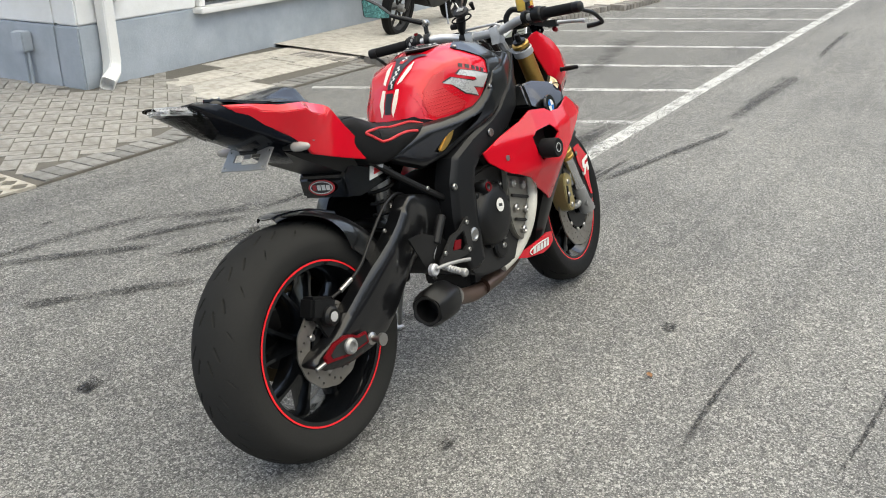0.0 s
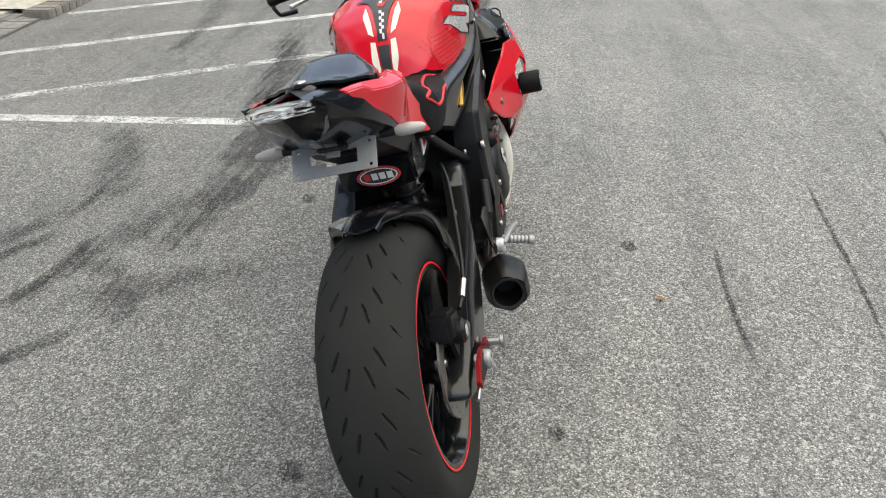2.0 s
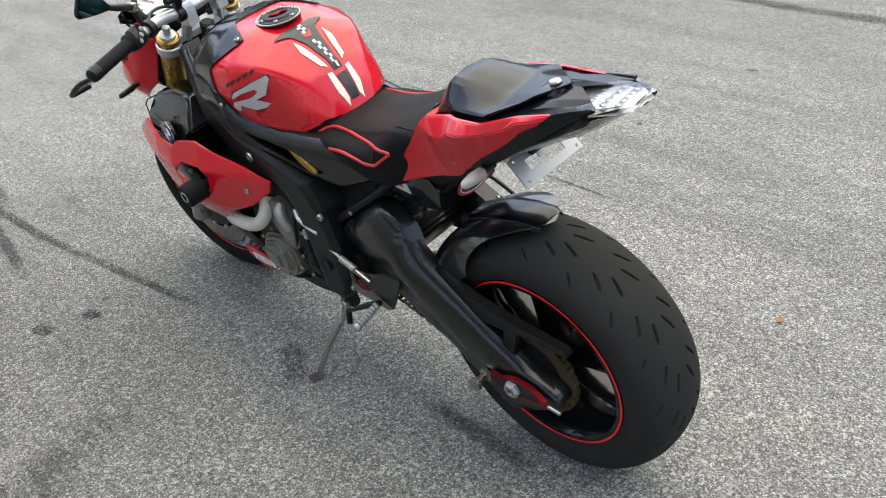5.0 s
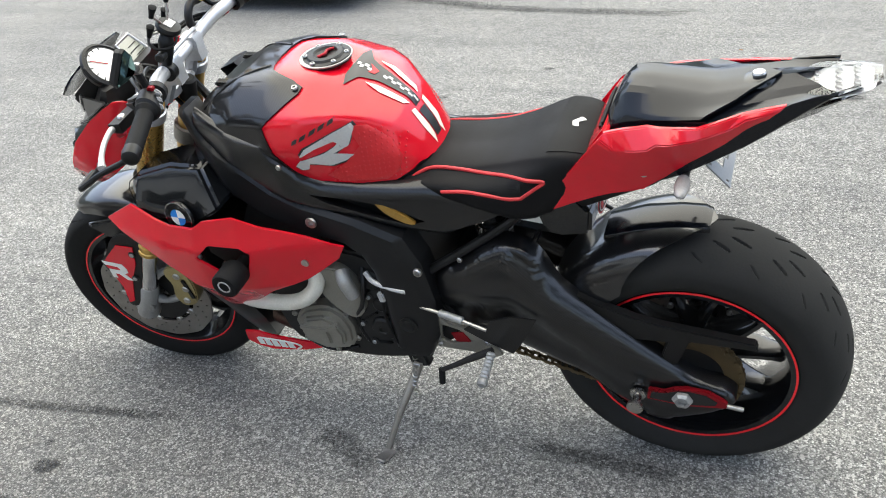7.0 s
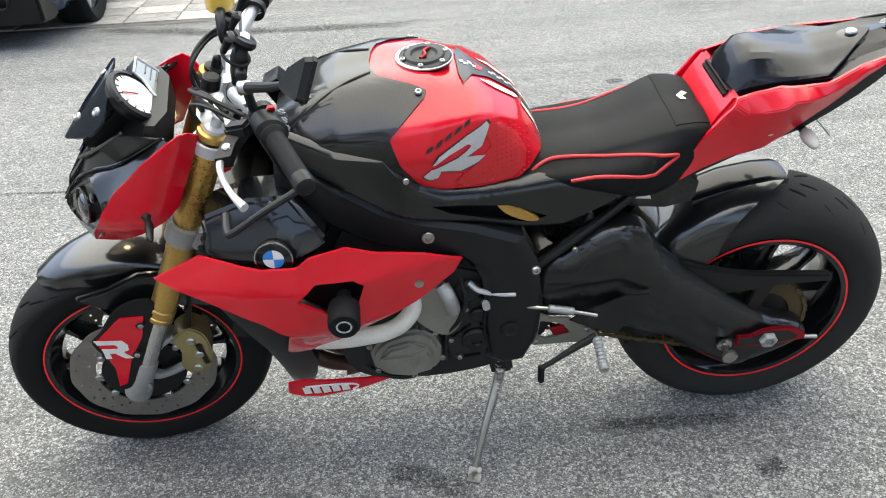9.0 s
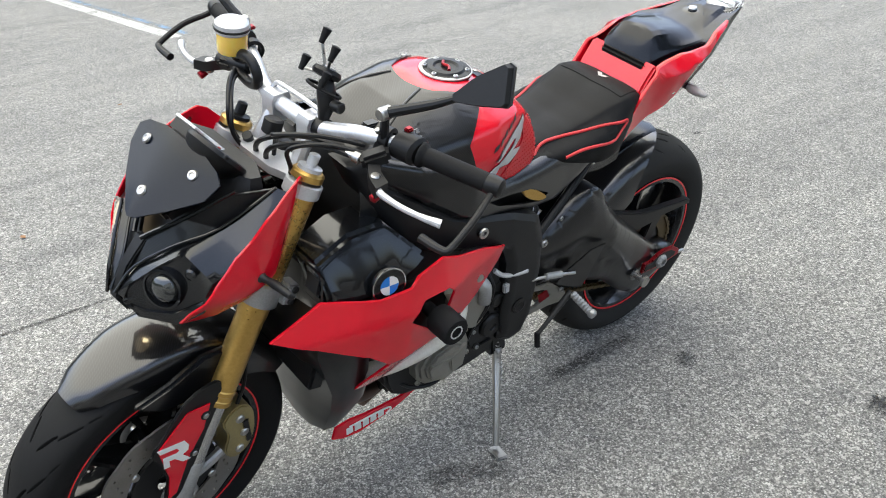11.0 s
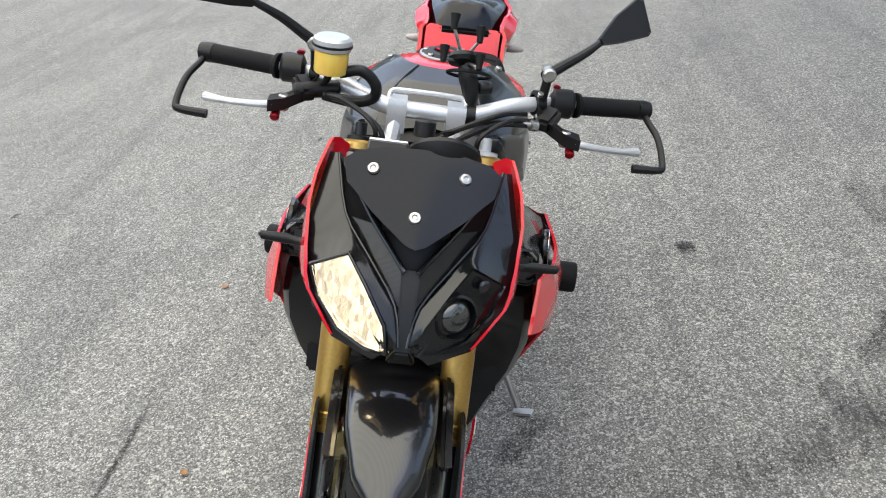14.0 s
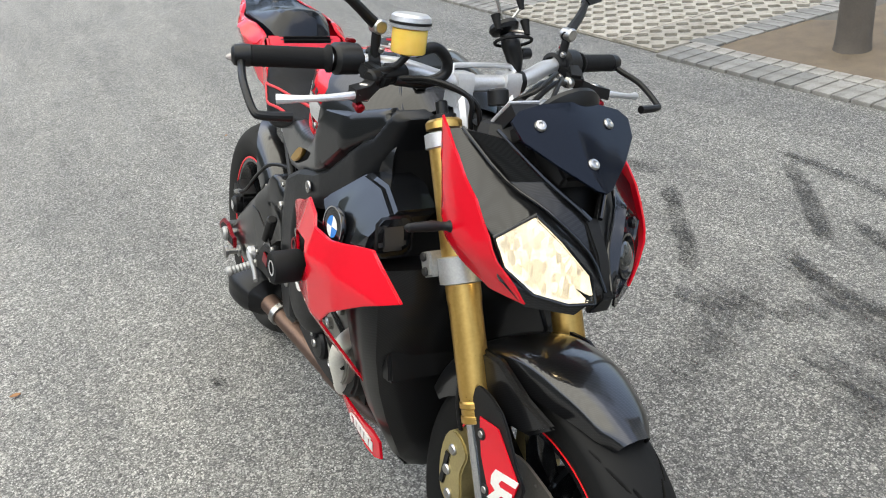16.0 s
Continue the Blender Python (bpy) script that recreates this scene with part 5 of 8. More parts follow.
part("sensor_cable", tube([(0.690, 0.150, 0.555), (0.682, 0.176, 0.52), (0.690, 0.178, 0.44), (0.672, 0.176, 0.36), (0.64, 0.160, 0.33)], 0.0032, 6), GRIP, eng)
part("cable_plug", box((0.686, 0.178, 0.505), (0.016, 0.012, 0.026), 0.003, (0, 8, 0)), SIGNAL_GREY, eng, "grey cable plug")

# -- exhaust --
ex = part("exhaust_pipe", tube([(0.93, -0.05, 0.222), (0.82, -0.075, 0.212), (0.70, -0.100, 0.220), (0.60, -0.125, 0.245), (0.51, -0.158, 0.280), (0.44, -0.180, 0.300)], 0.025, 20), BRONZE, bike, "heat-browned exhaust pipe")
part("pipe_clamp", turned([(0.026, 0), (0.031, 0.001), (0.031, 0.016), (0.026, 0.017)], (0.52, -0.154, 0.277), (-0.93, -0.30, 0.30), 24, closed=True), STEEL, ex)
part("collector", loft([[(x, y0 + ry * math.cos(a), z0 + rz * math.sin(a)) for a in [2 * math.pi * k / 20 for k in range(20)]] for x, y0, z0, ry, rz in ((1.0, 0, 0.235, 0.09, 0.028), (0.93, -0.02, 0.228, 0.085, 0.036), (0.82, -0.05, 0.222, 0.07, 0.036), (0.74, -0.09, 0.225, 0.04, 0.03))]), BRONZE, ex)
SIL = [(0.30, 0), (0.85, 0.02), (1.0, 0.05), (1.02, 0.09), (0.96, 0.12), (0.80, 0.145)]
axis = Vector((-0.96, -0.16, 0.03)).normalized()
can_base = Vector((0.475, -0.175, 0.300))
u = axis.cross(Vector((0, 0, 1))).normalized()
w = u.cross(axis)
rings = []
for r, d in SIL:
    rings.append([can_base + axis * d + (u * math.cos(a) + w * math.sin(a) * 0.98) * 0.056 * r * (1 - 0.05 * math.cos(6 * a)) for a in [2 * math.pi * k / 36 for k in range(36)]])
rings.append([can_base + axis * 0.142 + (u * math.cos(a) + w * math.sin(a)) * 0.036 for a in [2 * math.pi * k / 36 for k in range(36)]])
rings.append([can_base + axis * 0.07 + (u * math.cos(a) + w * math.sin(a)) * 0.032 for a in [2 * math.pi * k / 36 for k in range(36)]])
part("silencer", loft(rings), BLACK, ex, "stubby black six-sided silencer", 30)
part("silencer_ring", turned([(0.036, 0.136), (0.042, 0.140), (0.040, 0.146), (0.034, 0.144)], can_base, axis, 32, closed=True), DARK, ex)

# -- foot rests, levers, side stand --
for s in (1, -1):
    drop = Vector((0, -s * 0.036, -0.038)) if s > 0 else Vector()
    br = part("rest_bracket", plate([(0.60, 0.500), (0.575, 0.490), (0.545, 0.472), (0.505, 0.468), (0.470, 0.440), (0.440, 0.415), (0.430, 0.395), (0.45, 0.385), (0.50, 0.392), (0.565, 0.392), (0.60, 0.40)], 0.198, 0.010, s, [[(0.565, 0.465), (0.525, 0.455), (0.50, 0.43), (0.55, 0.41), (0.57, 0.42)]], bev=0.002), GREY_CAST if s > 0 else DARK, bike, "drilled alloy foot rest bracket", m=Matrix.Translation(drop))
    part("bracket_insert", plate([(0.545, 0.445), (0.515, 0.452), (0.50, 0.425), (0.535, 0.42)], 0.200, 0.004, s, bev=0.001), RED_ANO, br, "red insert")
    bm = turned([(0.0085 + (0.0022 if k % 2 else 0), 0.012 + 0.0045 * (k // 1)) for k in range(15)] + [(0.012, 0.080), (0.012, 0.088), (0.009, 0.092)], Vector((0.445, s * 0.183, 0.398)) - drop * 0.85, (0.0, s, -0.22), 16)
    part("foot_peg", bm, ALU_CAST, br, "ribbed alloy foot peg", 20)
    lift = 0.038 if s > 0 else 0.012
    part("heel_guard", plate([(0.507, 0.439 + lift), (0.478, 0.463 + lift), (0.392, 0.498 + lift), (0.339, 0.498 + lift), (0.359, 0.457 + lift), (0.38, 0.416 + lift), (0.40, 0.385 + lift), (0.458, 0.411 + lift)], 0.214 if s > 0 else 0.178, 0.004, s, bev=0.001), CARBON_DULL, br, "carbon heel guard")
    for x, z in ((0.585, 0.485), (0.575, 0.405), (0.46, 0.43)):
        bolt(br, (x, s * 0.198, z), (0, s, 0), 0.007)
    part("subframe_rail", tube([(0.605, s * 0.140, 0.545), (0.50, s * 0.122, 0.615), (0.41, s * 0.106, 0.68), (0.345, s * 0.092, 0.735)], 0.0105, 10, radii=None), BLACK, bike, "black rear subframe rail")
    part("rail_tag", plate([(0.372, 0.705), (0.345, 0.722), (0.352, 0.736), (0.380, 0.720)], 0.110, 0.004, s, bev=0), SILVER_PRINT, bike)
    bolt(bike, (0.585, s * 0.176, 0.592), (0, s, 0), 0.010)
    bolt(bike, (0.500, s * 0.146, 0.612), (0, s, 0), 0.006)
peg_end = part("brake_pivot", turned([(0.018, 0), (0.018, 0.012), (0.014, 0.016), (0.006, 0.016), (0.005, 0.010)], (0.398, -0.190, 0.402), (0, -1, 0), 24), ALU, bike, "bright alloy pivot")
part("brake_lever", tube([(0.40, -0.205, 0.405), (0.45, -0.212, 0.402), (0.50, -0.218, 0.395), (0.535, -0.225, 0.388)], 0.0055, 10), ALU_CAST, bike, "alloy brake lever")
part("master_cylinder", rod((0.455, -0.175, 0.46), (0.505, -0.175, 0.53), 0.013), BLACK, bike)
part("shift_lever", tube([(0.445, 0.182, 0.390), (0.49, 0.190, 0.368), (0.535, 0.198, 0.342), (0.566, 0.202, 0.324)], 0.0075, 8, radii=[0.009, 0.008, 0.006, 0.006]), DARK, bike, "black gear lever")
part("shift_toe", rod((0.566, 0.200, 0.328), (0.567, 0.210, 0.288), 0.0075), GRIP, bike)
part("shift_rod", tube([(0.60, 0.175, 0.488), (0.53, 0.182, 0.478), (0.45, 0.185, 0.455)], 0.004, 8), STEEL, bike)
part("rod_joint", rod((0.555, 0.181, 0.484), (0.500, 0.184, 0.472), 0.0085), ALU_CAST, bike, "silver quick-shifter body")
part("shift_linkage", tube([(0.72, 0.165, 0.560), (0.70, 0.175, 0.545), (0.66, 0.178, 0.535), (0.625, 0.178, 0.53)], 0.006, 8), ALU, bike)
stand = part("side_stand", tube([(0.648, 0.150, 0.282), (0.660, 0.170, 0.244), (0.694, 0.224, 0.160), (0.720, 0.266, 0.080)], 0.010, 12, radii=[0.013, 0.011, 0.009, 0.008]), STEEL, bike, "bare steel side stand")
part("stand_foot", box((0.724, 0.281, 0.0695), (0.030, 0.052, 0.007), 0.003, (12.7, 0, -12)), STEEL, stand)
piv = part("stand_bracket", box((0.652, 0.142, 0.310), (0.050, 0.030, 0.090), 0.006, (0, 12, 0)), DARK, bike)
bolt(piv, (0.650, 0.158, 0.275), (0, 1, 0), 0.010)
part("stand_spring", tube([(0.655 + 0.0065 * math.cos(k * 1.57), 0.150 + 0.004 * k * 0.28 + 0.0065 * math.sin(k * 1.57), 0.31 - 0.0026 * k) for k in range(40)], 0.0016, 5, 2), STEEL, stand, "", 60)

# -- seat --
SX = [0.232, 0.250, 0.270, 0.302, 0.335, 0.36, 0.39, 0.447, 0.505, 0.55, 0.60, 0.63]


def seat_ring(x, lift=0.0):
    zc = float(np.interp(x, SX, [0.852, 0.860, 0.864, 0.864, 0.853, 0.843, 0.830, 0.814, 0.806, 0.804, 0.800, 0.797])) + lift
    w = float(np.interp(x, SX, [0.098, 0.108, 0.116, 0.128, 0.136, 0.140, 0.143, 0.142, 0.136, 0.128, 0.116, 0.106])) + lift
    zb = float(np.interp(x, SX, [0.838, 0.812, 0.782, 0.745, 0.732, 0.728, 0.730, 0.744, 0.756, 0.763, 0.770, 0.776]))
    top = float(np.interp(x, SX, [0.95, 0.93, 0.90, 0.84, 0.76, 0.70, 0.66, 0.64, 0.66, 0.70, 0.74, 0.76]))
    pts = [(0, zc), (w * top * 0.5, zc + 0.001), (w * top * 0.92, zc - 0.003), (w * (top + 0.06), zc - 0.012), (w, zc - 0.30 * (zc - zb) - 0.008), (w * 0.98, zb), (w * 0.7, zb - 0.012)]
    left = catmull([(x, y, z) for y, z in pts], 5)
    return left


def seat_side(x, z):
    """The place round the seat's ring at height z."""
    ring = seat_ring(x)
    for i in range(9, len(ring) - 1):
        if ring[i].z >= z > ring[i + 1].z:
            return (i + (ring[i].z - z) / (ring[i].z - ring[i + 1].z)) / (len(ring) - 1)
    return 9 / (len(ring) - 1)


def seat_at(x, v, lift):
    ring = seat_ring(x)
    i = v * (len(ring) - 1)
    k = min(len(ring) - 2, int(i))
    p = ring[k].lerp(ring[k + 1], i - k)
    t = (ring[k + 1] - ring[k]).normalized()
    return p + Vector((0, -t.z, t.y)) * -lift if Vector((0, -t.z, t.y)).dot(Vector((0, p.y, p.z - 0.76))) < 0 else p + Vector((0, -t.z, t.y)) * lift


rows = []
for x in np.linspace(0.232, 0.63, 40):
    left = seat_ring(x)
    rows.append(left + [Vector((p.x, -p.y, p.z)) for p in reversed(left[1:])])
seat = part("seat", loft(rows), SEAT_CLOTH, bike, "black rider's seat with red piping", 50)
for s in (1, -1):
    flip = lambda p: Vector((p.x, s * p.y, p.z))
    upper = [(0.602, 0.774), (0.577, 0.789), (0.545, 0.7985), (0.492, 0.8005), (0.439, 0.8035), (0.386, 0.8125), (0.340, 0.8165), (0.311, 0.814), (0.328, 0.800), (0.355, 0.780)]
    lower = [(0.355, 0.780), (0.382, 0.779), (0.426, 0.783), (0.469, 0.783), (0.517, 0.776)]
    for path in (upper, lower):
        part("seat_piping", tube([flip(seat_at(x, seat_side(x, z), 0.0005)) for x, z in path], 0.0038, 8), RED_PRINT, seat, "red piping")
    rowsp = [[flip(seat_at(x, seat_side(x, z1 + (z0 - z1) * j / 6), 0.0012)) for j in range(7)] for x, z0, z1 in ((0.585, 0.772, 0.782), (0.54, 0.778, 0.794), (0.49, 0.786, 0.797), (0.44, 0.787, 0.800), (0.39, 0.784, 0.808), (0.355, 0.784, 0.810))]
    part("seat_panel", shell(rowsp, 0.002), GRIP, seat, "grippy black side inset", 60)
part("seat_patch", shell([[seat_at(x, v, 0.0015) if v >= 0 else Vector((seat_at(x, -v, 0.0015).x, -seat_at(x, -v, 0.0015).y, seat_at(x, -v, 0.0015).z)) for v in np.linspace(-0.33, 0.33, 13)] for x in np.linspace(0.242, 0.312, 8)], 0.0015), GRIP, seat, "smooth patch at the back of the seat", 60)
bm = flat([(0.268, -0.016), (0.258, -0.010), (0.272, 0.002), (0.268, 0.018), (0.280, 0.016), (0.284, 0.0), (0.276, -0.008)])
for v in bm.verts:
    y = v.co.z
    q = seat_at(v.co.x, min(0.4, abs(y) / 0.2), 0.0032)
    v.co = Vector((v.co.x, y, q.z))
part("seat_emblem", bm, SILVER_PRINT, seat, "small silver emblem")
# -- tail --
RED_TAIL = [(0.335, 0.735), (0.30, 0.79), (0.255, 0.845), (0.225, 0.885), (0.203, 0.912), (0.125, 0.934), (0.042, 0.941), (-0.025, 0.958), (-0.093, 0.969), (-0.058, 0.936), (0.05, 0.868), (0.112, 0.818), (0.132, 0.800), (0.25, 0.762)]


def tail_bend(x, z):
    y = float(np.interp(x, [-0.10, -0.05, 0.03, 0.10, 0.15, 0.20, 0.26, 0.34], [0.083, 0.100, 0.131, 0.148, 0.138, 0.118, 0.120, 0.130]))
    ridge = float(np.interp(x, [-0.10, 0.03, 0.10, 0.16, 0.34], [0.968, 0.935, 0.915, 0.903, 0.903]))
    under = float(np.interp(x, [0.10, 0.20, 0.30], [0.40, 0.12, 0.0]))
    return y - (1.3 * (z - ridge) if z > ridge else under * (ridge - z))


for s in (1, -1):
    t = part("tail_panel", plate(RED_TAIL, 0, 0.010, s, bev=0.002, dense=2, bend=tail_bend), RED, bike, "red tail side panel", 28)
    part("tail_screw", turned([(0.004, -0.002), (0.008, 0), (0.008, 0.003), (0.004, 0.003)], (0.131, s * 0.116, 0.842), (0, s, 0), 16), STEEL, t)
# black trough under the deck, with a sharp edge along each side; the lens looks out of its open end
trough_rows = []
for x, yt, zt, ys, zs, zb in ((0.13, 0.110, 0.838, 0.110, 0.812, 0.780), (0.07, 0.112, 0.866, 0.110, 0.838, 0.800), (0.015, 0.105, 0.899, 0.104, 0.868, 0.836), (-0.035, 0.098, 0.932, 0.096, 0.897, 0.862), (-0.07, 0.088, 0.957, 0.088, 0.920, 0.880), (-0.10, 0.078, 0.971, 0.080, 0.941, 0.894), (-0.13, 0.070, 0.979, 0.072, 0.961, 0.906), (-0.15, 0.066, 0.983, 0.068, 0.974, 0.924), (-0.168, 0.061, 0.987, 0.062, 0.985, 0.944)):
    half = [(yt, zt), (yt * 0.4 + ys * 0.6 + 0.001, zt * 0.4 + zs * 0.6), (ys, zs), (ys * 0.96, zs - 0.10 * (zs - zb)), (ys * 0.5, zs - 0.55 * (zs - zb)), (ys * 0.2, zb + 0.08 * (zs - zb))]
    trough_rows.append([(x + 0.035 * max(0.0, (-x - 0.10) / 0.068) * (1 - y / ys), y, z) for y, z in half] + [(x + 0.035 * max(0.0, (-x - 0.10) / 0.068) * (1 - y / ys), -y, z) for y, z in reversed(half)])
part("tail_under", shell(trough_rows, 0.003), COWL_BLACK, bike, "glossy black trough of the tail with sharp edges", 24)


COWL_X = [-0.166, -0.12, -0.07, -0.02, 0.035, 0.09, 0.14, 0.170, 0.192, 0.208]
COWL_TOP = [0.991, 0.987, 0.979, 0.969, 0.960, 0.968, 0.974, 0.973, 0.950, 0.912]
COWL_WIDE = [0.060, 0.072, 0.086, 0.098, 0.106, 0.100, 0.090, 0.082, 0.076, 0.072]
COWL_SIDE = [0.989, 0.980, 0.969, 0.957, 0.944, 0.939, 0.932, 0.922, 0.912, 0.892]


def cowl_point(x, v, lift):
    top, wide, low = (float(np.interp(x, COWL_X, c)) for c in (COWL_TOP, COWL_WIDE, COWL_SIDE))
    z = float(np.interp(abs(v), [0, 0.46, 0.62, 0.95, 1.0], [top, top - 0.003, top - 0.009, low + (top - low) * 0.16, low]))
    return Vector((x, v * wide, z + lift))


def cowl_body():
    """Tail deck under the lid, ending in two prongs with a notch between."""
    rows = []
    for x in np.linspace(0.10, -0.166, 22):
        back = 0.066 * max(0.0, (-0.02 - x) / 0.146)
        row = []
        for v in (-1, -0.95, -0.90, -0.76, -0.62, -0.46, -0.30, -0.15, 0, 0.15, 0.30, 0.46, 0.62, 0.76, 0.90, 0.95, 1):
            p = cowl_point(x, v, -0.007)
            p.x += back * max(0.0, 1 - abs(v) / 0.8)
            row.append(p)
        rows.append(row)
    return shell(rows, 0.004)


def cowl_lid():
    """Humped lid with a raised pointed rear edge."""
    rows = []
    for k in range(25):
        row = []
        for v in (-1, -0.95, -0.90, -0.76, -0.62, -0.46, -0.30, -0.15, 0, 0.15, 0.30, 0.46, 0.62, 0.76, 0.90, 0.95, 1):
            end = -0.078 + 0.118 * abs(v) ** 1.2
            row.append(cowl_point(0.208 + (end - 0.208) * k / 24, v, 0.001 + 0.005 * (k / 24) ** 3))
        rows.append(row)
    return shell(rows, 0.005)


cowl = part("seat_cowl", cowl_lid(), COWL_BLACK, bike, "glossy black seat cowl", 18)
part("cowl_deck", cowl_body(), COWL_BLACK, cowl, "black tail deck behind the cowl", 18)
for s in (1, -1):
    part("cowl_skirt", shell([[cowl_point(x, s, 0.001), cowl_point(x, s, -0.012) + Vector((0, s * 0.002, 0)), cowl_point(x, s, -0.028) + Vector((0, s * 0.001, 0))] for x in np.linspace(0.205, 0.03, 14)], 0.003), COWL_BLACK, cowl, angle=30)
part("knob_bed", turned([(0.030, -0.006), (0.026, 0.002), (0.018, 0.004), (0.004, 0.004)], (-0.043, 0.0, 0.974), (0.18, 0, 1), 32), BLACK_GLOSS, cowl, "raised bed of the lock")
part("cowl_knob", turned([(0.010, -0.002), (0.012, 0.004), (0.010, 0.007), (0.005, 0.008)], (-0.043, 0.0, 0.978), (0.1, 0, 1), 24), STEEL, cowl, "steel lock on the cowl")
part("cowl_pad", box((0.206, 0.006, 0.890), (0.018, 0.140, 0.046), 0.007, (0, 14, 0)), SEAT_CLOTH, cowl, "small black back pad")
part("cowl_front", plate([(0.262, 0.815), (0.232, 0.872), (0.204, 0.915), (0.190, 0.905), (0.20, 0.815)], 0.100, 0.200, 1, bev=0.006), RED, bike, "red front face of the tail hump")
lamp_rows = []
for x, w, zt, zs, zb in ((-0.09, 0.066, 0.966, 0.938, 0.890), (-0.14, 0.063, 0.979, 0.956, 0.920), (-0.175, 0.054, 0.986, 0.968, 0.946), (-0.205, 0.044, 0.990, 0.977, 0.966), (-0.230, 0.026, 0.993, 0.986, 0.981)):
    lamp_rows.append([(x, y * w, z) for y, z in ((-0.95, zt - 0.003), (-0.35, zt), (0.35, zt), (0.95, zt - 0.003), (1, zs), (0.62, zb + 0.35 * (zs - zb)), (0.2, zb), (-0.2, zb), (-0.62, zb + 0.35 * (zs - zb)), (-1, zs))])
tl = part("tail_lamp", loft(lamp_rows), LENS, bike, "clear lens tail lamp with chrome cells", 25)
bed = [[(x + 0.006, y * w * 0.84, zt - 0.009 - 0.008 * abs(y)) for y in (-1, -0.6, -0.2, 0.2, 0.6, 1)] for x, w, zt in ((-0.095, 0.060, 0.966), (-0.14, 0.058, 0.979), (-0.175, 0.053, 0.986), (-0.205, 0.043, 0.990), (-0.224, 0.028, 0.992))]
part("lamp_reflector", shell(bed, 0.002), REFLECTOR, tl, "bright faceted reflector", 10)
for side in (1, -1):
    flank = [[(x + 0.006, side * y * w, zb + 0.006 + k * (zs - zb)) for y, k in ((0.0, 0.0), (0.28, 0.08), (0.56, 0.42), (0.84, 0.9))] for x, w, zs, zb in ((-0.10, 0.058, 0.938, 0.888), (-0.14, 0.056, 0.955, 0.920), (-0.175, 0.050, 0.968, 0.946), (-0.205, 0.040, 0.977, 0.966))]
    part("lamp_housing", shell(flank, 0.002), BLACK_GLOSS, tl, "dark lower housing behind the lens", 10)
for k in range(5):
    for q, (x, z) in enumerate(((-0.135, 0.977), (-0.168, 0.983), (-0.195, 0.987))):
        y = (-0.036 + 0.018 * k) * (1 - 0.14 * q)
        part("led_cell", turned([(0.0075, -0.003), (0.0065, 0.0015), (0.004, -0.002), (0.0015, -0.002)], (x, y, z - 0.006), (-0.35, 0, 0.9), 10), ALU, tl)
part("tail_floor", loft([[(x, y * w, z) for y, z in ((-1, zt), (1, zt), (0.8, zb), (-0.8, zb))] for x, w, zt, zb in ((0.30, 0.095, 0.76, 0.70), (0.12, 0.098, 0.85, 0.79), (0.015, 0.078, 0.90, 0.858), (-0.03, 0.062, 0.92, 0.880))]), BLACK, bike, "black tail underside")
pl = part("plate_bracket", plate([(-0.082, -0.026), (0.082, -0.026), (0.082, 0.036), (0.06, 0.040), (-0.06, 0.040), (-0.082, 0.036)], 0, 0.003, 1, [[(-0.045, 0.02), (-0.045, -0.008), (0.015, -0.008), (0.015, -0.001), (0.047, -0.001), (0.047, 0.02), (0.015, 0.02), (0.015, 0.008), (-0.012, 0.008), (-0.012, 0.020)], [(-0.073, -0.02), (-0.067, -0.02), (-0.067, -0.014), (-0.073, -0.014)], [(0.073, -0.02), (0.067, -0.02), (0.067, -0.014), (0.073, -0.014)], [(-0.073, 0.026), (-0.067, 0.026), (-0.067, 0.032), (-0.073, 0.032)], [(0.073, 0.026), (0.067, 0.026), (0.067, 0.032), (0.073, 0.032)]], bev=0.0006), PLATE_GREY, bike, "bare grey number plate bracket with no plate", 20, Matrix.Translation((0.003, 0, 0.818)) @ Matrix.Rotation(radians(43), 4, 'Y') @ Matrix.Rotation(radians(90), 4, 'Z'))
part("bracket_arm", plate([(0.10, 0.83), (0.02, 0.865), (0.01, 0.835), (0.09, 0.80)], 0.03, 0.06, 1, bev=0.003), BLACK, bike)
for s in (1, -1):
    sg = part("rear_signal", loft([[Vector((0.061 + 0.0, s * (0.112 + d), 0.834)) + Vector((math.cos(a) * rx, 0, math.sin(a) * rz)) for a in [2 * math.pi * k / 14 for k in range(14)]] for d, rx, rz in ((0.0, 0.008, 0.008), (0.008, 0.013, 0.012), (0.03, 0.014, 0.012), (0.052, 0.009, 0.008), (0.058, 0.003, 0.003))]), SIGNAL, bike, "pale slim rear turn signal", 40)
    part("signal_stalk", rod((0.061, s * 0.082, 0.834), (0.061, s * 0.116, 0.834), 0.008), BLACK, sg)
# battery box under the tail
bx = part("tail_box", plate([(0.45, 0.735), (0.262, 0.745), (0.235, 0.715), (0.240, 0.660), (0.30, 0.648), (0.44, 0.665)], 0.085, 0.17, 1, bev=0.008), BLACK_GLOSS, bike, "black box under the tail with stickers")
oval = [(0.058 * math.cos(a) * 0.85, 0.021 * math.sin(a)) for a in [2 * math.pi * k / 28 for k in range(28)]]
face = Matrix.Translation((0.233, -0.005, 0.690)) @ Matrix.Rotation(radians(8), 4, 'Y') @ Matrix.Rotation(radians(90), 4, 'Z')
part("sticker_edge", plate(oval, 0.002, 0.001, 1, bev=0), RED_PRINT, bx, "", 35, face)
part("sticker", plate([(x * 0.90, z * 0.86) for x, z in oval], 0.0028, 0.001, 1, bev=0), BLACK_PRINT, bx, "", 35, face)
part("sticker_ring", plate([(x * 0.86, z * 0.80) for x, z in oval], 0.0034, 0.001, 1, [[(x * 0.80, z * 0.70) for x, z in oval]], bev=0), WHITE, bx, "", 35, face)
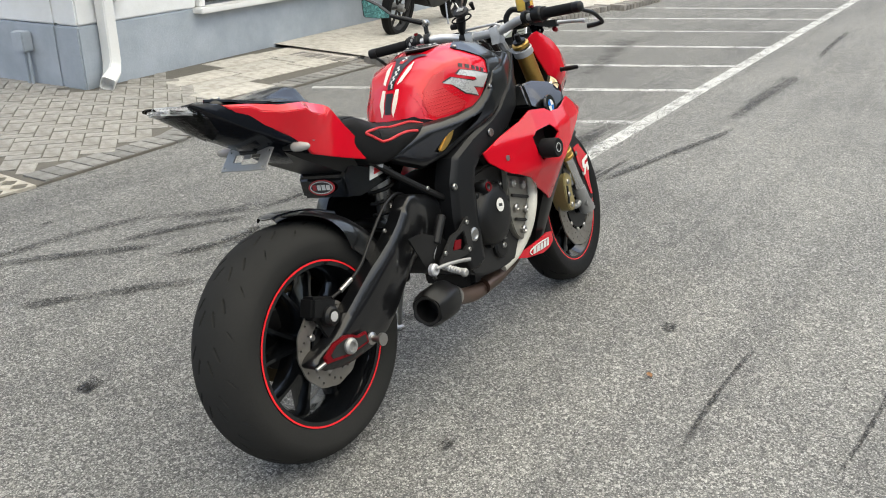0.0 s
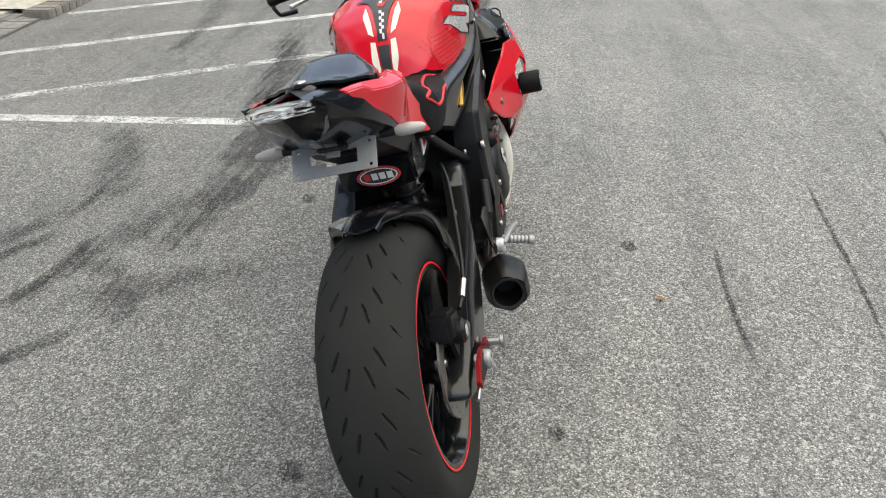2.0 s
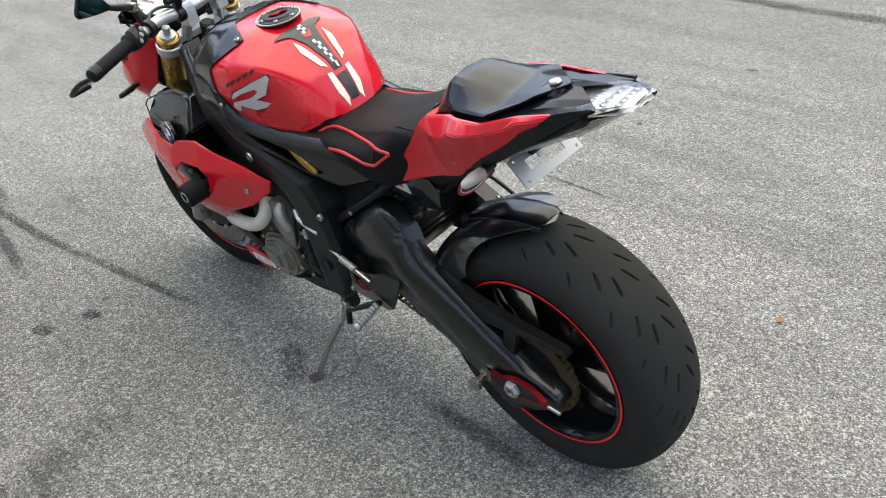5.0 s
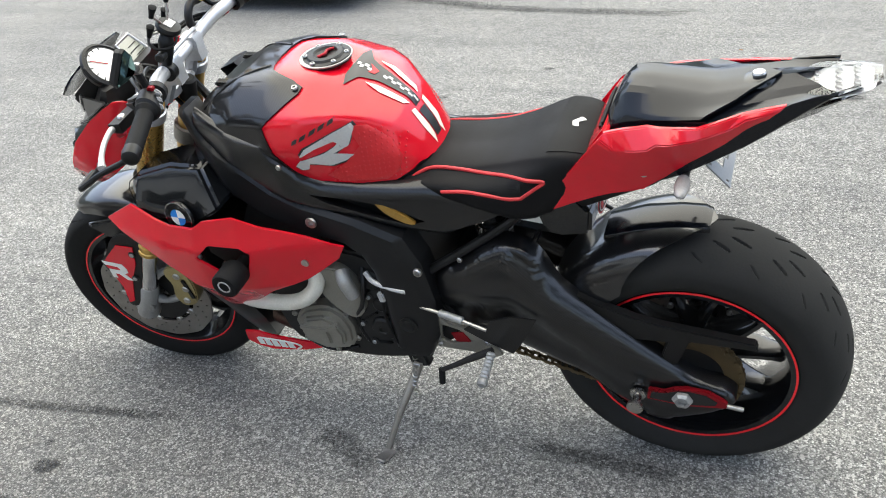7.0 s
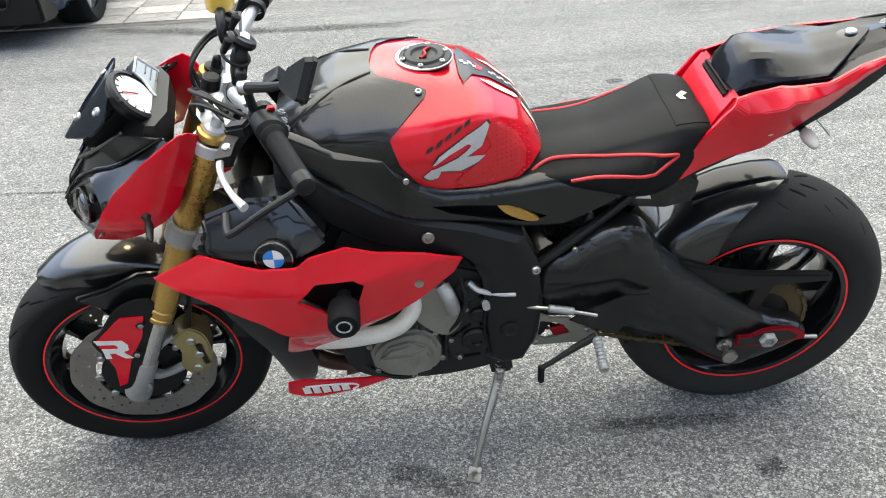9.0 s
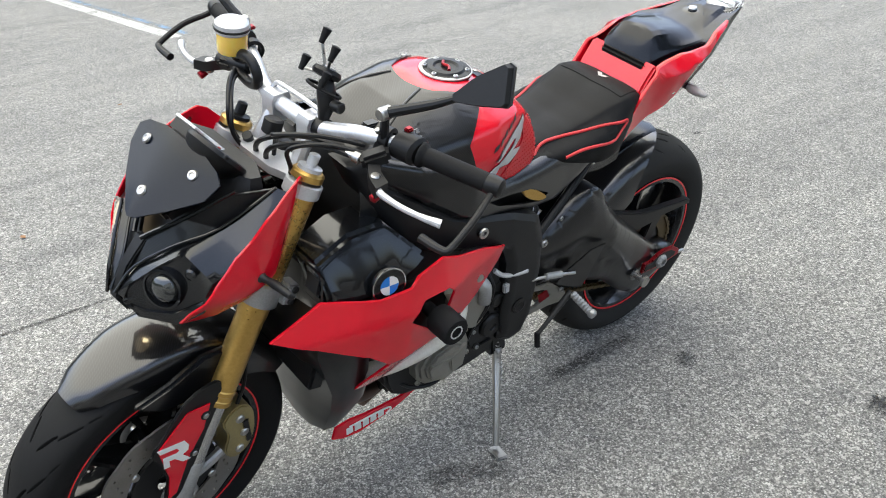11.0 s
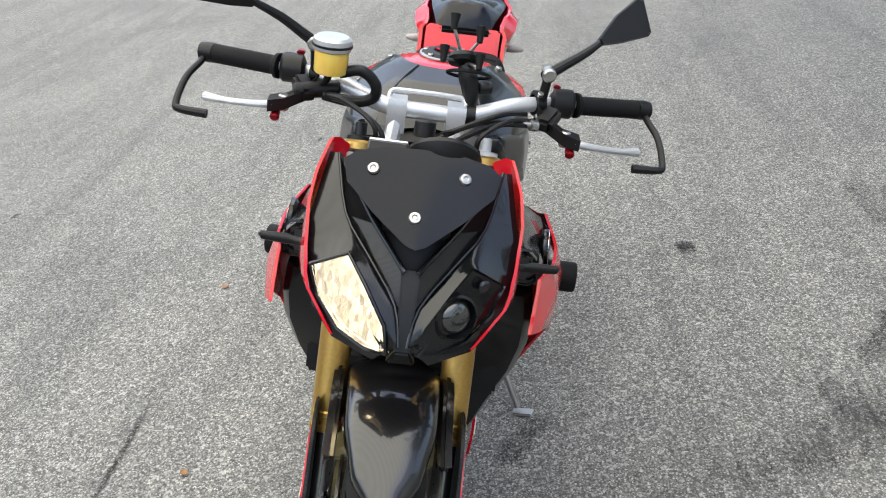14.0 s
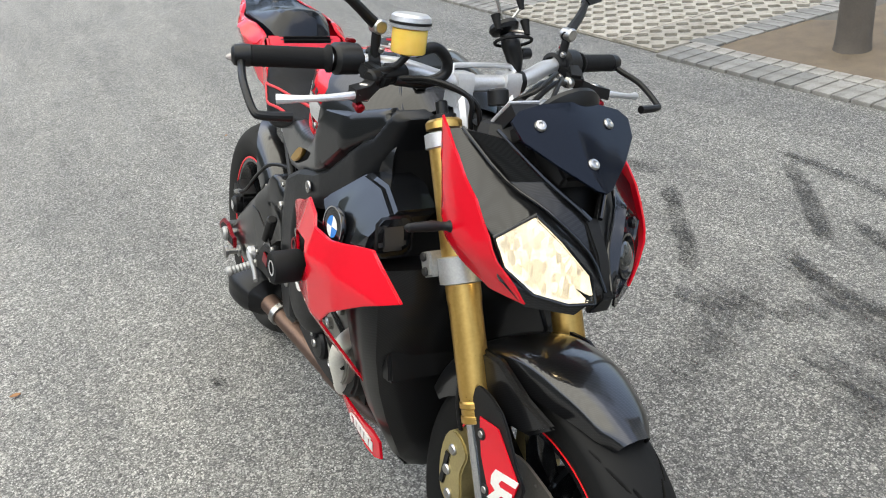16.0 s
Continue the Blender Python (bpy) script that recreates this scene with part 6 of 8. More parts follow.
for k in range(4):
    part("sticker_bar", plate([(-0.033 + 0.017 * k, -0.007), (-0.020 + 0.017 * k, -0.007), (-0.018 + 0.017 * k, 0.007), (-0.031 + 0.017 * k, 0.007)], 0.0040, 0.001, 1, bev=0), RED_PRINT if k == 3 else WHITE, bx, "", 35, face)
for s in (1, -1):
    part("side_sticker", plate([(0.41, 0.688), (0.335, 0.680), (0.350, 0.728), (0.40, 0.735)], 0.0868, 0.001, s, bev=0), WHITE, bx, "white triangular sticker")
    part("sticker_mark", plate([(0.395, 0.695), (0.355, 0.692), (0.365, 0.712), (0.392, 0.716)], 0.0876, 0.001, s, bev=0), RED_PRINT, bx)
part("exhaust_bracket", tube([(0.44, -0.16, 0.36), (0.43, -0.172, 0.42), (0.46, -0.172, 0.46)], 0.006, 8), STEEL, bike)

# -- fork and steering head, turned with the bars --
def steer(name, bm, mat, label="", angle=35, parent=None):
    return part(name, bm, mat, parent or bike, label, angle, TURNED if parent is None else None)


def fork_at(z, y=0.0, ahead=0.0):
    """A point on the fork legs' line at height z."""
    return Vector((1.476 - 0.449 * (z - 0.276) + ahead, y, z))


for s in (1, -1):
    y = s * 0.105
    ax = (fork_at(0.95, y) - fork_at(0.30, y)).normalized()
    L = lambda z0, z1: (fork_at(z1, y) - fork_at(z0, y)).length
    leg = steer("fork_tube", turned([(0.024, 0), (0.0285, 0.002), (0.0285, 0.012), (0.0265, 0.014), (0.0265, 0.024), (0.0285, 0.026), (0.0285, 0.034), (0.0265, 0.037), (0.0275, 0.05), (0.0275, 0.19), (0.0290, 0.20), (0.0290, L(0.485, 0.89)), (0.024, L(0.485, 0.895))], fork_at(0.485, y), ax, 40), GOLD, "gold anodised fork tube", 30)
    steer("fork_slider", rod(fork_at(0.345, y), fork_at(0.50, y), 0.0215, 32), CHROME, "polished fork slider", parent=leg)
    steer("fork_foot", turned([(0.014, 0), (0.030, 0.006), (0.030, 0.022), (0.025, 0.05), (0.0245, 0.11), (0.022, 0.116)], fork_at(0.255, y), ax, 28), ALU_CAST, "cast fork foot", parent=leg)
    steer("axle_clamp", turned([(0.008, 0.0), (0.017, 0.0), (0.019, 0.004), (0.019, 0.028), (0.014, 0.030), (0.010, 0.026), (0.004, 0.026)], (FRONT.x, s * 0.098, FRONT.z), (0, s, 0), 28), ALU_CAST, "axle end", parent=leg)
    steer("caliper_arm", tube([fork_at(0.305, y - s * 0.010, -0.015), (1.415, y - s * 0.014, 0.292), (1.355, y - s * 0.015, 0.315)], 0.010, 10, radii=[0.015, 0.010, 0.011]), ALU_CAST, parent=leg)
    steer("caliper_arm", tube([fork_at(0.385, y - s * 0.010, -0.012), (1.395, y - s * 0.014, 0.395), (1.335, y - s * 0.015, 0.425)], 0.009, 10, radii=[0.013, 0.009, 0.009]), ALU_CAST, parent=leg)
    cal = steer("front_caliper", plate(outline_of([(1.372, 0.415), (1.335, 0.440), (1.305, 0.415), (1.298, 0.36), (1.312, 0.31), (1.348, 0.295), (1.370, 0.325), (1.362, 0.37)], 3), 0.112, 0.058, s, bev=0.008), GOLD_DULL, "brass-coloured radial brake caliper")
    for x, z in ((1.335, 0.405), (1.325, 0.36), (1.337, 0.318)):
        steer("caliper_bolt", rod((x, s * 0.108, z), (x, s * 0.117, z), 0.010), STEEL, parent=cal)
    steer("caliper_window", box((1.318, s * 0.105, 0.36), (0.016, 0.020, 0.07), 0.003, (0, 8, 0)), BLACK, parent=cal)
    steer("brake_hose", tube([(1.335, s * 0.10, 0.43), (1.318, s * 0.105, 0.50), (1.300, s * 0.085, 0.58), (1.27, s * 0.06, 0.66), (1.255, s * 0.02, 0.72)], 0.004, 8), BLACK, "thin brake hose")
    # clamps
    low = steer("lower_clamp", turned([(0.029, 0), (0.037, 0.002), (0.037, 0.044), (0.029, 0.046)], fork_at(0.690, y), ax, 36, closed=True), ALU_CAST, "grey lower fork clamp")
    ear = box(fork_at(0.712, y + s * 0.030, -0.032), (0.030, 0.036, 0.042), 0.004, (0, -24.6, 0))
    steer("clamp_ear", ear, ALU_CAST, parent=low)
    for dz in (-0.011, 0.011):
        steer("clamp_bolt", rod(fork_at(0.712 + dz, y + s * 0.046, -0.034), fork_at(0.712 + dz, y + s * 0.052, -0.034), 0.0075), DARK, parent=low)
    up = steer("fork_cap_ring", turned([(0.020, 0), (0.030, 0.001), (0.030, 0.012), (0.026, 0.016), (0.020, 0.017)], fork_at(0.918, y), ax, 36), GOLD, "gold fork cap")
    steer("fork_cap", turned([(0.012, 0), (0.022, 0.002), (0.022, 0.010), (0.010, 0.012), (0.010, 0.032), (0.007, 0.034)], fork_at(0.930, y), ax, 24), ALU if s > 0 else BLACK, parent=up)
    steer("upper_clamp_ring", turned([(0.029, 0), (0.034, 0.002), (0.034, 0.024), (0.030, 0.026)], fork_at(0.890, y), ax, 36, closed=True), ALU, "bright upper fork clamp")
    # red cheek of the lamp mask
    cheek = [(1.240, 0.956), (1.225, 0.952), (1.208, 0.935), (1.236, 0.873), (1.271, 0.802), (1.306, 0.778), (1.388, 0.726), (1.448, 0.722), (1.440, 0.752), (1.406, 0.817), (1.372, 0.863), (1.312, 0.915), (1.267, 0.943)]

    def cheek_out(x, z):
        y = float(np.interp(x, [1.20, 1.25, 1.30, 1.345, 1.39, 1.42, 1.45], [0.138, 0.155, 0.169, 0.174, 0.168, 0.160, 0.150]))
        behind = max(0.0, 1.243 + (0.95 - z) * 0.40 - x)
        return y - 0.45 * behind - 0.62 * max(0.0, 0.79 - z) - 0.10 * max(0.0, z - (0.905 - 0.95 * (x - 1.26)))

    steer("lamp_cheek", plate(cheek, 0, 0.005, s, bev=0.001, dense=2, bend=cheek_out), RED, "red cheek panel beside the headlamp", 24)
    sg = steer("front_signal", loft([[Vector((1.330 - 0.003 * k, s * (0.168 + d), 0.808)) + Vector((math.cos(a) * rx, 0, math.sin(a) * rz)) for a in [2 * math.pi * j / 12 for j in range(12)]] for k, (d, rx, rz) in enumerate(((0.0, 0.012, 0.012), (0.008, 0.007, 0.007), (0.018, 0.006, 0.007), (0.03, 0.008, 0.009), (0.07, 0.006, 0.007), (0.075, 0.002, 0.002)))]), BLACK, "slim black front turn signal", 40)
    # fork guard with red shield
    gd = steer("fork_guard", plate(outline_of([(1.505, 0.482), (1.455, 0.545), (1.390, 0.560), (1.382, 0.515), (1.415, 0.44), (1.450, 0.36), (1.485, 0.300), (1.515, 0.305), (1.505, 0.38), (1.530, 0.45)], 3), 0.124, 0.006, s, bev=0.002), BLACK, "black fork guard")
    shield = [(1.520, 0.460), (1.456, 0.520), (1.408, 0.515), (1.425, 0.455), (1.462, 0.395), (1.490, 0.318), (1.508, 0.312), (1.502, 0.37)]
    steer("guard_shield", plate(shield, 0.1275, 0.003, s, bev=0.0006), RED, "red shield on the fork guard", parent=gd)
    steer("shield_emblem", plate([(1.512 - 0.062 * u + 0.012 * v, 0.408 - 0.012 * u + 0.058 * v) for u, v in MARK], 0.1290, 0.001, s, bev=0), WHITE, "white slanted emblem", parent=gd)
    for x, z in ((1.420, 0.490), (1.448, 0.405)):
        steer("shield_hole", rod((x, s * 0.126, z), (x, s * 0.1295, z), 0.010), BLACK, parent=gd)
        steer("guard_bolt", rod((x, s * 0.128, z), (x, s * 0.1315, z), 0.006), STEEL, parent=gd)

steer("front_axle", rod((FRONT.x, -0.115, FRONT.z), (FRONT.x, 0.115, FRONT.z), 0.012), STEEL)


def fender_mesh():
    rows = []
    for k in range(31):
        t = k / 30
        a = radians(60 + 90 * t)
        half = 0.055 + 0.018 * math.sin(math.pi * min(1, t * 1.2)) ** 0.7 if t < 0.83 else 0.066
        half = float(np.interp(t, [0, 0.06, 0.25, 0.6, 1], [0.030, 0.050, 0.070, 0.080, 0.072]))
        r = 0.318 + 0.018 * math.sin(math.pi * t)
        drop = float(np.interp(t, [0, 0.2, 0.5, 0.7, 0.85, 1], [0.004, 0.03, 0.055, 0.085, 0.05, 0.02]))
        row = []
        for j in range(17):
            v = -1 + 2 * j / 16
            w = abs(v)
            y = half * math.copysign(math.sin(min(1, w / 0.8) * math.pi / 2), v)
            q = r - 0.022 * min(1, w / 0.8) ** 2.2 - drop * max(0, (w - 0.8) / 0.2)
            row.append((FRONT.x + q * math.cos(a), y, FRONT.z + q * math.sin(a)))
        rows.append(row)
    return shell(rows, 0.003)


fender = steer("front_fender", fender_mesh(), CARBON_WET, "glossy black front fender with carbon flanks", 40)
for s in (1, -1):
    steer("fender_flank", plate([(1.54, 0.560), (1.47, 0.575), (1.40, 0.605), (1.345, 0.600), (1.36, 0.545), (1.385, 0.500), (1.43, 0.510), (1.49, 0.520)], 0.100, 0.018, s, bev=0.006), CARBON, "carbon fender flank", parent=fender)

# upper bridge, bars
top = fork_at(0.904, 0)
bm = loft([[(top.x + dx - 0.006, y, top.z + 0.006 + dz) for dx, dz in ((-w, -0.008), (-w, 0.008), (w, 0.008), (w, -0.008))] for y, w in ((-0.105, 0.022), (-0.07, 0.020), (-0.04, 0.030), (0.04, 0.030), (0.07, 0.020), (0.105, 0.022))])
steer("upper_bridge", bevelled(bm, 0.003), ALU, "bright upper fork bridge")
stem = steer("steering_stem", rod((1.165, 0, 0.87), (1.148, 0, 0.925), 0.020), DARK)
bar_pts = [(1.030, 0.385, 1.004), (1.058, 0.30, 1.008), (1.082, 0.215, 1.008), (1.110, 0.150, 1.004), (1.130, 0.100, 0.992), (1.137, 0.060, 0.984), (1.138, 0, 0.983)]
bar = steer("handlebar", tube(bar_pts + [(x, -y, z) for x, y, z in reversed(bar_pts[:-1])], 0.0145, 16, radii=[0.010, 0.010, 0.0115, 0.0145, 0.0145, 0.0145, 0.0145, 0.0145, 0.0145, 0.0145, 0.0115, 0.010, 0.010]), ALU, "bare aluminium tapered handlebar", 50)
for s in (1, -1):
    steer("bar_riser", loft([[(1.137 + dx * w, s * (0.050 + dy * 0.016), z) for dx, dy in ((-1, -1), (1, -1), (1, 1), (-1, 1))] for z, w in ((0.945, 0.020), (0.965, 0.018), (0.990, 0.021), (1.002, 0.016))]), ALU, "alloy bar riser", parent=bar)
    steer("riser_leg", tube([(1.134, s * 0.050, 0.975), (1.156, s * 0.053, 0.940), (1.176, s * 0.058, 0.905)], 0.014, 8), ALU, parent=bar)
steer("riser_bridge", tube([(1.140, 0.066, 0.992), (1.128, 0.062, 1.008), (1.126, 0.040, 1.011), (1.126, -0.040, 1.011), (1.128, -0.062, 1.008), (1.140, -0.066, 0.992)], 0.0045, 10), ALU, "thin alloy bar clamp bridge", parent=bar)
for s in (1, -1):
    d = Vector((-0.30, 1.0, -0.03)).normalized()
    d.y *= s
    g0 = Vector((1.073, s * 0.258, 1.008))
    grip = steer("grip", turned([(0.012, 0), (0.022, 0.001), (0.022, 0.007), (0.0165, 0.011)] + [(0.0165 + 0.0003 * (k % 2), 0.015 + 0.006 * k) for k in range(18)] + [(0.0165, 0.124), (0.012, 0.126)], g0, d, 24), GRIP, "black rubber grip", 60)
    end = g0 + d * 0.128
    steer("bar_end", turned([(0.012, 0), (0.017, 0.001), (0.018, 0.012), (0.016, 0.026), (0.010, 0.030)], end - d * 0.004, d, 20), BLACK, "black bar end", parent=grip)
    gp = [end + d * 0.012, end + d * 0.012 + Vector((0.020, s * 0.006, -0.012)), Vector((1.100, s * 0.412, 0.975)), Vector((1.150, s * 0.416, 0.946)), Vector((1.160, s * 0.405, 0.940)), Vector((1.162, s * 0.362, 0.938))]
    steer("lever_guard", tube(gp, 0.006, 10, 6, radii=[0.007, 0.006, 0.006, 0.006, 0.007, 0.008]), BLACK, "black lever guard", parent=grip)
    lv = [(1.150, s * 0.235, 0.972), (1.165, s * 0.262, 0.970), (1.162, s * 0.300, 0.966), (1.148, s * 0.340, 0.961), (1.130, s * 0.372, 0.957)]
    lev = steer("lever", tube(lv, 0.006, 10, 6, radii=[0.008, 0.0065, 0.0055, 0.0055, 0.008]), ALU, "bare alloy lever")
    steer("lever_perch", loft([[(x + dx, s * y + dy * 0, z + dz) for dx, dy, dz in ((-0.012, 0, -0.010), (0.014, 0, -0.010), (0.014, 0, 0.010), (-0.012, 0, 0.012))] for x, y, z in ((1.100, 0.190, 1.000), (1.128, 0.205, 0.985), (1.150, 0.235, 0.973), (1.158, 0.262, 0.969))]), BLACK, "black lever perch", parent=lev)
    steer("adjuster_knob", rod((1.152, s * 0.250, 0.955), (1.168, s * 0.250, 0.948), 0.008), RED_ANO, "red lever adjuster", parent=lev)
    sw = steer("switch_block", loft([[Vector((1.079, s * 0.232, 1.008)) + d * q + Vector((r * math.cos(a), 0, r * 0.95 * math.sin(a) + dz)) for a in [2 * math.pi * k / 20 for k in range(20)]] for q, r, dz in ((-0.020, 0.018, 0), (-0.014, 0.026, 0.002), (0.008, 0.027, 0.002), (0.020, 0.027, 0.001), (0.026, 0.021, 0))]), BLACK, "black switch block")
    if s > 0:
        steer("kill_button", box((1.070, 0.222, 1.036), (0.014, 0.012, 0.008), 0.002), RED_ANO, "red switch", parent=sw)
        for k in range(3):
            steer("switch_button", box((1.055 - 0.003 * k, 0.226 + 0.008 * k, 1.030 - 0.011 * k), (0.014, 0.008, 0.009), 0.003, (0, -30 - 20 * k, 0)), SIGNAL_GREY, parent=sw)
    else:
        steer("start_button", box((1.068, -0.224, 1.037), (0.016, 0.014, 0.007), 0.002), RED_ANO, parent=sw)
    # mirror
    p0 = Vector((1.098, s * 0.195, 1.006))
    p1 = Vector((1.105, s * 0.198, 1.066))
    arm = steer("mirror_arm", tube([p0, p0.lerp(p1, 0.5), p1], 0.008, 10, 2), BLACK, "black mirror stalk")
    p2 = Vector((1.062, s * 0.262, 1.100)) if s > 0 else Vector((1.120, s * 0.255, 1.105))
    p3 = Vector((1.038, s * 0.290, 1.118)) if s > 0 else Vector((1.135, s * 0.300, 1.128))
    steer("mirror_arm", tube([p1 + (p1 - p2).normalized() * 0.01, p1.lerp(p2, 0.4), p2, p3], 0.008, 10, 2, radii=[0.010, 0.009, 0.008, 0.006]), BLACK, "black mirror arm")
    steer("mirror_joint", rod(p1 - Vector((0.012, 0, 0)), p1 + Vector((0.014, 0, 0)), 0.012), STEEL, parent=arm)
    tip = Vector((0.998, s * 0.374, 1.172)) if s > 0 else Vector((1.165, s * 0.395, 1.165))
    dirn = (tip - p3).normalized()
    lean_ = Vector((-0.45, 0, 0.9)) if s > 0 else Vector((0.25, 0, 1))
    up_ = lean_ - dirn * dirn.dot(lean_)
    up_.normalize()
    nrm = dirn.cross(up_) * s
    ring = lambda off, k: [p3 + dirn * (a * k) + up_ * (b * k) + nrm * off for a, b in ((-0.005, 0.006), (0.045, 0.026), (0.098, 0.034), (0.104, 0.026), (0.088, -0.030), (0.080, -0.034), (0.030, -0.020), (-0.005, -0.006))]
    if nrm.x < 0:
        nrm = -nrm
    head = steer("mirror_head", loft([ring(0.0, 1.0), ring(-0.006, 1.0), ring(0.010, 0.92)]), BLACK, "black arrow-shaped mirror", 30)
    cen = p3 + dirn * 0.055
    glass = bmesh.new()
    loft([[q + (cen - q) * 0.07 for q in ring(-0.0072, 1.0)], [q + (cen - q) * 0.07 for q in ring(-0.0066, 1.0)]], bm=glass)
    steer("mirror_glass", glass, MIRROR, "mirror glass with the sky's cyan in its colour", 30, parent=head)

for s in (1, -1):
    cl = steer("perch_clamp", turned([(0.0150, 0), (0.022, 0.002), (0.022, 0.018), (0.015, 0.020)], (1.090, s * 0.182, 1.008), (-0.28, s, 0), 24, closed=True), BLACK, "black perch clamp on the bar")
    steer("clamp_screw", rod((1.108, s * 0.190, 1.026), (1.112, s * 0.190, 1.034), 0.005), STEEL, parent=cl)
    steer("clamp_screw", rod((1.108, s * 0.190, 0.992), (1.116, s * 0.190, 0.988), 0.005), STEEL, parent=cl)
    steer("lever_pivot", rod((1.152, s * 0.238, 0.986), (1.152, s * 0.238, 0.958), 0.009), STEEL, parent=cl)
    steer("perch_body", box((1.128, s * 0.208, 0.994), (0.050, 0.030, 0.026), 0.006, (0, 20, -s * 30)), BLACK, parent=cl)
steer("brake_master", rod((1.120, -0.150, 0.998), (1.140, -0.225, 0.990), 0.014), BLACK, "black brake master cylinder")
steer("banjo_bolt", rod((1.118, -0.140, 0.998), (1.116, -0.132, 0.998), 0.009), STEEL)
steer("cable_adjuster", turned([(0.006, 0), (0.010, 0.002), (0.010, 0.014), (0.006, 0.016), (0.005, 0.03), (0.003, 0.031)], (1.142, 0.190, 0.985), (0.35, -1, 0.1), 14), STEEL, "knurled cable adjuster")
for y0 in (0.15, 0.12):
    steer("cable", tube([(1.150, y0 + 0.02, 0.986), (1.178, y0 - 0.03, 0.990), (1.205, y0 - 0.09, 0.968), (1.21, y0 - 0.13, 0.93), (1.18, y0 - 0.14, 0.86)], 0.0048, 8), BLACK, "black control cable")

# brake fluid pot
rv = steer("fluid_pot", turned([(0.018, 0), (0.026, 0.003), (0.028, 0.006), (0.028, 0.040), (0.024, 0.042)], (1.150, -0.165, 1.030), (0, 0, 1), 36), FLUID, "yellow brake fluid reservoir")
steer("pot_lid", turned([(0.020, 0), (0.031, 0.001), (0.032, 0.004), (0.031, 0.010), (0.032, 0.011), (0.031, 0.018), (0.026, 0.022), (0.004, 0.023)], (1.150, -0.165, 1.071), (0, 0, 1), 40), ALU, "bright alloy lid", parent=rv)
steer("pot_seal", turned([(0.0300, 0), (0.0335, 0.001), (0.0335, 0.004), (0.030, 0.005)], (1.150, -0.165, 1.077), (0, 0, 1), 40, closed=True), BLACK, parent=rv)
steer("pot_stalk", tube([(1.150, -0.165, 1.03), (1.135, -0.175, 1.01), (1.118, -0.185, 1.005)], 0.006, 8), BLACK, parent=rv)
steer("pot_hose", tube([(1.150, -0.150, 1.034), (1.150, -0.115, 1.042), (1.150, -0.090, 1.022), (1.148, -0.092, 0.998), (1.142, -0.125, 0.985), (1.135, -0.175, 0.988)], 0.0095, 12), BLACK, "thick black reservoir hose", parent=rv)
for k, (y0, z0, x1, y1, z1) in enumerate(((-0.19, 0.985, 1.215, -0.075, 0.935), (-0.18, 0.980, 1.22, -0.06, 0.93), (0.19, 0.985, 1.205, 0.085, 0.93), (0.17, 0.995, 1.19, 0.02, 0.955))):
    steer("cable", tube([(1.118, y0, z0), (1.175, y0 * 0.72, z0 + 0.012), (1.215, (y0 * 0.5 + y1) / 2, z0 - 0.008), (x1, y1, z1), (1.19, y1 * 0.6, 0.88)], 0.0042, 8), BLACK, "black control cable")
steer("wire_bundle", tube([(1.20, -0.05, 0.93), (1.17, -0.06, 0.86), (1.13, -0.04, 0.82)], 0.010, 8), BLACK)
steer("ignition_lock", turned([(0.016, 0), (0.018, 0.002), (0.018, 0.025), (0.014, 0.028), (0.006, 0.028)], (1.185, 0, 0.955), (-0.3, 0, 1), 24), BLACK)

# phone cradle on the bar
ph = steer("phone_cradle", tube([(1.128, 0.072, 1.0), (1.122, 0.070, 1.022), (1.116, 0.062, 1.046), (1.110, 0.054, 1.064)], 0.013, 12, radii=[0.010, 0.015, 0.017, 0.012]), BLACK, "black phone cradle without a phone")
steer("cradle_clamp", turned([(0.016, 0), (0.020, 0.002), (0.020, 0.02), (0.016, 0.022)], (1.131, 0.062, 0.984), (0, 1, 0), 20), BLACK, parent=ph)
steer("cradle_knob", rod((1.118, 0.082, 1.03), (1.116, 0.106, 1.032), 0.010), BLACK, parent=ph)
steer("cradle_hub", turned([(0.012, -0.006), (0.024, -0.004), (0.027, 0.003), (0.024, 0.010), (0.008, 0.013)], (1.108, 0.050, 1.070), (-0.55, -0.1, 0.8), 28), BLACK, parent=ph)
steer("cradle_plate", box((1.1005, 0.0490, 1.0815), (0.018, 0.024, 0.002), 0.0005, (0, -34, 0)), SILVER_PRINT, parent=ph)
for k, (dx, dy, dz) in enumerate(((0.010, 0.022, 0.040), (-0.006, -0.022, 0.052), (0.030, 0.026, 0.0), (0.026, -0.034, 0.006))):
    a = Vector((1.108, 0.050, 1.070))
    e = a + Vector((dx, dy, dz))
    steer("cradle_arm", tube([a, a.lerp(e, 0.5), e], 0.0028, 8, 2), STEEL, parent=ph)
    tipdir = Vector((-0.5, 0, 0.85)).normalized()
    steer("cradle_claw", turned([(0.005, -0.004), (0.0055, 0.004), (0.0075, 0.016), (0.0085, 0.022), (0.004, 0.024)], e, tipdir, 14), GRIP, parent=ph)
steer("cradle_tether", tube([(1.122 + 0.022 * math.cos(a), 0.062 + 0.036 * math.sin(a), 1.052 + 0.012 * math.cos(a)) for a in [2 * math.pi * k / 16 for k in range(17)]], 0.003, 6, 2), GRIP, parent=ph)

# -- headlamp mask, screen, dash --
def mirror_pts(half):
    return [(x, y, z) for x, y, z in half] + [(x, -y, z) for x, y, z in reversed(half)]


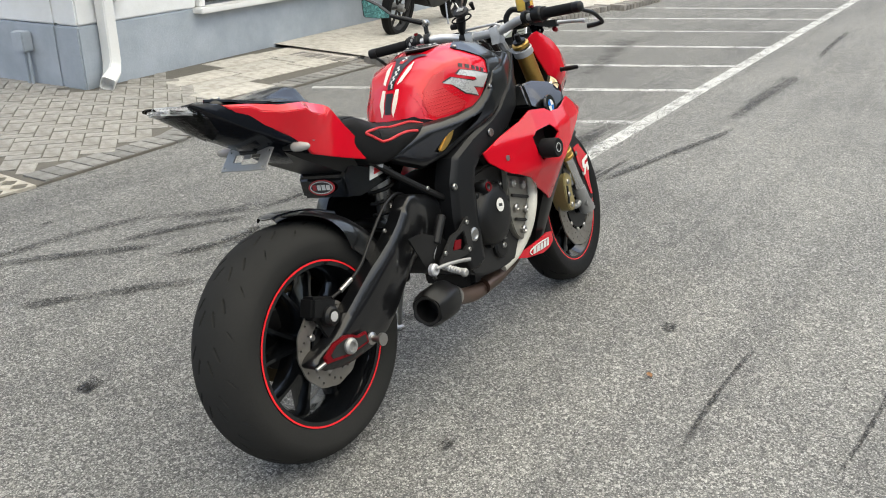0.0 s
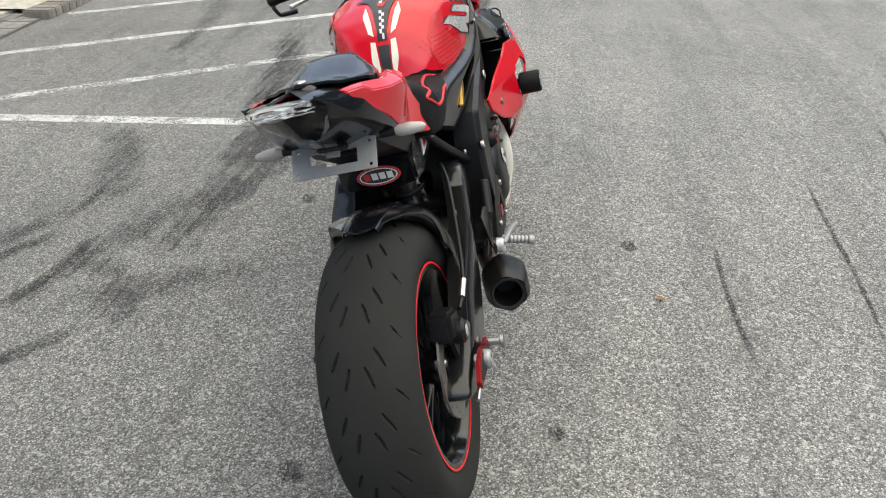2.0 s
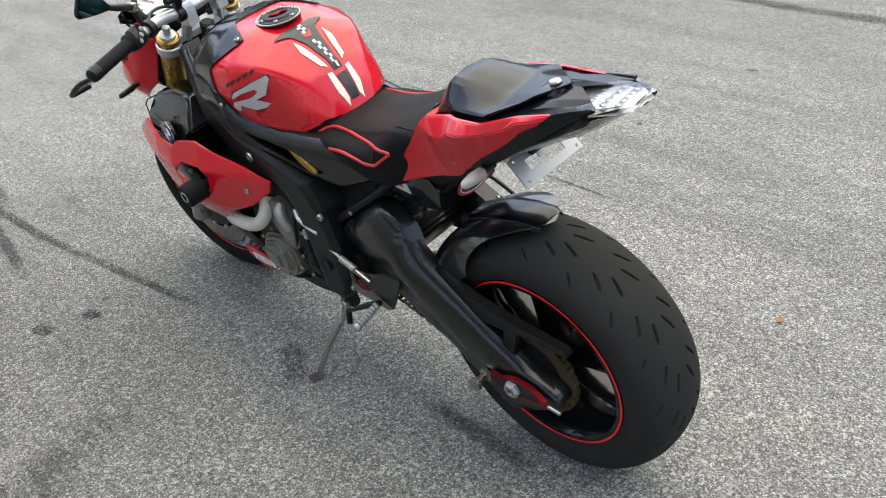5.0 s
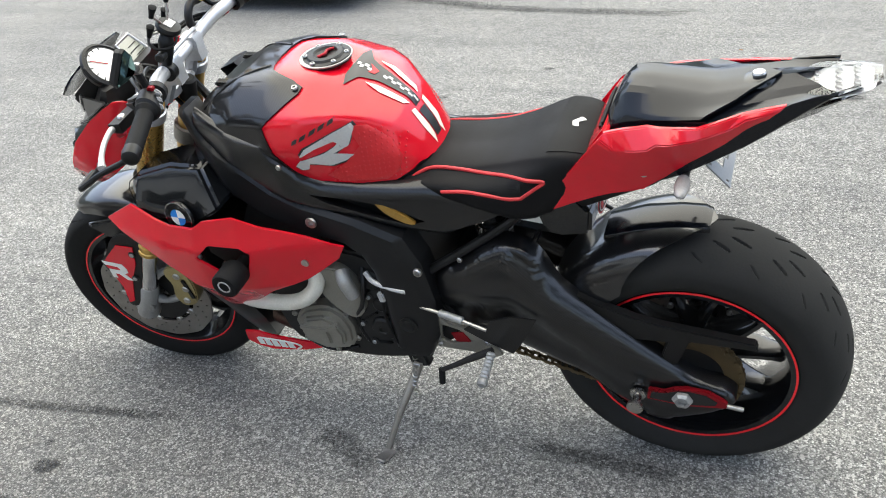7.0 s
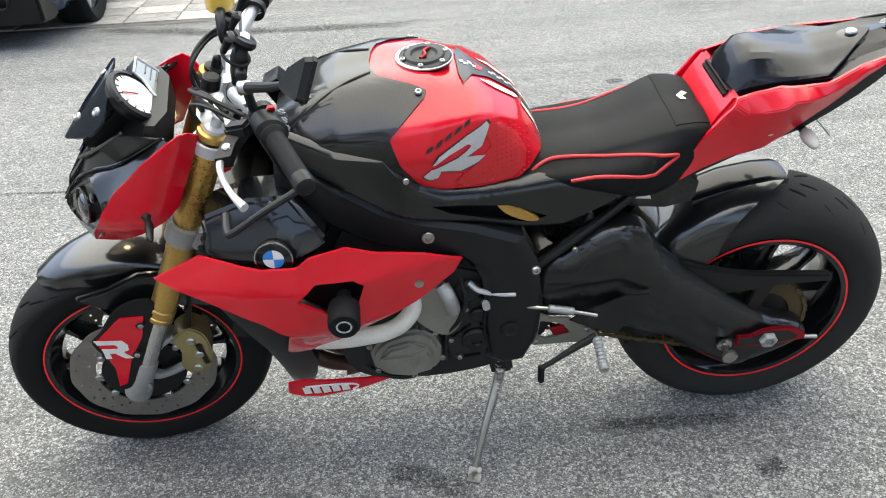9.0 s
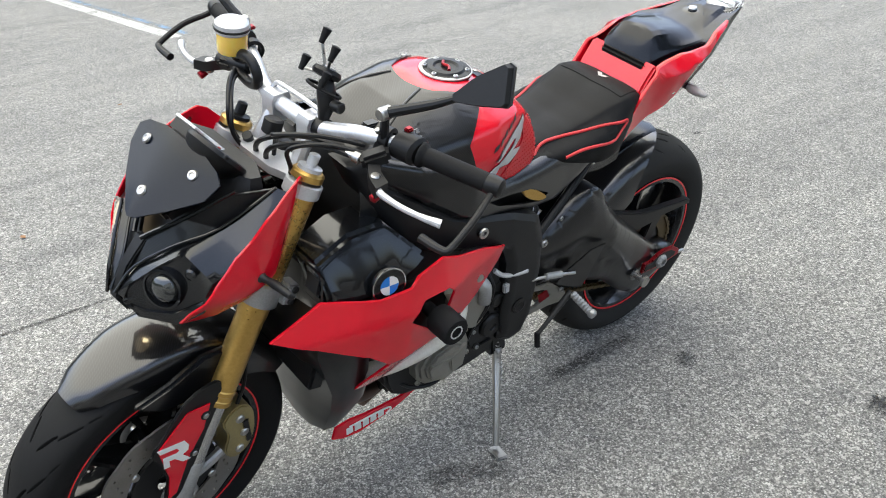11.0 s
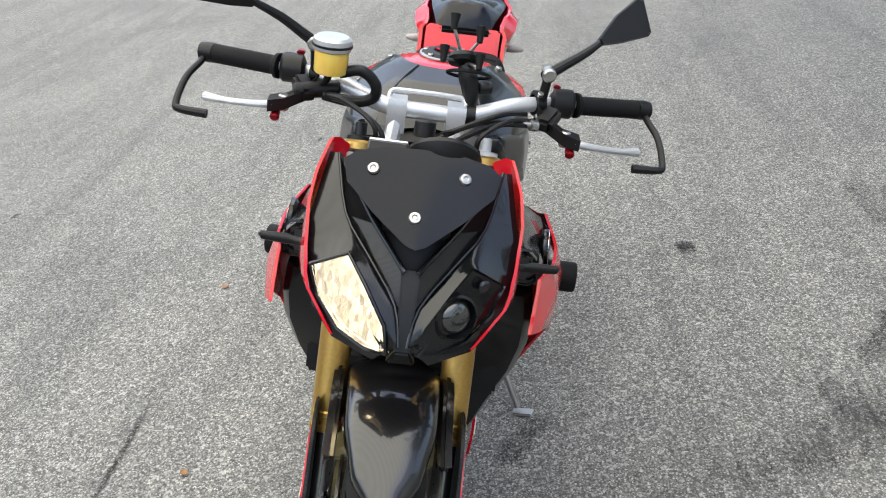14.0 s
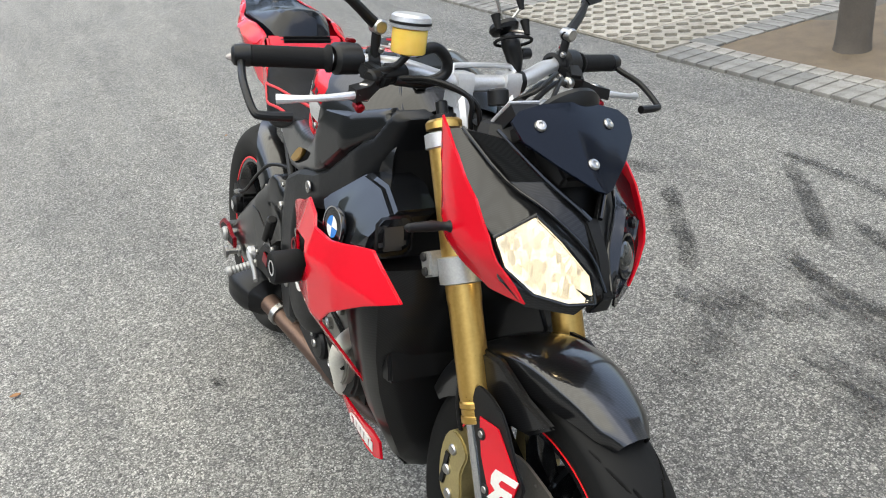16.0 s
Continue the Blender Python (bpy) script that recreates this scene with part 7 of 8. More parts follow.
def solid(verts, faces, thick, bev=0.0, cuts=0, soft_=0):
    bm = bmesh.new()
    vs = [bm.verts.new(v) for v in verts]
    for f in faces:
        bm.faces.new([vs[i] for i in f])
    if cuts:
        bmesh.ops.triangulate(bm, faces=bm.faces[:])
        bmesh.ops.subdivide_edges(bm, edges=bm.edges[:], cuts=cuts, use_grid_fill=True)
    for _ in range(soft_):
        bmesh.ops.smooth_vert(bm, verts=[v for v in bm.verts if not v.is_boundary], factor=0.5, use_axis_x=True, use_axis_y=True, use_axis_z=True)
    bmesh.ops.recalc_face_normals(bm, faces=bm.faces)
    bmesh.ops.solidify(bm, geom=bm.faces[:], thickness=thick)
    if bev:
        bevelled(bm, bev, 2, 30)
    return bm


# the mask: an inner core, and folded outer shells left and right
CORE = [(0.955, 1.262, 0.105, 1.335), (0.90, 1.262, 0.125, 1.375), (0.85, 1.285, 0.128, 1.405), (0.80, 1.310, 0.118, 1.430), (0.75, 1.335, 0.090, 1.445), (0.728, 1.350, 0.060, 1.440)]
rings = []
for z, xb, w, xf in CORE:
    half = [(xb, w * 0.6, z), (xb + 0.02, w, z), ((xb + xf) / 2, w * 0.95, z), (xf - 0.012, w * 0.55, z), (xf, w * 0.2, z)]
    rings.append([Vector(p) for p in mirror_pts(half)])
mask = steer("headlamp_mask", loft(rings), BLACK, "black headlamp mask", 28)
crest = [(1.268, 0.132, 0.942), (1.36, 0.106, 0.882), (1.42, 0.066, 0.849), (1.470, 0.018, 0.797), (1.504, 0.006, 0.752)]
lamp_edge = [(1.405, 0.147, 0.816), (1.424, 0.091, 0.852), (1.455, 0.062, 0.821), (1.490, 0.028, 0.777), (1.502, 0.020, 0.736), (1.480, 0.052, 0.728), (1.450, 0.096, 0.738), (1.418, 0.132, 0.772)]
outer = [(1.256, 0.146, 0.938), (1.354, 0.163, 0.862), (1.393, 0.158, 0.812), (1.424, 0.141, 0.756), (1.446, 0.106, 0.718), (1.486, 0.042, 0.712)]
shell_v = crest + lamp_edge + outer
E0, O0 = 5, 13
for s in (1, -1):
    vs = [(x, s * y, z) for x, y, z in shell_v]
    faces = [(0, 1, E0, O0 + 1, O0), (1, 2, E0 + 1, E0), (2, 3, E0 + 2, E0 + 1), (3, 4, E0 + 3, E0 + 2), (4, O0 + 5, E0 + 4, E0 + 3), (E0 + 4, O0 + 5, O0 + 4, E0 + 5), (E0 + 5, O0 + 4, O0 + 3, E0 + 6), (E0 + 6, O0 + 3, O0 + 2, E0 + 7), (E0 + 7, O0 + 2, O0 + 1, E0)]
    steer("mask_shell", solid(vs, faces, 0.006, 0, 3, 3), BLACK_GLOSS if s > 0 else CARBON, "folded shell of the headlamp mask", 60)
    trough = [(1.350, 0.108, 0.945), (1.398, 0.060, 0.890), (1.432, 0.022, 0.856), (1.448, 0.006, 0.838), (1.470, 0.002, 0.800)]
    tv = [(x, s * y, z) for x, y, z in crest[:4] + trough]
    steer("nose_blade", solid(tv, [(0, 1, 5, 4), (1, 2, 6, 5), (2, 3, 7, 6), (3, 8, 7)], 0.006, 0.001), CARBON_DULL, "dark blade of the V-shaped nose", 20)
    ridge = [Vector((x, s * y, z)) + Vector((0.004, 0, 0.004)) for x, y, z in ((1.335, 0.116, 0.952), (1.392, 0.066, 0.895), (1.432, 0.026, 0.858), (1.448, 0.010, 0.842))]
    steer("nose_edge", tube(ridge, 0.004, 8, 3, radii=[0.003, 0.004, 0.004, 0.004]), BLACK_GLOSS, "glossy edge of the V-shaped nose")
    rib = [Vector((x, s * y, z)) for x, y, z in ((1.272, 0.130, 0.944), (1.362, 0.106, 0.886), (1.422, 0.066, 0.853), (1.472, 0.018, 0.801), (1.506, 0.006, 0.752))]
    steer("mask_crest", tube(rib, 0.0028, 8, 3), BLACK_GLOSS, "rounded crest of the mask")
steer("nose_centre", solid([(1.444, 0.014, 0.846), (1.444, -0.014, 0.846), (1.482, -0.012, 0.800), (1.482, 0.012, 0.800), (1.508, 0.012, 0.742), (1.508, -0.012, 0.742), (1.492, 0.022, 0.712), (1.492, -0.022, 0.712)], [(0, 1, 2, 3), (3, 2, 5, 4), (4, 5, 7, 6)], 0.012, 0.003), BLACK, "black nose ridge", 25)
# lit lamp on the right, projector on the left
lit = [Vector((x, -y, z)) for x, y, z in lamp_edge]
cen = sum(lit, Vector()) / len(lit)
out = (lit[1] - lit[5]).cross(lit[3] - lit[7]).normalized()
if out.x < 0:
    out = -out
lamp = steer("headlamp", loft([[cen + (p - cen) * 0.985 - out * 0.003 for p in lit], [cen + (p - cen) * 0.985 + out * 0.004 for p in lit], [cen + (p - cen) * 0.90 + out * 0.008 for p in lit]]), LENS, "lit angular headlamp with clear lens", 30)
facet = random.Random(4)
rows = []
for k, q in enumerate((0.99, 0.82, 0.60, 0.38, 0.16)):
    ring = []
    for i in range(len(lit)):
        for f in (0, 0.5):
            p = lit[i].lerp(lit[(i + 1) % len(lit)], f)
            ring.append(cen + (p - cen) * q - out * (0.004 + 0.034 * math.sin(k * 0.36) + (facet.uniform(-0.004, 0.004) if k else 0)))
    rows.append(ring)
steer("lamp_reflector", loft(rows), GLOW_SOFT, "warm lit reflector with flat facets", 3, parent=lamp)
steer("lamp_bulb", turned([(0.004, -0.01), (0.020, -0.006), (0.026, 0.002), (0.016, 0.010), (0.004, 0.012)], cen - out * 0.022 - Vector((0, 0, 0.010)), out, 24), GLOW, "glowing bulb", parent=lamp)
edge = [cen + (p - cen) * 1.005 + out * 0.004 for p in lit]
steer("lamp_rim", tube(edge + [edge[0], edge[1]], 0.0032, 8, 1, smooth=False), BLACK_GLOSS, parent=lamp)
pc = Vector((1.458, 0.076, 0.782))
pd = Vector((0.86, 0.42, 0.22)).normalized()
rec = [Vector((x, y, z)) for x, y, z in lamp_edge]
pcen = sum(rec, Vector()) / len(rec)
pout = Vector((out.x, -out.y, out.z))
pj = steer("projector_lamp", loft([[pcen + (p - pcen) * 1.0 - pout * 0.004 for p in rec], [pcen + (p - pcen) * 0.97 - pout * 0.012 for p in rec], [pcen + (p - pcen) * 0.6 - pout * 0.020 for p in rec]]), BLACK_GLOSS, "round projector lamp, unlit", 25)
steer("projector_ring", turned([(0.034, -0.040), (0.037, -0.006), (0.036, 0.000), (0.032, 0.001), (0.028, -0.010), (0.026, -0.014)], pc, pd, 40), BLACK_GLOSS, "black lamp ring", 30, parent=pj)
steer("projector_lens", turned([(0.027, -0.014), (0.027, -0.008), (0.022, 0.000), (0.012, 0.005), (0.004, 0.006)], pc, pd, 36), PROJ, "dark glass lens", 60, parent=pj)
# added black boss, no lamp, where the dark eyelid slot sits
steer("eyelid_boss", turned([(0.008, -0.006), (0.010, 0.002), (0.006, 0.005)], (1.424, 0.112, 0.822), pd, 18), BLACK_GLOSS, parent=pj)
# screen
half = [(1.354, 0.052, 0.997), (1.360, 0.098, 0.988), (1.368, 0.116, 0.976), (1.392, 0.108, 0.952), (1.428, 0.066, 0.924), (1.462, 0.014, 0.894)]
mid = [(1.357, 0, 1.000), (1.369, 0, 0.991), (1.384, 0, 0.978), (1.409, 0, 0.953), (1.438, 0, 0.922), (1.467, 0, 0.891)]
rows = [[Vector(mid[i]).lerp(Vector((half[i][0], sgn * half[i][1], half[i][2])), t) for sgn, t in ((-1, 1), (-1, 0.66), (-1, 0.33), (1, 0), (1, 0.33), (1, 0.66), (1, 1))] for i in range(6)]
screen = steer("fly_screen", shell(rows, 0.004), SMOKE, "dark smoked fly screen", 30)
for x, y, z in ((1.381, 0.067, 0.971), (1.381, -0.067, 0.971), (1.434, 0, 0.925)):
    n_ = Vector((0.68, y * 3, 0.73))
    steer("screen_screw", turned([(0.0085, -0.002), (0.0095, 0.001), (0.008, 0.004), (0.0045, 0.0045), (0.003, 0.0030), (0.001, 0.0030)], (x, y - 0.005, z), n_, 18), STEEL, "bright screen screw", parent=screen)
steer("screen_mount", plate([(1.30, 0.955), (1.36, 0.960), (1.43, 0.905), (1.42, 0.885), (1.33, 0.90)], 0.050, 0.10, 1, bev=0.006), BLACK, parent=screen)
# dash
dz = Vector((-0.75, 0, 0.66)).normalized()
db = Vector((1.313, -0.002, 0.976))
dash = steer("instrument_pod", turned([(0.030, -0.034), (0.050, -0.020), (0.058, -0.004), (0.056, 0.003), (0.050, 0.005), (0.049, 0.002), (0.004, 0.002)], db + Vector((0, 0.032, 0)), dz, 44), BLACK, "black instrument pod")
steer("dial_face", turned([(0.044, 0.0022), (0.044, 0.0032), (0.004, 0.0035)], db + Vector((0, 0.032, 0)), dz, 40), WHITE, "white rev counter dial", parent=dash)
ex_ = Vector((0, 1, 0))
ey = dz.cross(ex_)
for k in range(11):
    a = radians(-120 + 24 * k)
    c = db + Vector((0, 0.032, 0)) + dz * 0.0042
    steer("dial_tick", tube([c + (ex_ * math.cos(a) + ey * math.sin(a)) * 0.038, c + (ex_ * math.cos(a) + ey * math.sin(a)) * 0.045], 0.0011, 4, 1), BLACK_PRINT if k < 8 else RED_PRINT, parent=dash)
steer("dial_needle", tube([db + Vector((0, 0.032, 0)) + dz * 0.006, db + Vector((0, 0.032, 0)) + dz * 0.006 + (ex_ * 0.6 - ey * 0.7) * 0.042], 0.0013, 5, 1), RED_PRINT, parent=dash)
lcd_c = db + Vector((0, -0.034, 0)) - Vector((0.66, 0, 0.75)) * 0.020 + dz * 0.006
LCD_EDGE = [(-0.046, -0.034), (-0.050, 0.014), (-0.036, 0.034), (0.052, 0.034), (0.030, 0.004), (0.012, -0.014), (0.008, -0.034)]
frame_pts = [lcd_c + ex_ * a + ey * b for a, b in LCD_EDGE]
bm = bmesh.new()
loft([[p - dz * 0.022 for p in frame_pts], frame_pts], bm=bm)
steer("display_bed", bm, BLACK, "black display housing", 25, parent=dash)
bm = bmesh.new()
tube([p + dz * 0.001 for p in frame_pts + frame_pts[:2]], 0.0030, 6, 1, bm=bm, smooth=False)
steer("display_frame", bm, ALU, "thin silver display frame", 25, parent=dash)
bm = bmesh.new()
mid_p = sum(frame_pts, Vector()) / len(frame_pts)
loft([[mid_p + (p - mid_p) * 0.9 + dz * q for p in frame_pts] for q in (0.0004, 0.0016)], bm=bm)
steer("display", bm, LCD, "grey-green display", 25, parent=dash)
for k in range(4):
    c = lcd_c + dz * 0.0026 + ey * (0.024 - 0.012 * k) - ex_ * 0.012
    steer("display_bar", tube([c - ex_ * 0.028, c + ex_ * (0.012 - 0.01 * (k % 2))], 0.0012, 4, 1), BLACK_PRINT, parent=dash)
steer("dash_button", rod(db + Vector((0.02, 0.078, 0.016)), db + Vector((0.02, 0.078, 0.016)) + dz * 0.008, 0.006), BLACK, parent=dash)
steer("dash_back", box((1.330, -0.01, 0.945), (0.09, 0.13, 0.05), 0.015, (0, -34, 0)), BLACK, parent=dash)

# ---- tyre marks, spots, fallen leaves on the asphalt ----
for path, ws in (([(1.95, -1.35), (1.5, -1.33), (1.08, -1.32), (0.6, -1.28)], [0.028, 0.02]), ([(1.36, -0.91), (1.1, -0.9), (0.88, -0.90), (0.5, -0.92)], [0.03, 0.024]), ([(2.75, -1.84), (2.2, -1.78), (1.87, -1.76), (1.2, -1.78)], [0.024, 0.03]), ([(6.3, 0.22), (5.2, 0.2), (4.1, 0.17)], [0.22, 0.16]), ([(9.0, 0.4), (8.0, 0.35), (6.9, 0.25)], [0.07])):
    mark(path, ws, SMEAR_THIN if ws[0] < 0.1 else SMEAR, "tyre_mark", "dark thin tyre mark on the asphalt")
for path, ws in (([(3.5, 1.15), (2.7, 0.92), (1.6, 0.95), (0.9, 0.95)], [0.35, 0.4]), ([(1.05, 0.5), (0.92, 0.75), (0.8, 1.0), (0.66, 1.3)], [0.28, 0.36]), ([(2.4, 1.8), (1.9, 1.5), (1.3, 1.36)], [0.3, 0.4]), ([(-0.4, 1.95), (0.75, 1.86), (1.2, 1.55), (1.75, 1.35)], [0.10, 0.22]), ([(0.62, 1.34), (1.04, 1.22), (1.7, 1.0)], [0.16, 0.3]), ([(-0.66, 1.38), (-0.30, 1.40), (0.06, 1.52)], [0.14, 0.26, 0.2]), ([(0.50, 0.86), (0.80, 0.98), (0.98, 1.16), (1.05, 1.4)], [0.16, 0.26, 0.2]), ([(3.6, 0.72), (2.62, 0.68), (2.06, 0.80), (1.46, 0.90), (0.85, 1.0)], [0.26, 0.2]), ([(4.9, 1.5), (3.4, 1.25), (2.4, 1.1), (1.94, 1.0)], [0.3, 0.2]), ([(6.0, 2.4), (4.6, 2.1), (3.2, 1.9)], [0.3, 0.25]), ([(7.4, 2.2), (6.2, 1.9), (5.0, 1.6)], [0.35]), ([(1.9, 0.5), (2.4, 0.42), (3.0, 0.38)], [0.06]), ([(1.2, 0.16), (1.69, 0.24), (2.4, 0.33), (3.4, 0.36)], [0.05])):
    mark(path, ws, SMEAR_WIDE if ws[-1] > 0.1 else SMEAR_THIN, "tyre_band", "dark scuffed band on the asphalt")
for path, ws in (([(4.26, 1.41), (3.08, 1.11), (2.21, 0.99), (1.63, 1.02)], [0.25, 0.32, 0.36, 0.30]), ([(4.6, 0.80), (3.26, 0.75), (2.64, 0.72), (2.07, 0.67), (1.5, 0.70)], [0.2, 0.3, 0.3, 0.24, 0.14])):
    mark(path, ws, SMEAR, "tyre_band", "black rubbed tyre band on the asphalt")
for path, ws in (([(0.62, 1.66), (0.92, 1.56), (1.25, 1.40)], [0.09]), ([(0.62, 1.36), (0.88, 1.29), (1.25, 1.28)], [0.08]), ([(0.0, 1.43), (0.32, 1.22), (0.62, 1.02)], [0.10]), ([(0.1, 1.92), (0.49, 1.65), (0.75, 1.44)], [0.10]), ([(2.45, 0.34), (3.39, 0.18), (4.2, 0.05)], [0.08])):
    mark(path, ws, SMEAR_THIN, "tyre_mark", "dark scuffed tyre mark on the asphalt")
# dark streaks beneath the motorcycle and across the lane
for path, ws in (([(0.46, 0.02), (0.25, 0.035), (0.0, 0.05)], [0.09]), ([(0.95, 0.12), (0.83, 0.16), (0.72, 0.24)], [0.14]), ([(3.2, -5.0), (1.8, -4.6), (0.2, -4.5)], [0.3])):
    mark(path, ws, SMEAR, "dark_streak", "dark streak on the asphalt")
rng = random.Random(5)
for x, y, r in ((1.557, 0.584, 0.045), (1.536, 0.445, 0.04), (1.588, 0.37, 0.015), (1.258, -0.615, 0.04), (-0.13, 0.70, 0.05), (0.05, 0.225, 0.045), (-0.37, -2.80, 0.06), (2.25, -2.05, 0.035), (2.08, -2.21, 0.035), (2.0, -2.55, 0.04), (1.82, -2.38, 0.04), (1.62, -2.52, 0.04), (-0.15, 0.69, 0.03), (0.24, -0.38, 0.03), (1.2, -3.1, 0.04), (-0.9, -2.2, 0.03), (-1.6, -0.9, 0.03), (0.6, 2.1, 0.03)):
    mark([(x - r, y - r * 0.2), (x, y), (x + r, y + r * 0.15)], [r * 1.4, r * 1.7, r * 1.4], SPOT, "oil_spot", "small black oil spot on the asphalt")
LEAF = worn(material("dry_leaf", (0.35, 0.15, 0.05), 0.7), (0.30, 0.15, 0.06), (0.16, 0.075, 0.03), 200, 0.8, (0.6, 0.8))


def dry_leaf(x, y, turn, size):
    rows = []
    for k in range(7):
        t = k / 6
        w = 0.32 * math.sin(math.pi * min(1, t * 0.92 + 0.04)) ** 0.8
        rows.append([(size * (t - 0.5), size * w * v, size * (0.14 * abs(v) + 0.10 * (t - 0.5) ** 2)) for v in (-1, -0.5, 0, 0.5, 1)])
    ob = link_mesh("dry_leaf", shell(rows, 0.0006), LEAF, 60)
    ob.matrix_world = pose(x, y, 0.005, 0, 0, turn)
    return tagged(ob, "small curled orange-brown leaf on the asphalt", "leaf", "fallen leaves")


for x, y in ((0.911, -0.69), (1.2, -2.06), (-0.07, -0.91), (2.05, 0.98), (-1.28, 1.85), (-1.9, 0.2), (0.2, -3.6)):
    dry_leaf(x, y, rng.uniform(0, 360), rng.uniform(0.020, 0.032))

# ---- pavement ----
SAND = worn(material("joint_sand", (0.16, 0.14, 0.11), 0.9), (0.14, 0.128, 0.108), (0.075, 0.068, 0.058), 90, 0.9, (0.85, 1.0), 0.002)
SOIL = worn(material("dry_soil", (0.16, 0.12, 0.08), 0.95), (0.20, 0.155, 0.105), (0.08, 0.06, 0.042), 60, 1.0, (0.9, 1.0), 0.004)


def paver_material(name, a, b, c):
    m = material(name, a, 0.85)
    info = m.node_tree.nodes.new("ShaderNodeObjectInfo")
    tone = ramp(m, info.outputs["Random"], [(0.0, b), (0.5, a), (1.0, c)])
    dirt = ramp(m, noise_tex(m, 14.0, 6, 0.65), [(0.3, (0.6, 0.58, 0.55)), (0.6, (1, 1, 1))])
    fine = ramp(m, noise_tex(m, 220.0, 3), [(0.3, (0.82, 0.82, 0.82)), (0.7, (1.1, 1.1, 1.1))])
    link(m, mix(m, 1.0, mix(m, 1.0, tone, dirt, 'MULTIPLY'), fine, 'MULTIPLY'), bsdf(m).inputs["Base Color"])
    bump(m, noise_tex(m, 260.0, 3), 0.5, 0.0015)
    return m


PAVER = paver_material("concrete_paver", (0.31, 0.297, 0.272), (0.285, 0.274, 0.252), (0.34, 0.325, 0.298))
PAVER_PALE = paver_material("pale_paver", (0.48, 0.455, 0.41), (0.42, 0.40, 0.36), (0.54, 0.51, 0.455))
PAVER_GREY = paver_material("grey_edge_paver", (0.24, 0.235, 0.222), (0.18, 0.178, 0.17), (0.29, 0.28, 0.262))
LATTICE = paver_material("lattice_paver", (0.36, 0.335, 0.285), (0.28, 0.26, 0.22), (0.43, 0.40, 0.34))


def edge_y(x):
    return float(np.interp(x, [-8, -1.2, 0.4, 1.9, 2.6, 3.4, 4.5, 12], [2.30, 2.49, 2.60, 2.72, 3.05, 3.26, 3.32, 3.32]))


xs = np.linspace(-8, 4.6, 64)
bm = bmesh.new()
quads(bm, [[(x, edge_y(x) + 0.004, 0.001), (x, edge_y(x) + 0.006, 0.006 if x < 0.9 else 0.0135), (x, 9.0, 0.006 if x < 0.9 else 0.0135)] for x in xs])
pavement = tagged(link_mesh("pavement", bm, SAND), "sandy bed under concrete pavers beside the building", "pavement", kind="structure")
shared = {}


def paver(parent, x, y, w, d, turn, mat, z=0.018, name="paver"):
    key = (round(w, 3), round(d, 3), mat.name)
    if key not in shared:
        b = box((0, 0, 0), (w - 0.009, d - 0.009, 0.03), 0.002)
        bmesh.ops.recalc_face_normals(b, faces=b.faces)
        me = bpy.data.meshes.new(name)
        b.to_mesh(me)
        b.free()
        me.materials.append(mat)
        shared[key] = me
    ob = new(name, shared[key])
    ob.parent = parent
    ob.matrix_world = pose(x, y, z - 0.015 + rng.uniform(-0.001, 0.0015), rng.uniform(-0.25, 0.25), rng.uniform(-0.25, 0.25), turn + rng.uniform(-0.4, 0.4))
    return ob


def in_wall(x, y):
    return y > 4.42 + 0.122 * (x - 2.41) if x > 2.36 else False


# herringbone field
c45, s45 = math.cos(radians(52)), math.sin(radians(52))
for i in range(-26, 26):
    for j in range(-26, 26):
        u, v = 0.1 * i, 0.1 * j
        k = (i + j) % 4
        k = (i - j) % 4
        if k == 0:
            pu, pv, turn = u + 0.10, v + 0.05, 0
        elif k == 3:
            pu, pv, turn = u + 0.05, v + 0.10, 90
        else:
            continue
        x, y = 2.3 + pu * c45 - pv * s45, 3.7 + pu * s45 + pv * c45
        if 0.98 < x < 2.75 + 0.3 * (y - 3.3) and edge_y(x) + 0.23 < y < 5.6 and not in_wall(x, y):
            paver(pavement, x, y, 0.2, 0.1, turn + 52, PAVER)
# soldier course along the edge
x = 0.98
while x < 4.4:
    a = math.atan2(edge_y(x + 0.05) - edge_y(x - 0.05), 0.1)
    paver(pavement, x, edge_y(x) + 0.108, 0.1, 0.2, math.degrees(a), PAVER_GREY)
    x += 0.1 * math.cos(a)
# pale slabs towards the building
for i in range(5):
    for j in range(5):
        x, y = 3.02 + 0.62 * i + 0.09 * j, 3.52 + 0.30 * j
        if y > edge_y(x) + 0.34 and not in_wall(x, y + 0.16) and x < 5.4:
            paver(pavement, x, y, 0.62, 0.30, 2, PAVER_PALE, name="slab")


def lattice_block(w, d, nx, ny):
    """A concrete lattice paver with open diamond cells."""
    outer = [(-w / 2, -d / 2), (w / 2, -d / 2), (w / 2, d / 2), (-w / 2, d / 2)]
    holes = []
    for i in range(nx):
        for j in range(ny):
            cx, cy = -w / 2 + w * (i + 0.5) / nx, -d / 2 + d * (j + 0.5) / ny
            hx, hy = w / nx * 0.40, d / ny * 0.40
            holes.append([(cx - hx, cy), (cx - hx * 0.2, cy - hy), (cx + hx * 0.2, cy - hy), (cx + hx, cy), (cx + hx * 0.2, cy + hy), (cx - hx * 0.2, cy + hy)])
    b = plate(outer, 0.0, 0.03, 1, holes, bev=0)
    bmesh.ops.rotate(b, verts=b.verts, cent=(0, 0, 0), matrix=Matrix.Rotation(radians(90), 3, 'X'))
    bmesh.ops.recalc_face_normals(b, faces=b.faces)
    me = bpy.data.meshes.new("lattice_paver")
    b.to_mesh(me)
    b.free()
    me.materials.append(LATTICE)
    return me


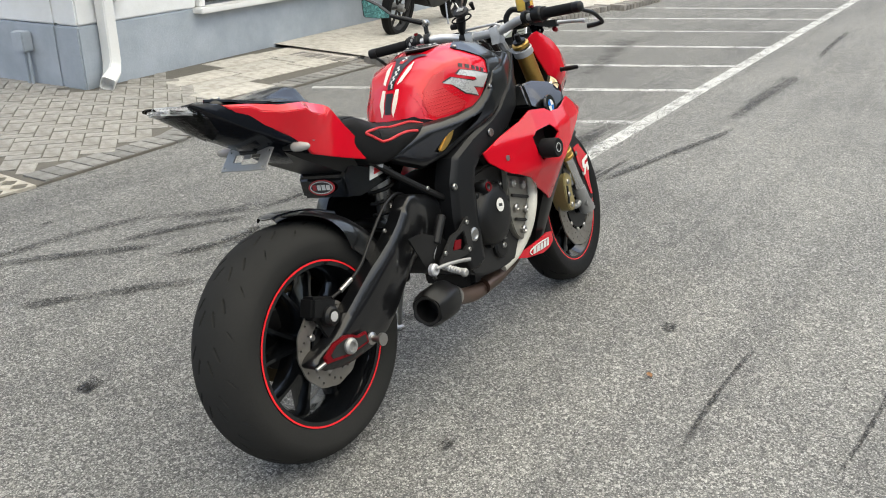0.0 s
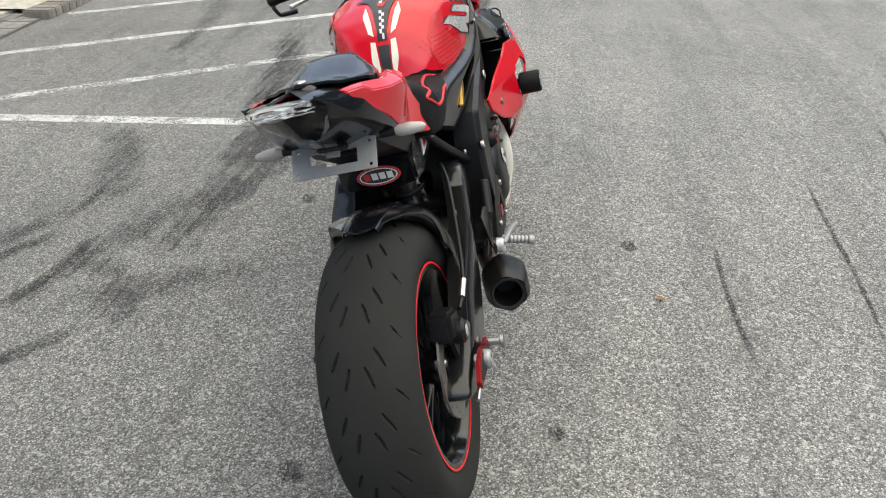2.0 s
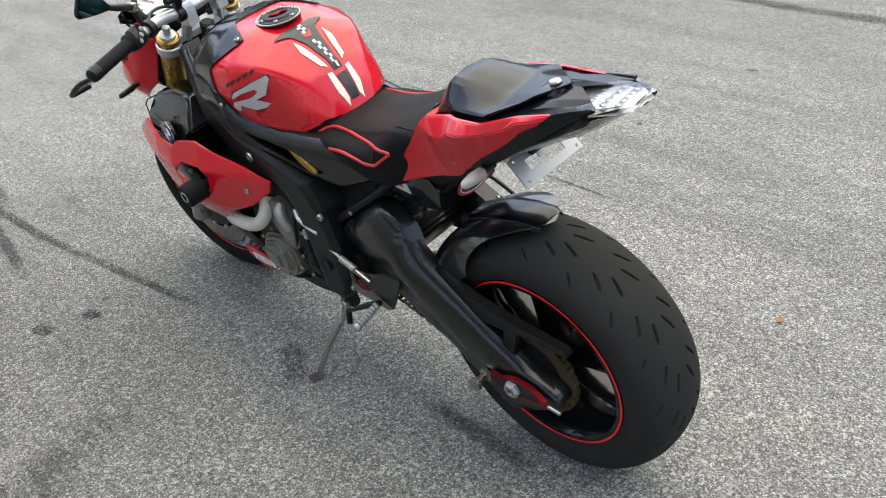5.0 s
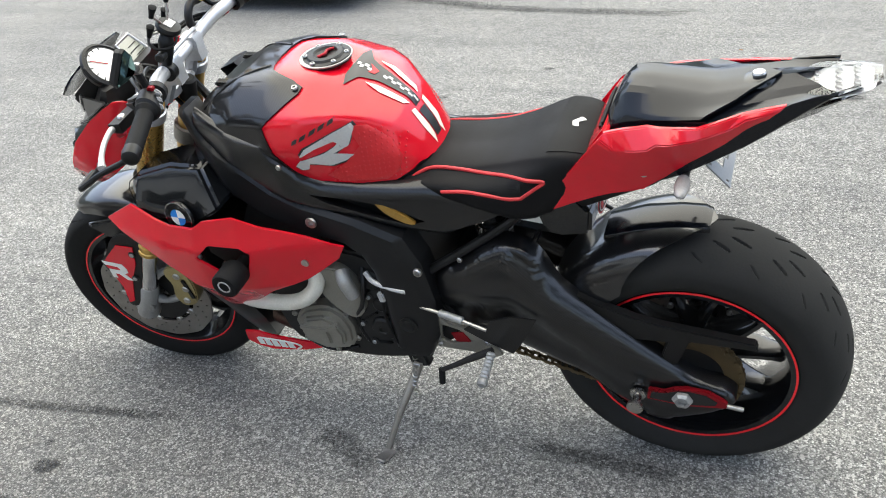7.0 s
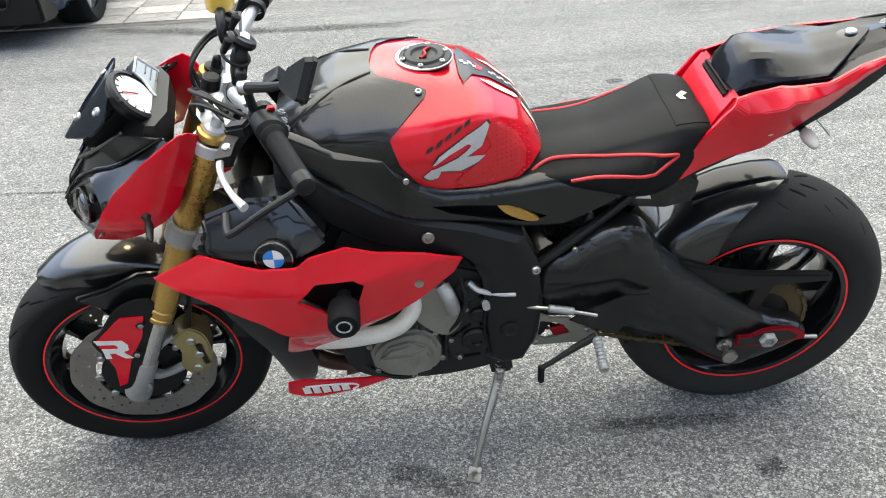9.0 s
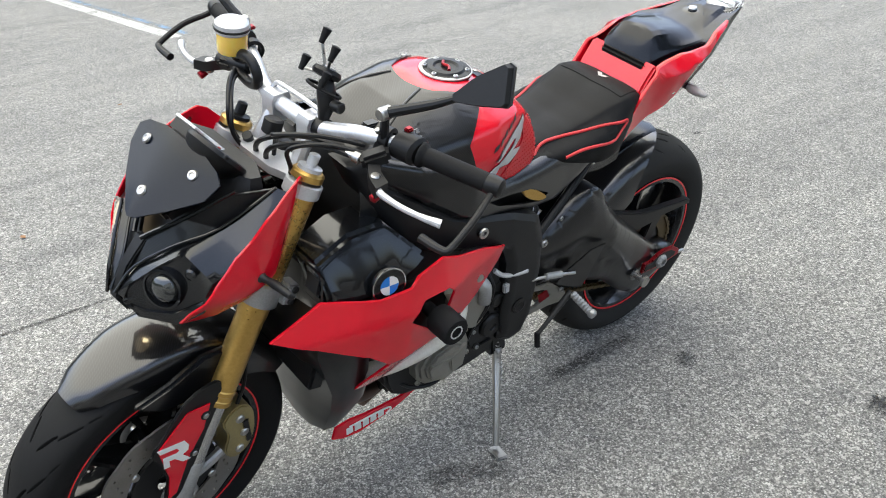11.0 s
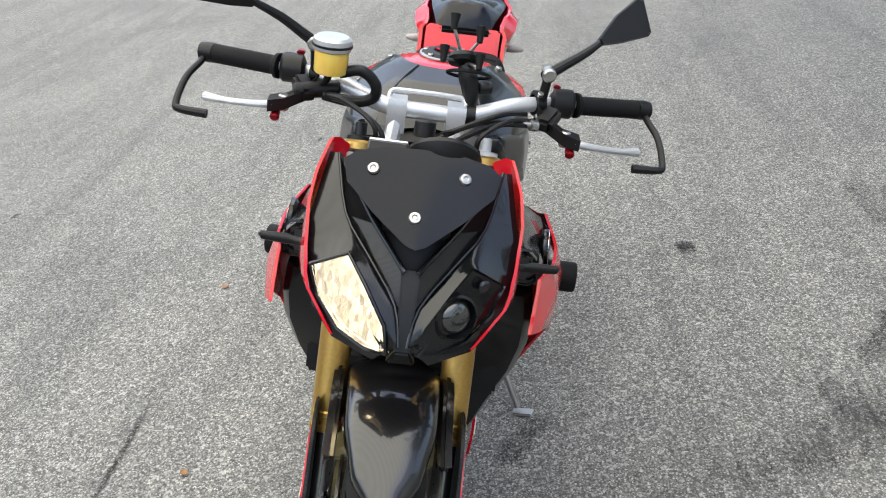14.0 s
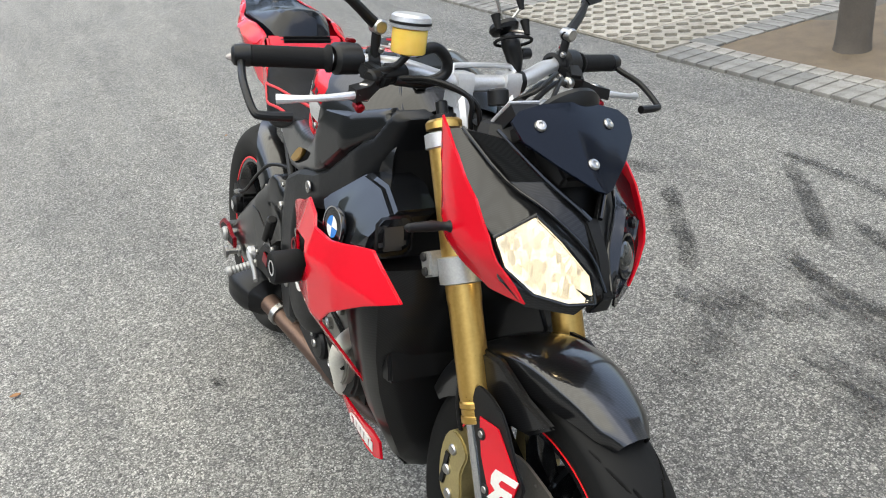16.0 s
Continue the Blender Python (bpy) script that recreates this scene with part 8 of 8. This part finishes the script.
block = lattice_block(0.395, 0.595, 3, 6)
for x0, n in ((-2.72, 4), (0.28, 2)):
    for i in range(n):
        for j in range(5):
            x = x0 + 0.4 * i
            ob = new("lattice_paver", block)
            ob.parent = pavement
            ob.matrix_world = pose(x, edge_y(x) + 0.31 + 0.6 * j, 0.018 + rng.uniform(-0.002, 0.002), rng.uniform(-0.3, 0.3), rng.uniform(-0.3, 0.3), rng.uniform(-0.6, 0.6) + (180 if rng.random() > 0.5 else 0))
# two tree pits with brick borders
for px0, px1 in ((-1.30, 0.06), (-4.35, -2.95)):
    bm = bmesh.new()
    quads(bm, [[(x, y, 0.0085 + 0.010 * noise.noise((x * 3, y * 3, 0))) for y in np.linspace(edge_y(x) + 0.2, 4.0, 12)] for x in np.linspace(px0 + 0.05, px1 - 0.05, 12)])
    pit = tagged(link_mesh("tree_pit", bm, SOIL), "dry soil in a tree pit framed by bricks", "soil", kind="structure")
    x = px0
    while x < px1:
        paver(pit, x + 0.05, edge_y(x) + 0.055, 0.1, 0.2, 3, PAVER_GREY)
        paver(pit, x + 0.05, edge_y(x) + 0.20, 0.1, 0.1, 3, PAVER)
        x += 0.1
    for k in range(13):
        paver(pit, px0 + 0.05, edge_y(px0) + 0.27 + 0.1 * k, 0.2, 0.1, 2, PAVER_GREY)
        paver(pit, px1 - 0.05, edge_y(px1) + 0.27 + 0.1 * k, 0.2, 0.1, 2, PAVER_GREY)

# raised kerb of dark rounded bricks
KERB_BRICK = paver_material("dark_kerb_brick", (0.24, 0.225, 0.205), (0.18, 0.17, 0.158), (0.30, 0.275, 0.25))
bm = bmesh.new()
quads(bm, [[(x, 3.42, 0.0), (x, 3.44, 0.035), (x, 7.0, 0.045)] for x in np.linspace(4.65, 13, 12)])
bed = tagged(link_mesh("raised_bed", bm, PAVER_PALE), "raised paved strip behind a brick kerb", "pavement", kind="structure")


def kerb_brick_mesh():
    b = box((0, 0, 0.022), (0.097, 0.20, 0.09), 0.009)
    bmesh.ops.recalc_face_normals(b, faces=b.faces)
    me = bpy.data.meshes.new("kerb_brick")
    b.to_mesh(me)
    b.free()
    me.materials.append(KERB_BRICK)
    return me


kb = kerb_brick_mesh()
kerb = tagged(new("kerb"), "low kerb of grey bricks on edge beside the parking bays", "kerb", kind="structure")
spots = [(4.52 + 0.1 * k, 3.36, 0) for k in range(46)] + [(4.47, 3.44 + 0.1 * k, 90) for k in range(9)] + [(9.15 + 0.1 * k, 3.2, 0) for k in range(12)]
for x, y, turn in spots:
    ob = new("kerb_brick", kb)
    ob.parent = kerb
    ob.matrix_world = pose(x, y, rng.uniform(-0.003, 0.003) - (0.046 if turn else 0.0), 0, rng.uniform(-0.7, 0.7), turn + rng.uniform(-1, 1))

# ---- building ----
STUCCO_GREY = material("blue_grey_stucco", (0.36, 0.40, 0.45), 0.8)
link(STUCCO_GREY, ramp(STUCCO_GREY, noise_tex(STUCCO_GREY, 2.5, 7, 0.65), [(0.3, (0.28, 0.32, 0.36)), (0.65, (0.38, 0.42, 0.47))]), bsdf(STUCCO_GREY).inputs["Base Color"])
bump(STUCCO_GREY, noise_tex(STUCCO_GREY, 45.0, 6, 0.65), 0.6, 0.006)
STUCCO_WHITE = material("white_stucco", (0.75, 0.76, 0.76), 0.8)
link(STUCCO_WHITE, ramp(STUCCO_WHITE, noise_tex(STUCCO_WHITE, 2.0, 7, 0.65), [(0.3, (0.66, 0.67, 0.67)), (0.6, (0.76, 0.77, 0.78))]), bsdf(STUCCO_WHITE).inputs["Base Color"])
bump(STUCCO_WHITE, noise_tex(STUCCO_WHITE, 45.0, 6, 0.65), 0.6, 0.006)
WALL_TURN = 7.0
house = thing("building", pose(2.41, 4.46, 0, 0, 0, WALL_TURN), "low white stucco building with a blue-grey base band", "building")


def wall_block(name, x0, y0, x1, y1, z0, z1, mat, label):
    return part(name, box(((x0 + x1) / 2, (y0 + y1) / 2, (z0 + z1) / 2), (x1 - x0, y1 - y0, z1 - z0), 0.012), mat, house, label)


wall_block("base_band", 0, 0, 9.0, 0.25, -0.05, 0.48, STUCCO_GREY, "blue-grey painted base of the wall")
wall_block("wall", 0.006, 0.006, 1.26, 0.25, 0.484, 3.4, STUCCO_WHITE, "white stucco wall")
wall_block("wall", 1.264, 0.006, 4.1, 0.25, 1.75, 3.4, STUCCO_WHITE, "white stucco wall")
wall_block("wall", 4.104, 0.006, 9.0, 0.25, 0.484, 3.4, STUCCO_WHITE, "white stucco wall")
wall_block("base_band", 0, 0.254, 0.25, 7.0, -0.05, 0.48, STUCCO_GREY, "blue-grey painted base of the wall")
wall_block("wall", 0.006, 0.254, 0.25, 7.0, 0.484, 3.4, STUCCO_WHITE, "white stucco wall")
wall_block("roof", -0.3, -0.3, 9.3, 7.3, 3.404, 3.6, STUCCO_WHITE, "flat roof slab")
wall_block("wall", 8.75, 0.254, 9.0, 7.0, -0.05, 3.4, STUCCO_WHITE, "white stucco wall")
wall_block("wall", 0.254, 6.75, 8.746, 7.0, -0.05, 3.4, STUCCO_WHITE, "white stucco wall")
WHITE_PAINT = worn(material("white_gloss_paint", (0.78, 0.78, 0.77), 0.4), (0.78, 0.78, 0.77), (0.66, 0.66, 0.65), 20, 0.7, (0.3, 0.5))
win = part("window", box((2.68, 0.10, 1.09), (2.84, 0.10, 0.03), 0.004), WHITE_PAINT, house, "white framed window")
part("window_sill", box((2.68, -0.03, 0.465), (2.95, 0.16, 0.045), 0.008), WHITE_PAINT, win, "white sill")
for x in (1.30, 2.68, 4.06):
    part("window_frame", box((x, 0.02, 1.11), (0.07, 0.10, 1.24), 0.006), WHITE_PAINT, win)
part("pane", box((2.68, 0.09, 1.11), (2.70, 0.012, 1.22), 0), clear_material("window_glass", (0.8, 0.85, 0.87)), win)
# downspout with an elbow
sp = thing("downspout", pose(2.41, 4.46, 0, 0, 0, WALL_TURN), "white square downspout with a worn open elbow", "downspout")


def square_pipe(path, half, name):
    pts = [Vector(p) for p in path]
    rings = []
    for p, (t, a, b) in zip(pts, frames_along(pts)):
        side = Vector((1, 0, 0)) if abs(t.x) < 0.9 else Vector((0, 1, 0))
        side = (side - t * side.dot(t)).normalized()
        up_ = t.cross(side)
        rings.append([p + (side * u + up_ * v) * half for u, v in ((-1, -0.8), (-0.8, -1), (0.8, -1), (1, -0.8), (1, 0.8), (0.8, 1), (-0.8, 1), (-1, 0.8))])
    rings += [[p + (q - p) * 0.88 for q in rings[-1]] for p in (pts[-1],)]
    inner = [q + (pts[-2] - pts[-1]) for q in rings[-1]]
    rings.append(inner)
    return loft(rings)


part("pipe", square_pipe([(0.22, -0.062, 3.3), (0.22, -0.062, 0.30), (0.215, -0.065, 0.20), (0.18, -0.09, 0.125), (0.12, -0.13, 0.085), (0.05, -0.17, 0.065)], 0.052, "pipe"), WHITE_PAINT, sp, "white sheet-metal pipe")
part("strap", box((0.22, -0.06, 0.70), (0.13, 0.125, 0.03), 0.003), WHITE_PAINT, sp)
part("meter_case", box((0.36, -0.045, 0.80), (0.09, 0.085, 0.34), 0.006), WHITE_PAINT, sp)
cond = thing("wall_conduit", pose(2.41, 4.46, 0, 0, 0, WALL_TURN), "grey electrical box with a conduit on the wall", "electrical box")
part("box", box((-0.05, 0.58, 0.345), (0.09, 0.13, 0.15), 0.008), STUCCO_GREY, cond, "grey box")
for dy in (-0.022, 0.022):
    part("conduit", rod((-0.03, 0.58 + dy, 0.0), (-0.03, 0.58 + dy, 0.28), 0.012), STUCCO_GREY, cond)

# ---- parked car across the lane ----
CAR_BLUE = lacquer("dark_blue_car_paint", (0.012, 0.030, 0.085), (0.009, 0.022, 0.065))
car = thing("parked_car", pose(3.90, -6.72, 0, 0, 0, 90), "dark blue coupe parked with its rear to the lane", "car")
# nose along local x; its tail faces the lane
secs = ((-2.30, 0.55, 0.90, 0.40, 0.86), (-2.22, 0.86, 0.92, 0.26, 0.95), (-1.95, 0.93, 1.0, 0.20, 1.02), (-1.2, 0.94, 1.30, 0.18, 0.98), (-0.4, 0.94, 1.38, 0.17, 0.95), (0.4, 0.94, 1.32, 0.17, 0.92), (1.1, 0.94, 1.02, 0.18, 0.88), (1.9, 0.90, 0.90, 0.22, 0.80), (2.25, 0.72, 0.72, 0.28, 0.68))
rings = []
for x, w, zt, zb, zsh in secs:
    half = [(0, zb), (w * 0.85, zb), (w * 0.97, zb + 0.12), (w, (zb + zsh) / 2), (w * 0.96, zsh), (w * 0.70, zt - 0.02), (w * 0.4, zt), (0, zt)]
    rings.append([(-x, y, z) for y, z in half] + [(-x, -y, z) for y, z in reversed(half[1:-1])])
bm = loft(rings)
bmesh.ops.subdivide_edges(bm, edges=bm.edges[:], cuts=1, use_grid_fill=True)
part("body", bm, CAR_BLUE, car, "dark blue bodywork", 40)
dif = part("diffuser", plate([(2.0, 0.17), (2.31, 0.18), (2.36, 0.40), (2.30, 0.50), (2.0, 0.46)], 0.80, 1.60, 1, bev=0.02), BLACK, car, "black rear diffuser")
for s in (1, -1):
    for dy in (0.0, 0.11):
        part("tail_pipe", turned([(0.030, 0), (0.046, 0.0), (0.048, 0.10), (0.044, 0.11), (0.040, 0.105), (0.038, 0.02)], (2.28, s * (0.46 + dy), 0.345), (1, 0, 0), 24), DARK, dif, "dark exhaust tip")
    part("reflector", box((2.345, s * 0.62, 0.485), (0.015, 0.26, 0.022), 0.004), RED_ANO, dif, "red rear reflector")
    part("tail_lamp", box((2.27, s * 0.66, 0.80), (0.05, 0.40, 0.10), 0.02), RED_ANO, car)
    for k in range(3):
        part("diffuser_fin", plate([(2.05, 0.17), (2.34, 0.24), (2.34, 0.33), (2.05, 0.30)], 0.10 + 0.14 * k, 0.012, s, bev=0.002), BLACK, dif)
for x in (1.42, -1.38):
    for s in (1, -1):
        c = Vector((x, s * 0.80, 0.33))
        w_ = part("wheel", turned([(0.04, -0.02), (0.10, 0.03), (0.20, 0.02), (0.235, 0.06), (0.235, -0.14), (0.04, -0.14)], c, (0, s, 0), 40), DARK, car, "dark alloy wheel")
        part("tyre", turned([(0.225, 0.07), (0.26, 0.095), (0.30, 0.105), (0.322, 0.085), (0.33, 0.05), (0.33, -0.10), (0.32, -0.14), (0.24, -0.15)], c, (0, s, 0), 48, closed=True), RUBBER, w_)
        for k in range(5):
            a = 2 * math.pi * k / 5
            part("spoke", tube([c + Vector((0.05 * math.cos(a), s * 0.05, 0.05 * math.sin(a))), c + Vector((0.225 * math.cos(a), s * 0.045, 0.225 * math.sin(a)))], 0.022, 8, 1), ALU_CAST, w_)
# paved bay beside the car
bm = bmesh.new()
quads(bm, [[(x, y, 0.0035) for y in (-9.0, -5.02)] for x in (1.98, 6.8)])
bay = tagged(link_mesh("paved_bay", bm, SAND), "paved bay beneath the parked car", "pavement", kind="structure")
for i in range(5):
    for j in range(8):
        w = 0.40 if (i + j) % 3 else 0.2
        paver(bay, 2.2 + 0.4 * i, -5.25 - 0.3 * j, 0.4, 0.3, 0, PAVER if (i * 3 + j) % 4 else PAVER_PALE, 0.014)

# ---- second motorcycle by the wall ----
other = thing("parked_motorcycle", pose(7.25, 4.45, 0, -8, 0, 190), "dark motorcycle parked by the building", "motorcycle")
for x, r, h in ((0.0, 0.31, 0.07), (1.4, 0.30, 0.055)):
    c = Vector((x, 0, r))
    w_ = part("wheel", turned([(r - 0.07, h * 0.7), (r - 0.09, h * 0.3), (r - 0.09, -h * 0.3), (r - 0.07, -h * 0.7), (r - 0.10, -h * 0.2), (r - 0.10, h * 0.2)], c, (0, 1, 0), 48, closed=True), DARK, other)
    part("tyre", turned([(r - 0.075, h * 0.8), (r - 0.04, h), (r - 0.012, h * 0.7), (r, 0), (r - 0.012, -h * 0.7), (r - 0.04, -h), (r - 0.075, -h * 0.8)], c, (0, 1, 0), 60, closed=True), RUBBER, w_)
    part("hub", rod(c - Vector((0, 0.08, 0)), c + Vector((0, 0.08, 0)), 0.04), ALU_CAST, w_)
    for k in range(6):
        a = 2 * math.pi * k / 6
        part("spoke", tube([c, c + Vector(((r - 0.09) * math.cos(a), 0, (r - 0.09) * math.sin(a)))], 0.014, 8, 1), DARK, w_)
part("engine", plate(outline_of([(0.40, 0.30), (0.95, 0.28), (1.02, 0.55), (0.75, 0.72), (0.42, 0.58)], 3), 0.15, 0.30, 1, bev=0.03), DARK, other)
part("tank", plate(outline_of([(0.62, 0.74), (0.98, 0.78), (1.02, 0.90), (0.85, 0.99), (0.62, 0.86)], 3), 0.12, 0.24, 1, bev=0.05), BLACK_GLOSS, other, "black tank")
part("seat", plate(outline_of([(0.62, 0.76), (0.60, 0.84), (0.25, 0.84), (-0.12, 0.92), (-0.14, 0.88), (0.25, 0.74)], 3), 0.10, 0.20, 1, bev=0.03), SEAT_CLOTH, other)
for s in (1, -1):
    part("fork", rod((1.40, s * 0.09, 0.30), (1.12, s * 0.09, 0.96), 0.024), DARK, other)
    part("swing_arm", tube([(0.0, s * 0.10, 0.31), (0.45, s * 0.09, 0.40)], 0.024, 8, 1), DARK, other)
part("handlebar", tube([(0.98, 0.36, 1.02), (1.10, 0.15, 1.03), (1.10, -0.15, 1.03), (0.98, -0.36, 1.02)], 0.014, 10), BLACK, other)
part("headlamp", turned([(0.03, -0.08), (0.08, 0.0), (0.085, 0.05), (0.05, 0.06)], (1.22, 0, 0.90), (1, 0, 0.05), 28), BLACK_GLOSS, other)
part("side_stand", tube([(0.55, 0.14, 0.30), (0.60, 0.24, 0.04)], 0.010, 8, 1), STEEL, other)

# ---- street trees in the pits ----
BARK = worn(material("grey_bark", (0.12, 0.10, 0.085), 0.9), (0.15, 0.13, 0.11), (0.055, 0.047, 0.04), 40, 1.0, (0.85, 1.0), 0.008)
FOLIAGE = worn(material("green_leaves", (0.05, 0.09, 0.03), 0.6), (0.065, 0.11, 0.035), (0.03, 0.055, 0.018), 12, 0.9, (0.5, 0.7))


def street_tree(x, y, height, seed):
    r = random.Random(seed)
    t = thing("tree", pose(x, y, 0), "street tree with a grey trunk in a brick-framed pit", "tree", "street trees")
    trunk = tube([(0, 0, -0.05), (0.0, 0.01, 0.08), (0.02, 0.0, 0.8), (-0.03, 0.03, 1.7), (0.02, 0.0, height)], 0.09, 18, 8, radii=[0.12, 0.085, 0.078, 0.066, 0.04])
    part("trunk", trunk, BARK, t, "rough grey trunk")
    verts, faces = [], []
    for k in range(16):
        a, e = k * 2.4 + r.uniform(-0.3, 0.3), r.uniform(0.25, 1.1)
        z0 = r.uniform(2.0, height)
        q = Vector((math.cos(a) * math.cos(e), math.sin(a) * math.cos(e), math.sin(e)))
        tipv = Vector((0, 0, z0)) + q * r.uniform(0.9, 1.8)
        part("limb", tube([(0, 0, z0), Vector((0, 0, z0)).lerp(tipv, 0.5) + Vector((0, 0, 0.08)), tipv], 0.02, 7, 3, radii=[0.035, 0.02, 0.008]), BARK, t)
        for _ in range(260):
            c = tipv + Vector((r.gauss(0, 0.40), r.gauss(0, 0.40), r.gauss(0, 0.28)))
            m = Matrix.Translation(c) @ Euler((r.uniform(0, 6), r.uniform(0, 6), r.uniform(0, 6))).to_matrix().to_4x4()
            size = r.uniform(0.05, 0.09)
            base = len(verts)
            verts += [m @ Vector(p) for p in ((-size, 0, 0), (-size * 0.2, -size * 0.45, 0.1 * size), (size, 0, 0), (-size * 0.2, size * 0.45, 0.1 * size))]
            faces.append((base, base + 1, base + 2, base + 3))
    me = bpy.data.meshes.new("crown")
    me.from_pydata(verts, [], faces)
    me.materials.append(FOLIAGE)
    crown = new("crown", me)
    crown.parent = t
    tagged(crown, "crown of small green leaves")


street_tree(-0.60, 3.12, 3.6, 3)
street_tree(-3.38, 2.96, 3.4, 8)

# ---- plain walls added out of sight round the lot to darken reflections ----
UNSEEN_WALL = worn(material("unseen_wall_paint", (0.16, 0.17, 0.15), 0.9), (0.17, 0.18, 0.155), (0.07, 0.08, 0.06), 3, 1.0, (0.85, 1.0))
for name, centre, size in (("unseen_wall_far_side", (0, -19.0, 3.6), (70, 0.4, 7.2)), ("unseen_wall_lane_end", (34.0, -4, 3.4), (0.4, 29, 6.8)), ("unseen_wall_lane_start", (-30.0, -4, 3.4), (0.4, 29, 6.8))):
    tagged(link_mesh(name, box(centre, size, 0.02), UNSEEN_WALL), "plain dull unseen wall added to darken reflections", "wall", kind="structure")
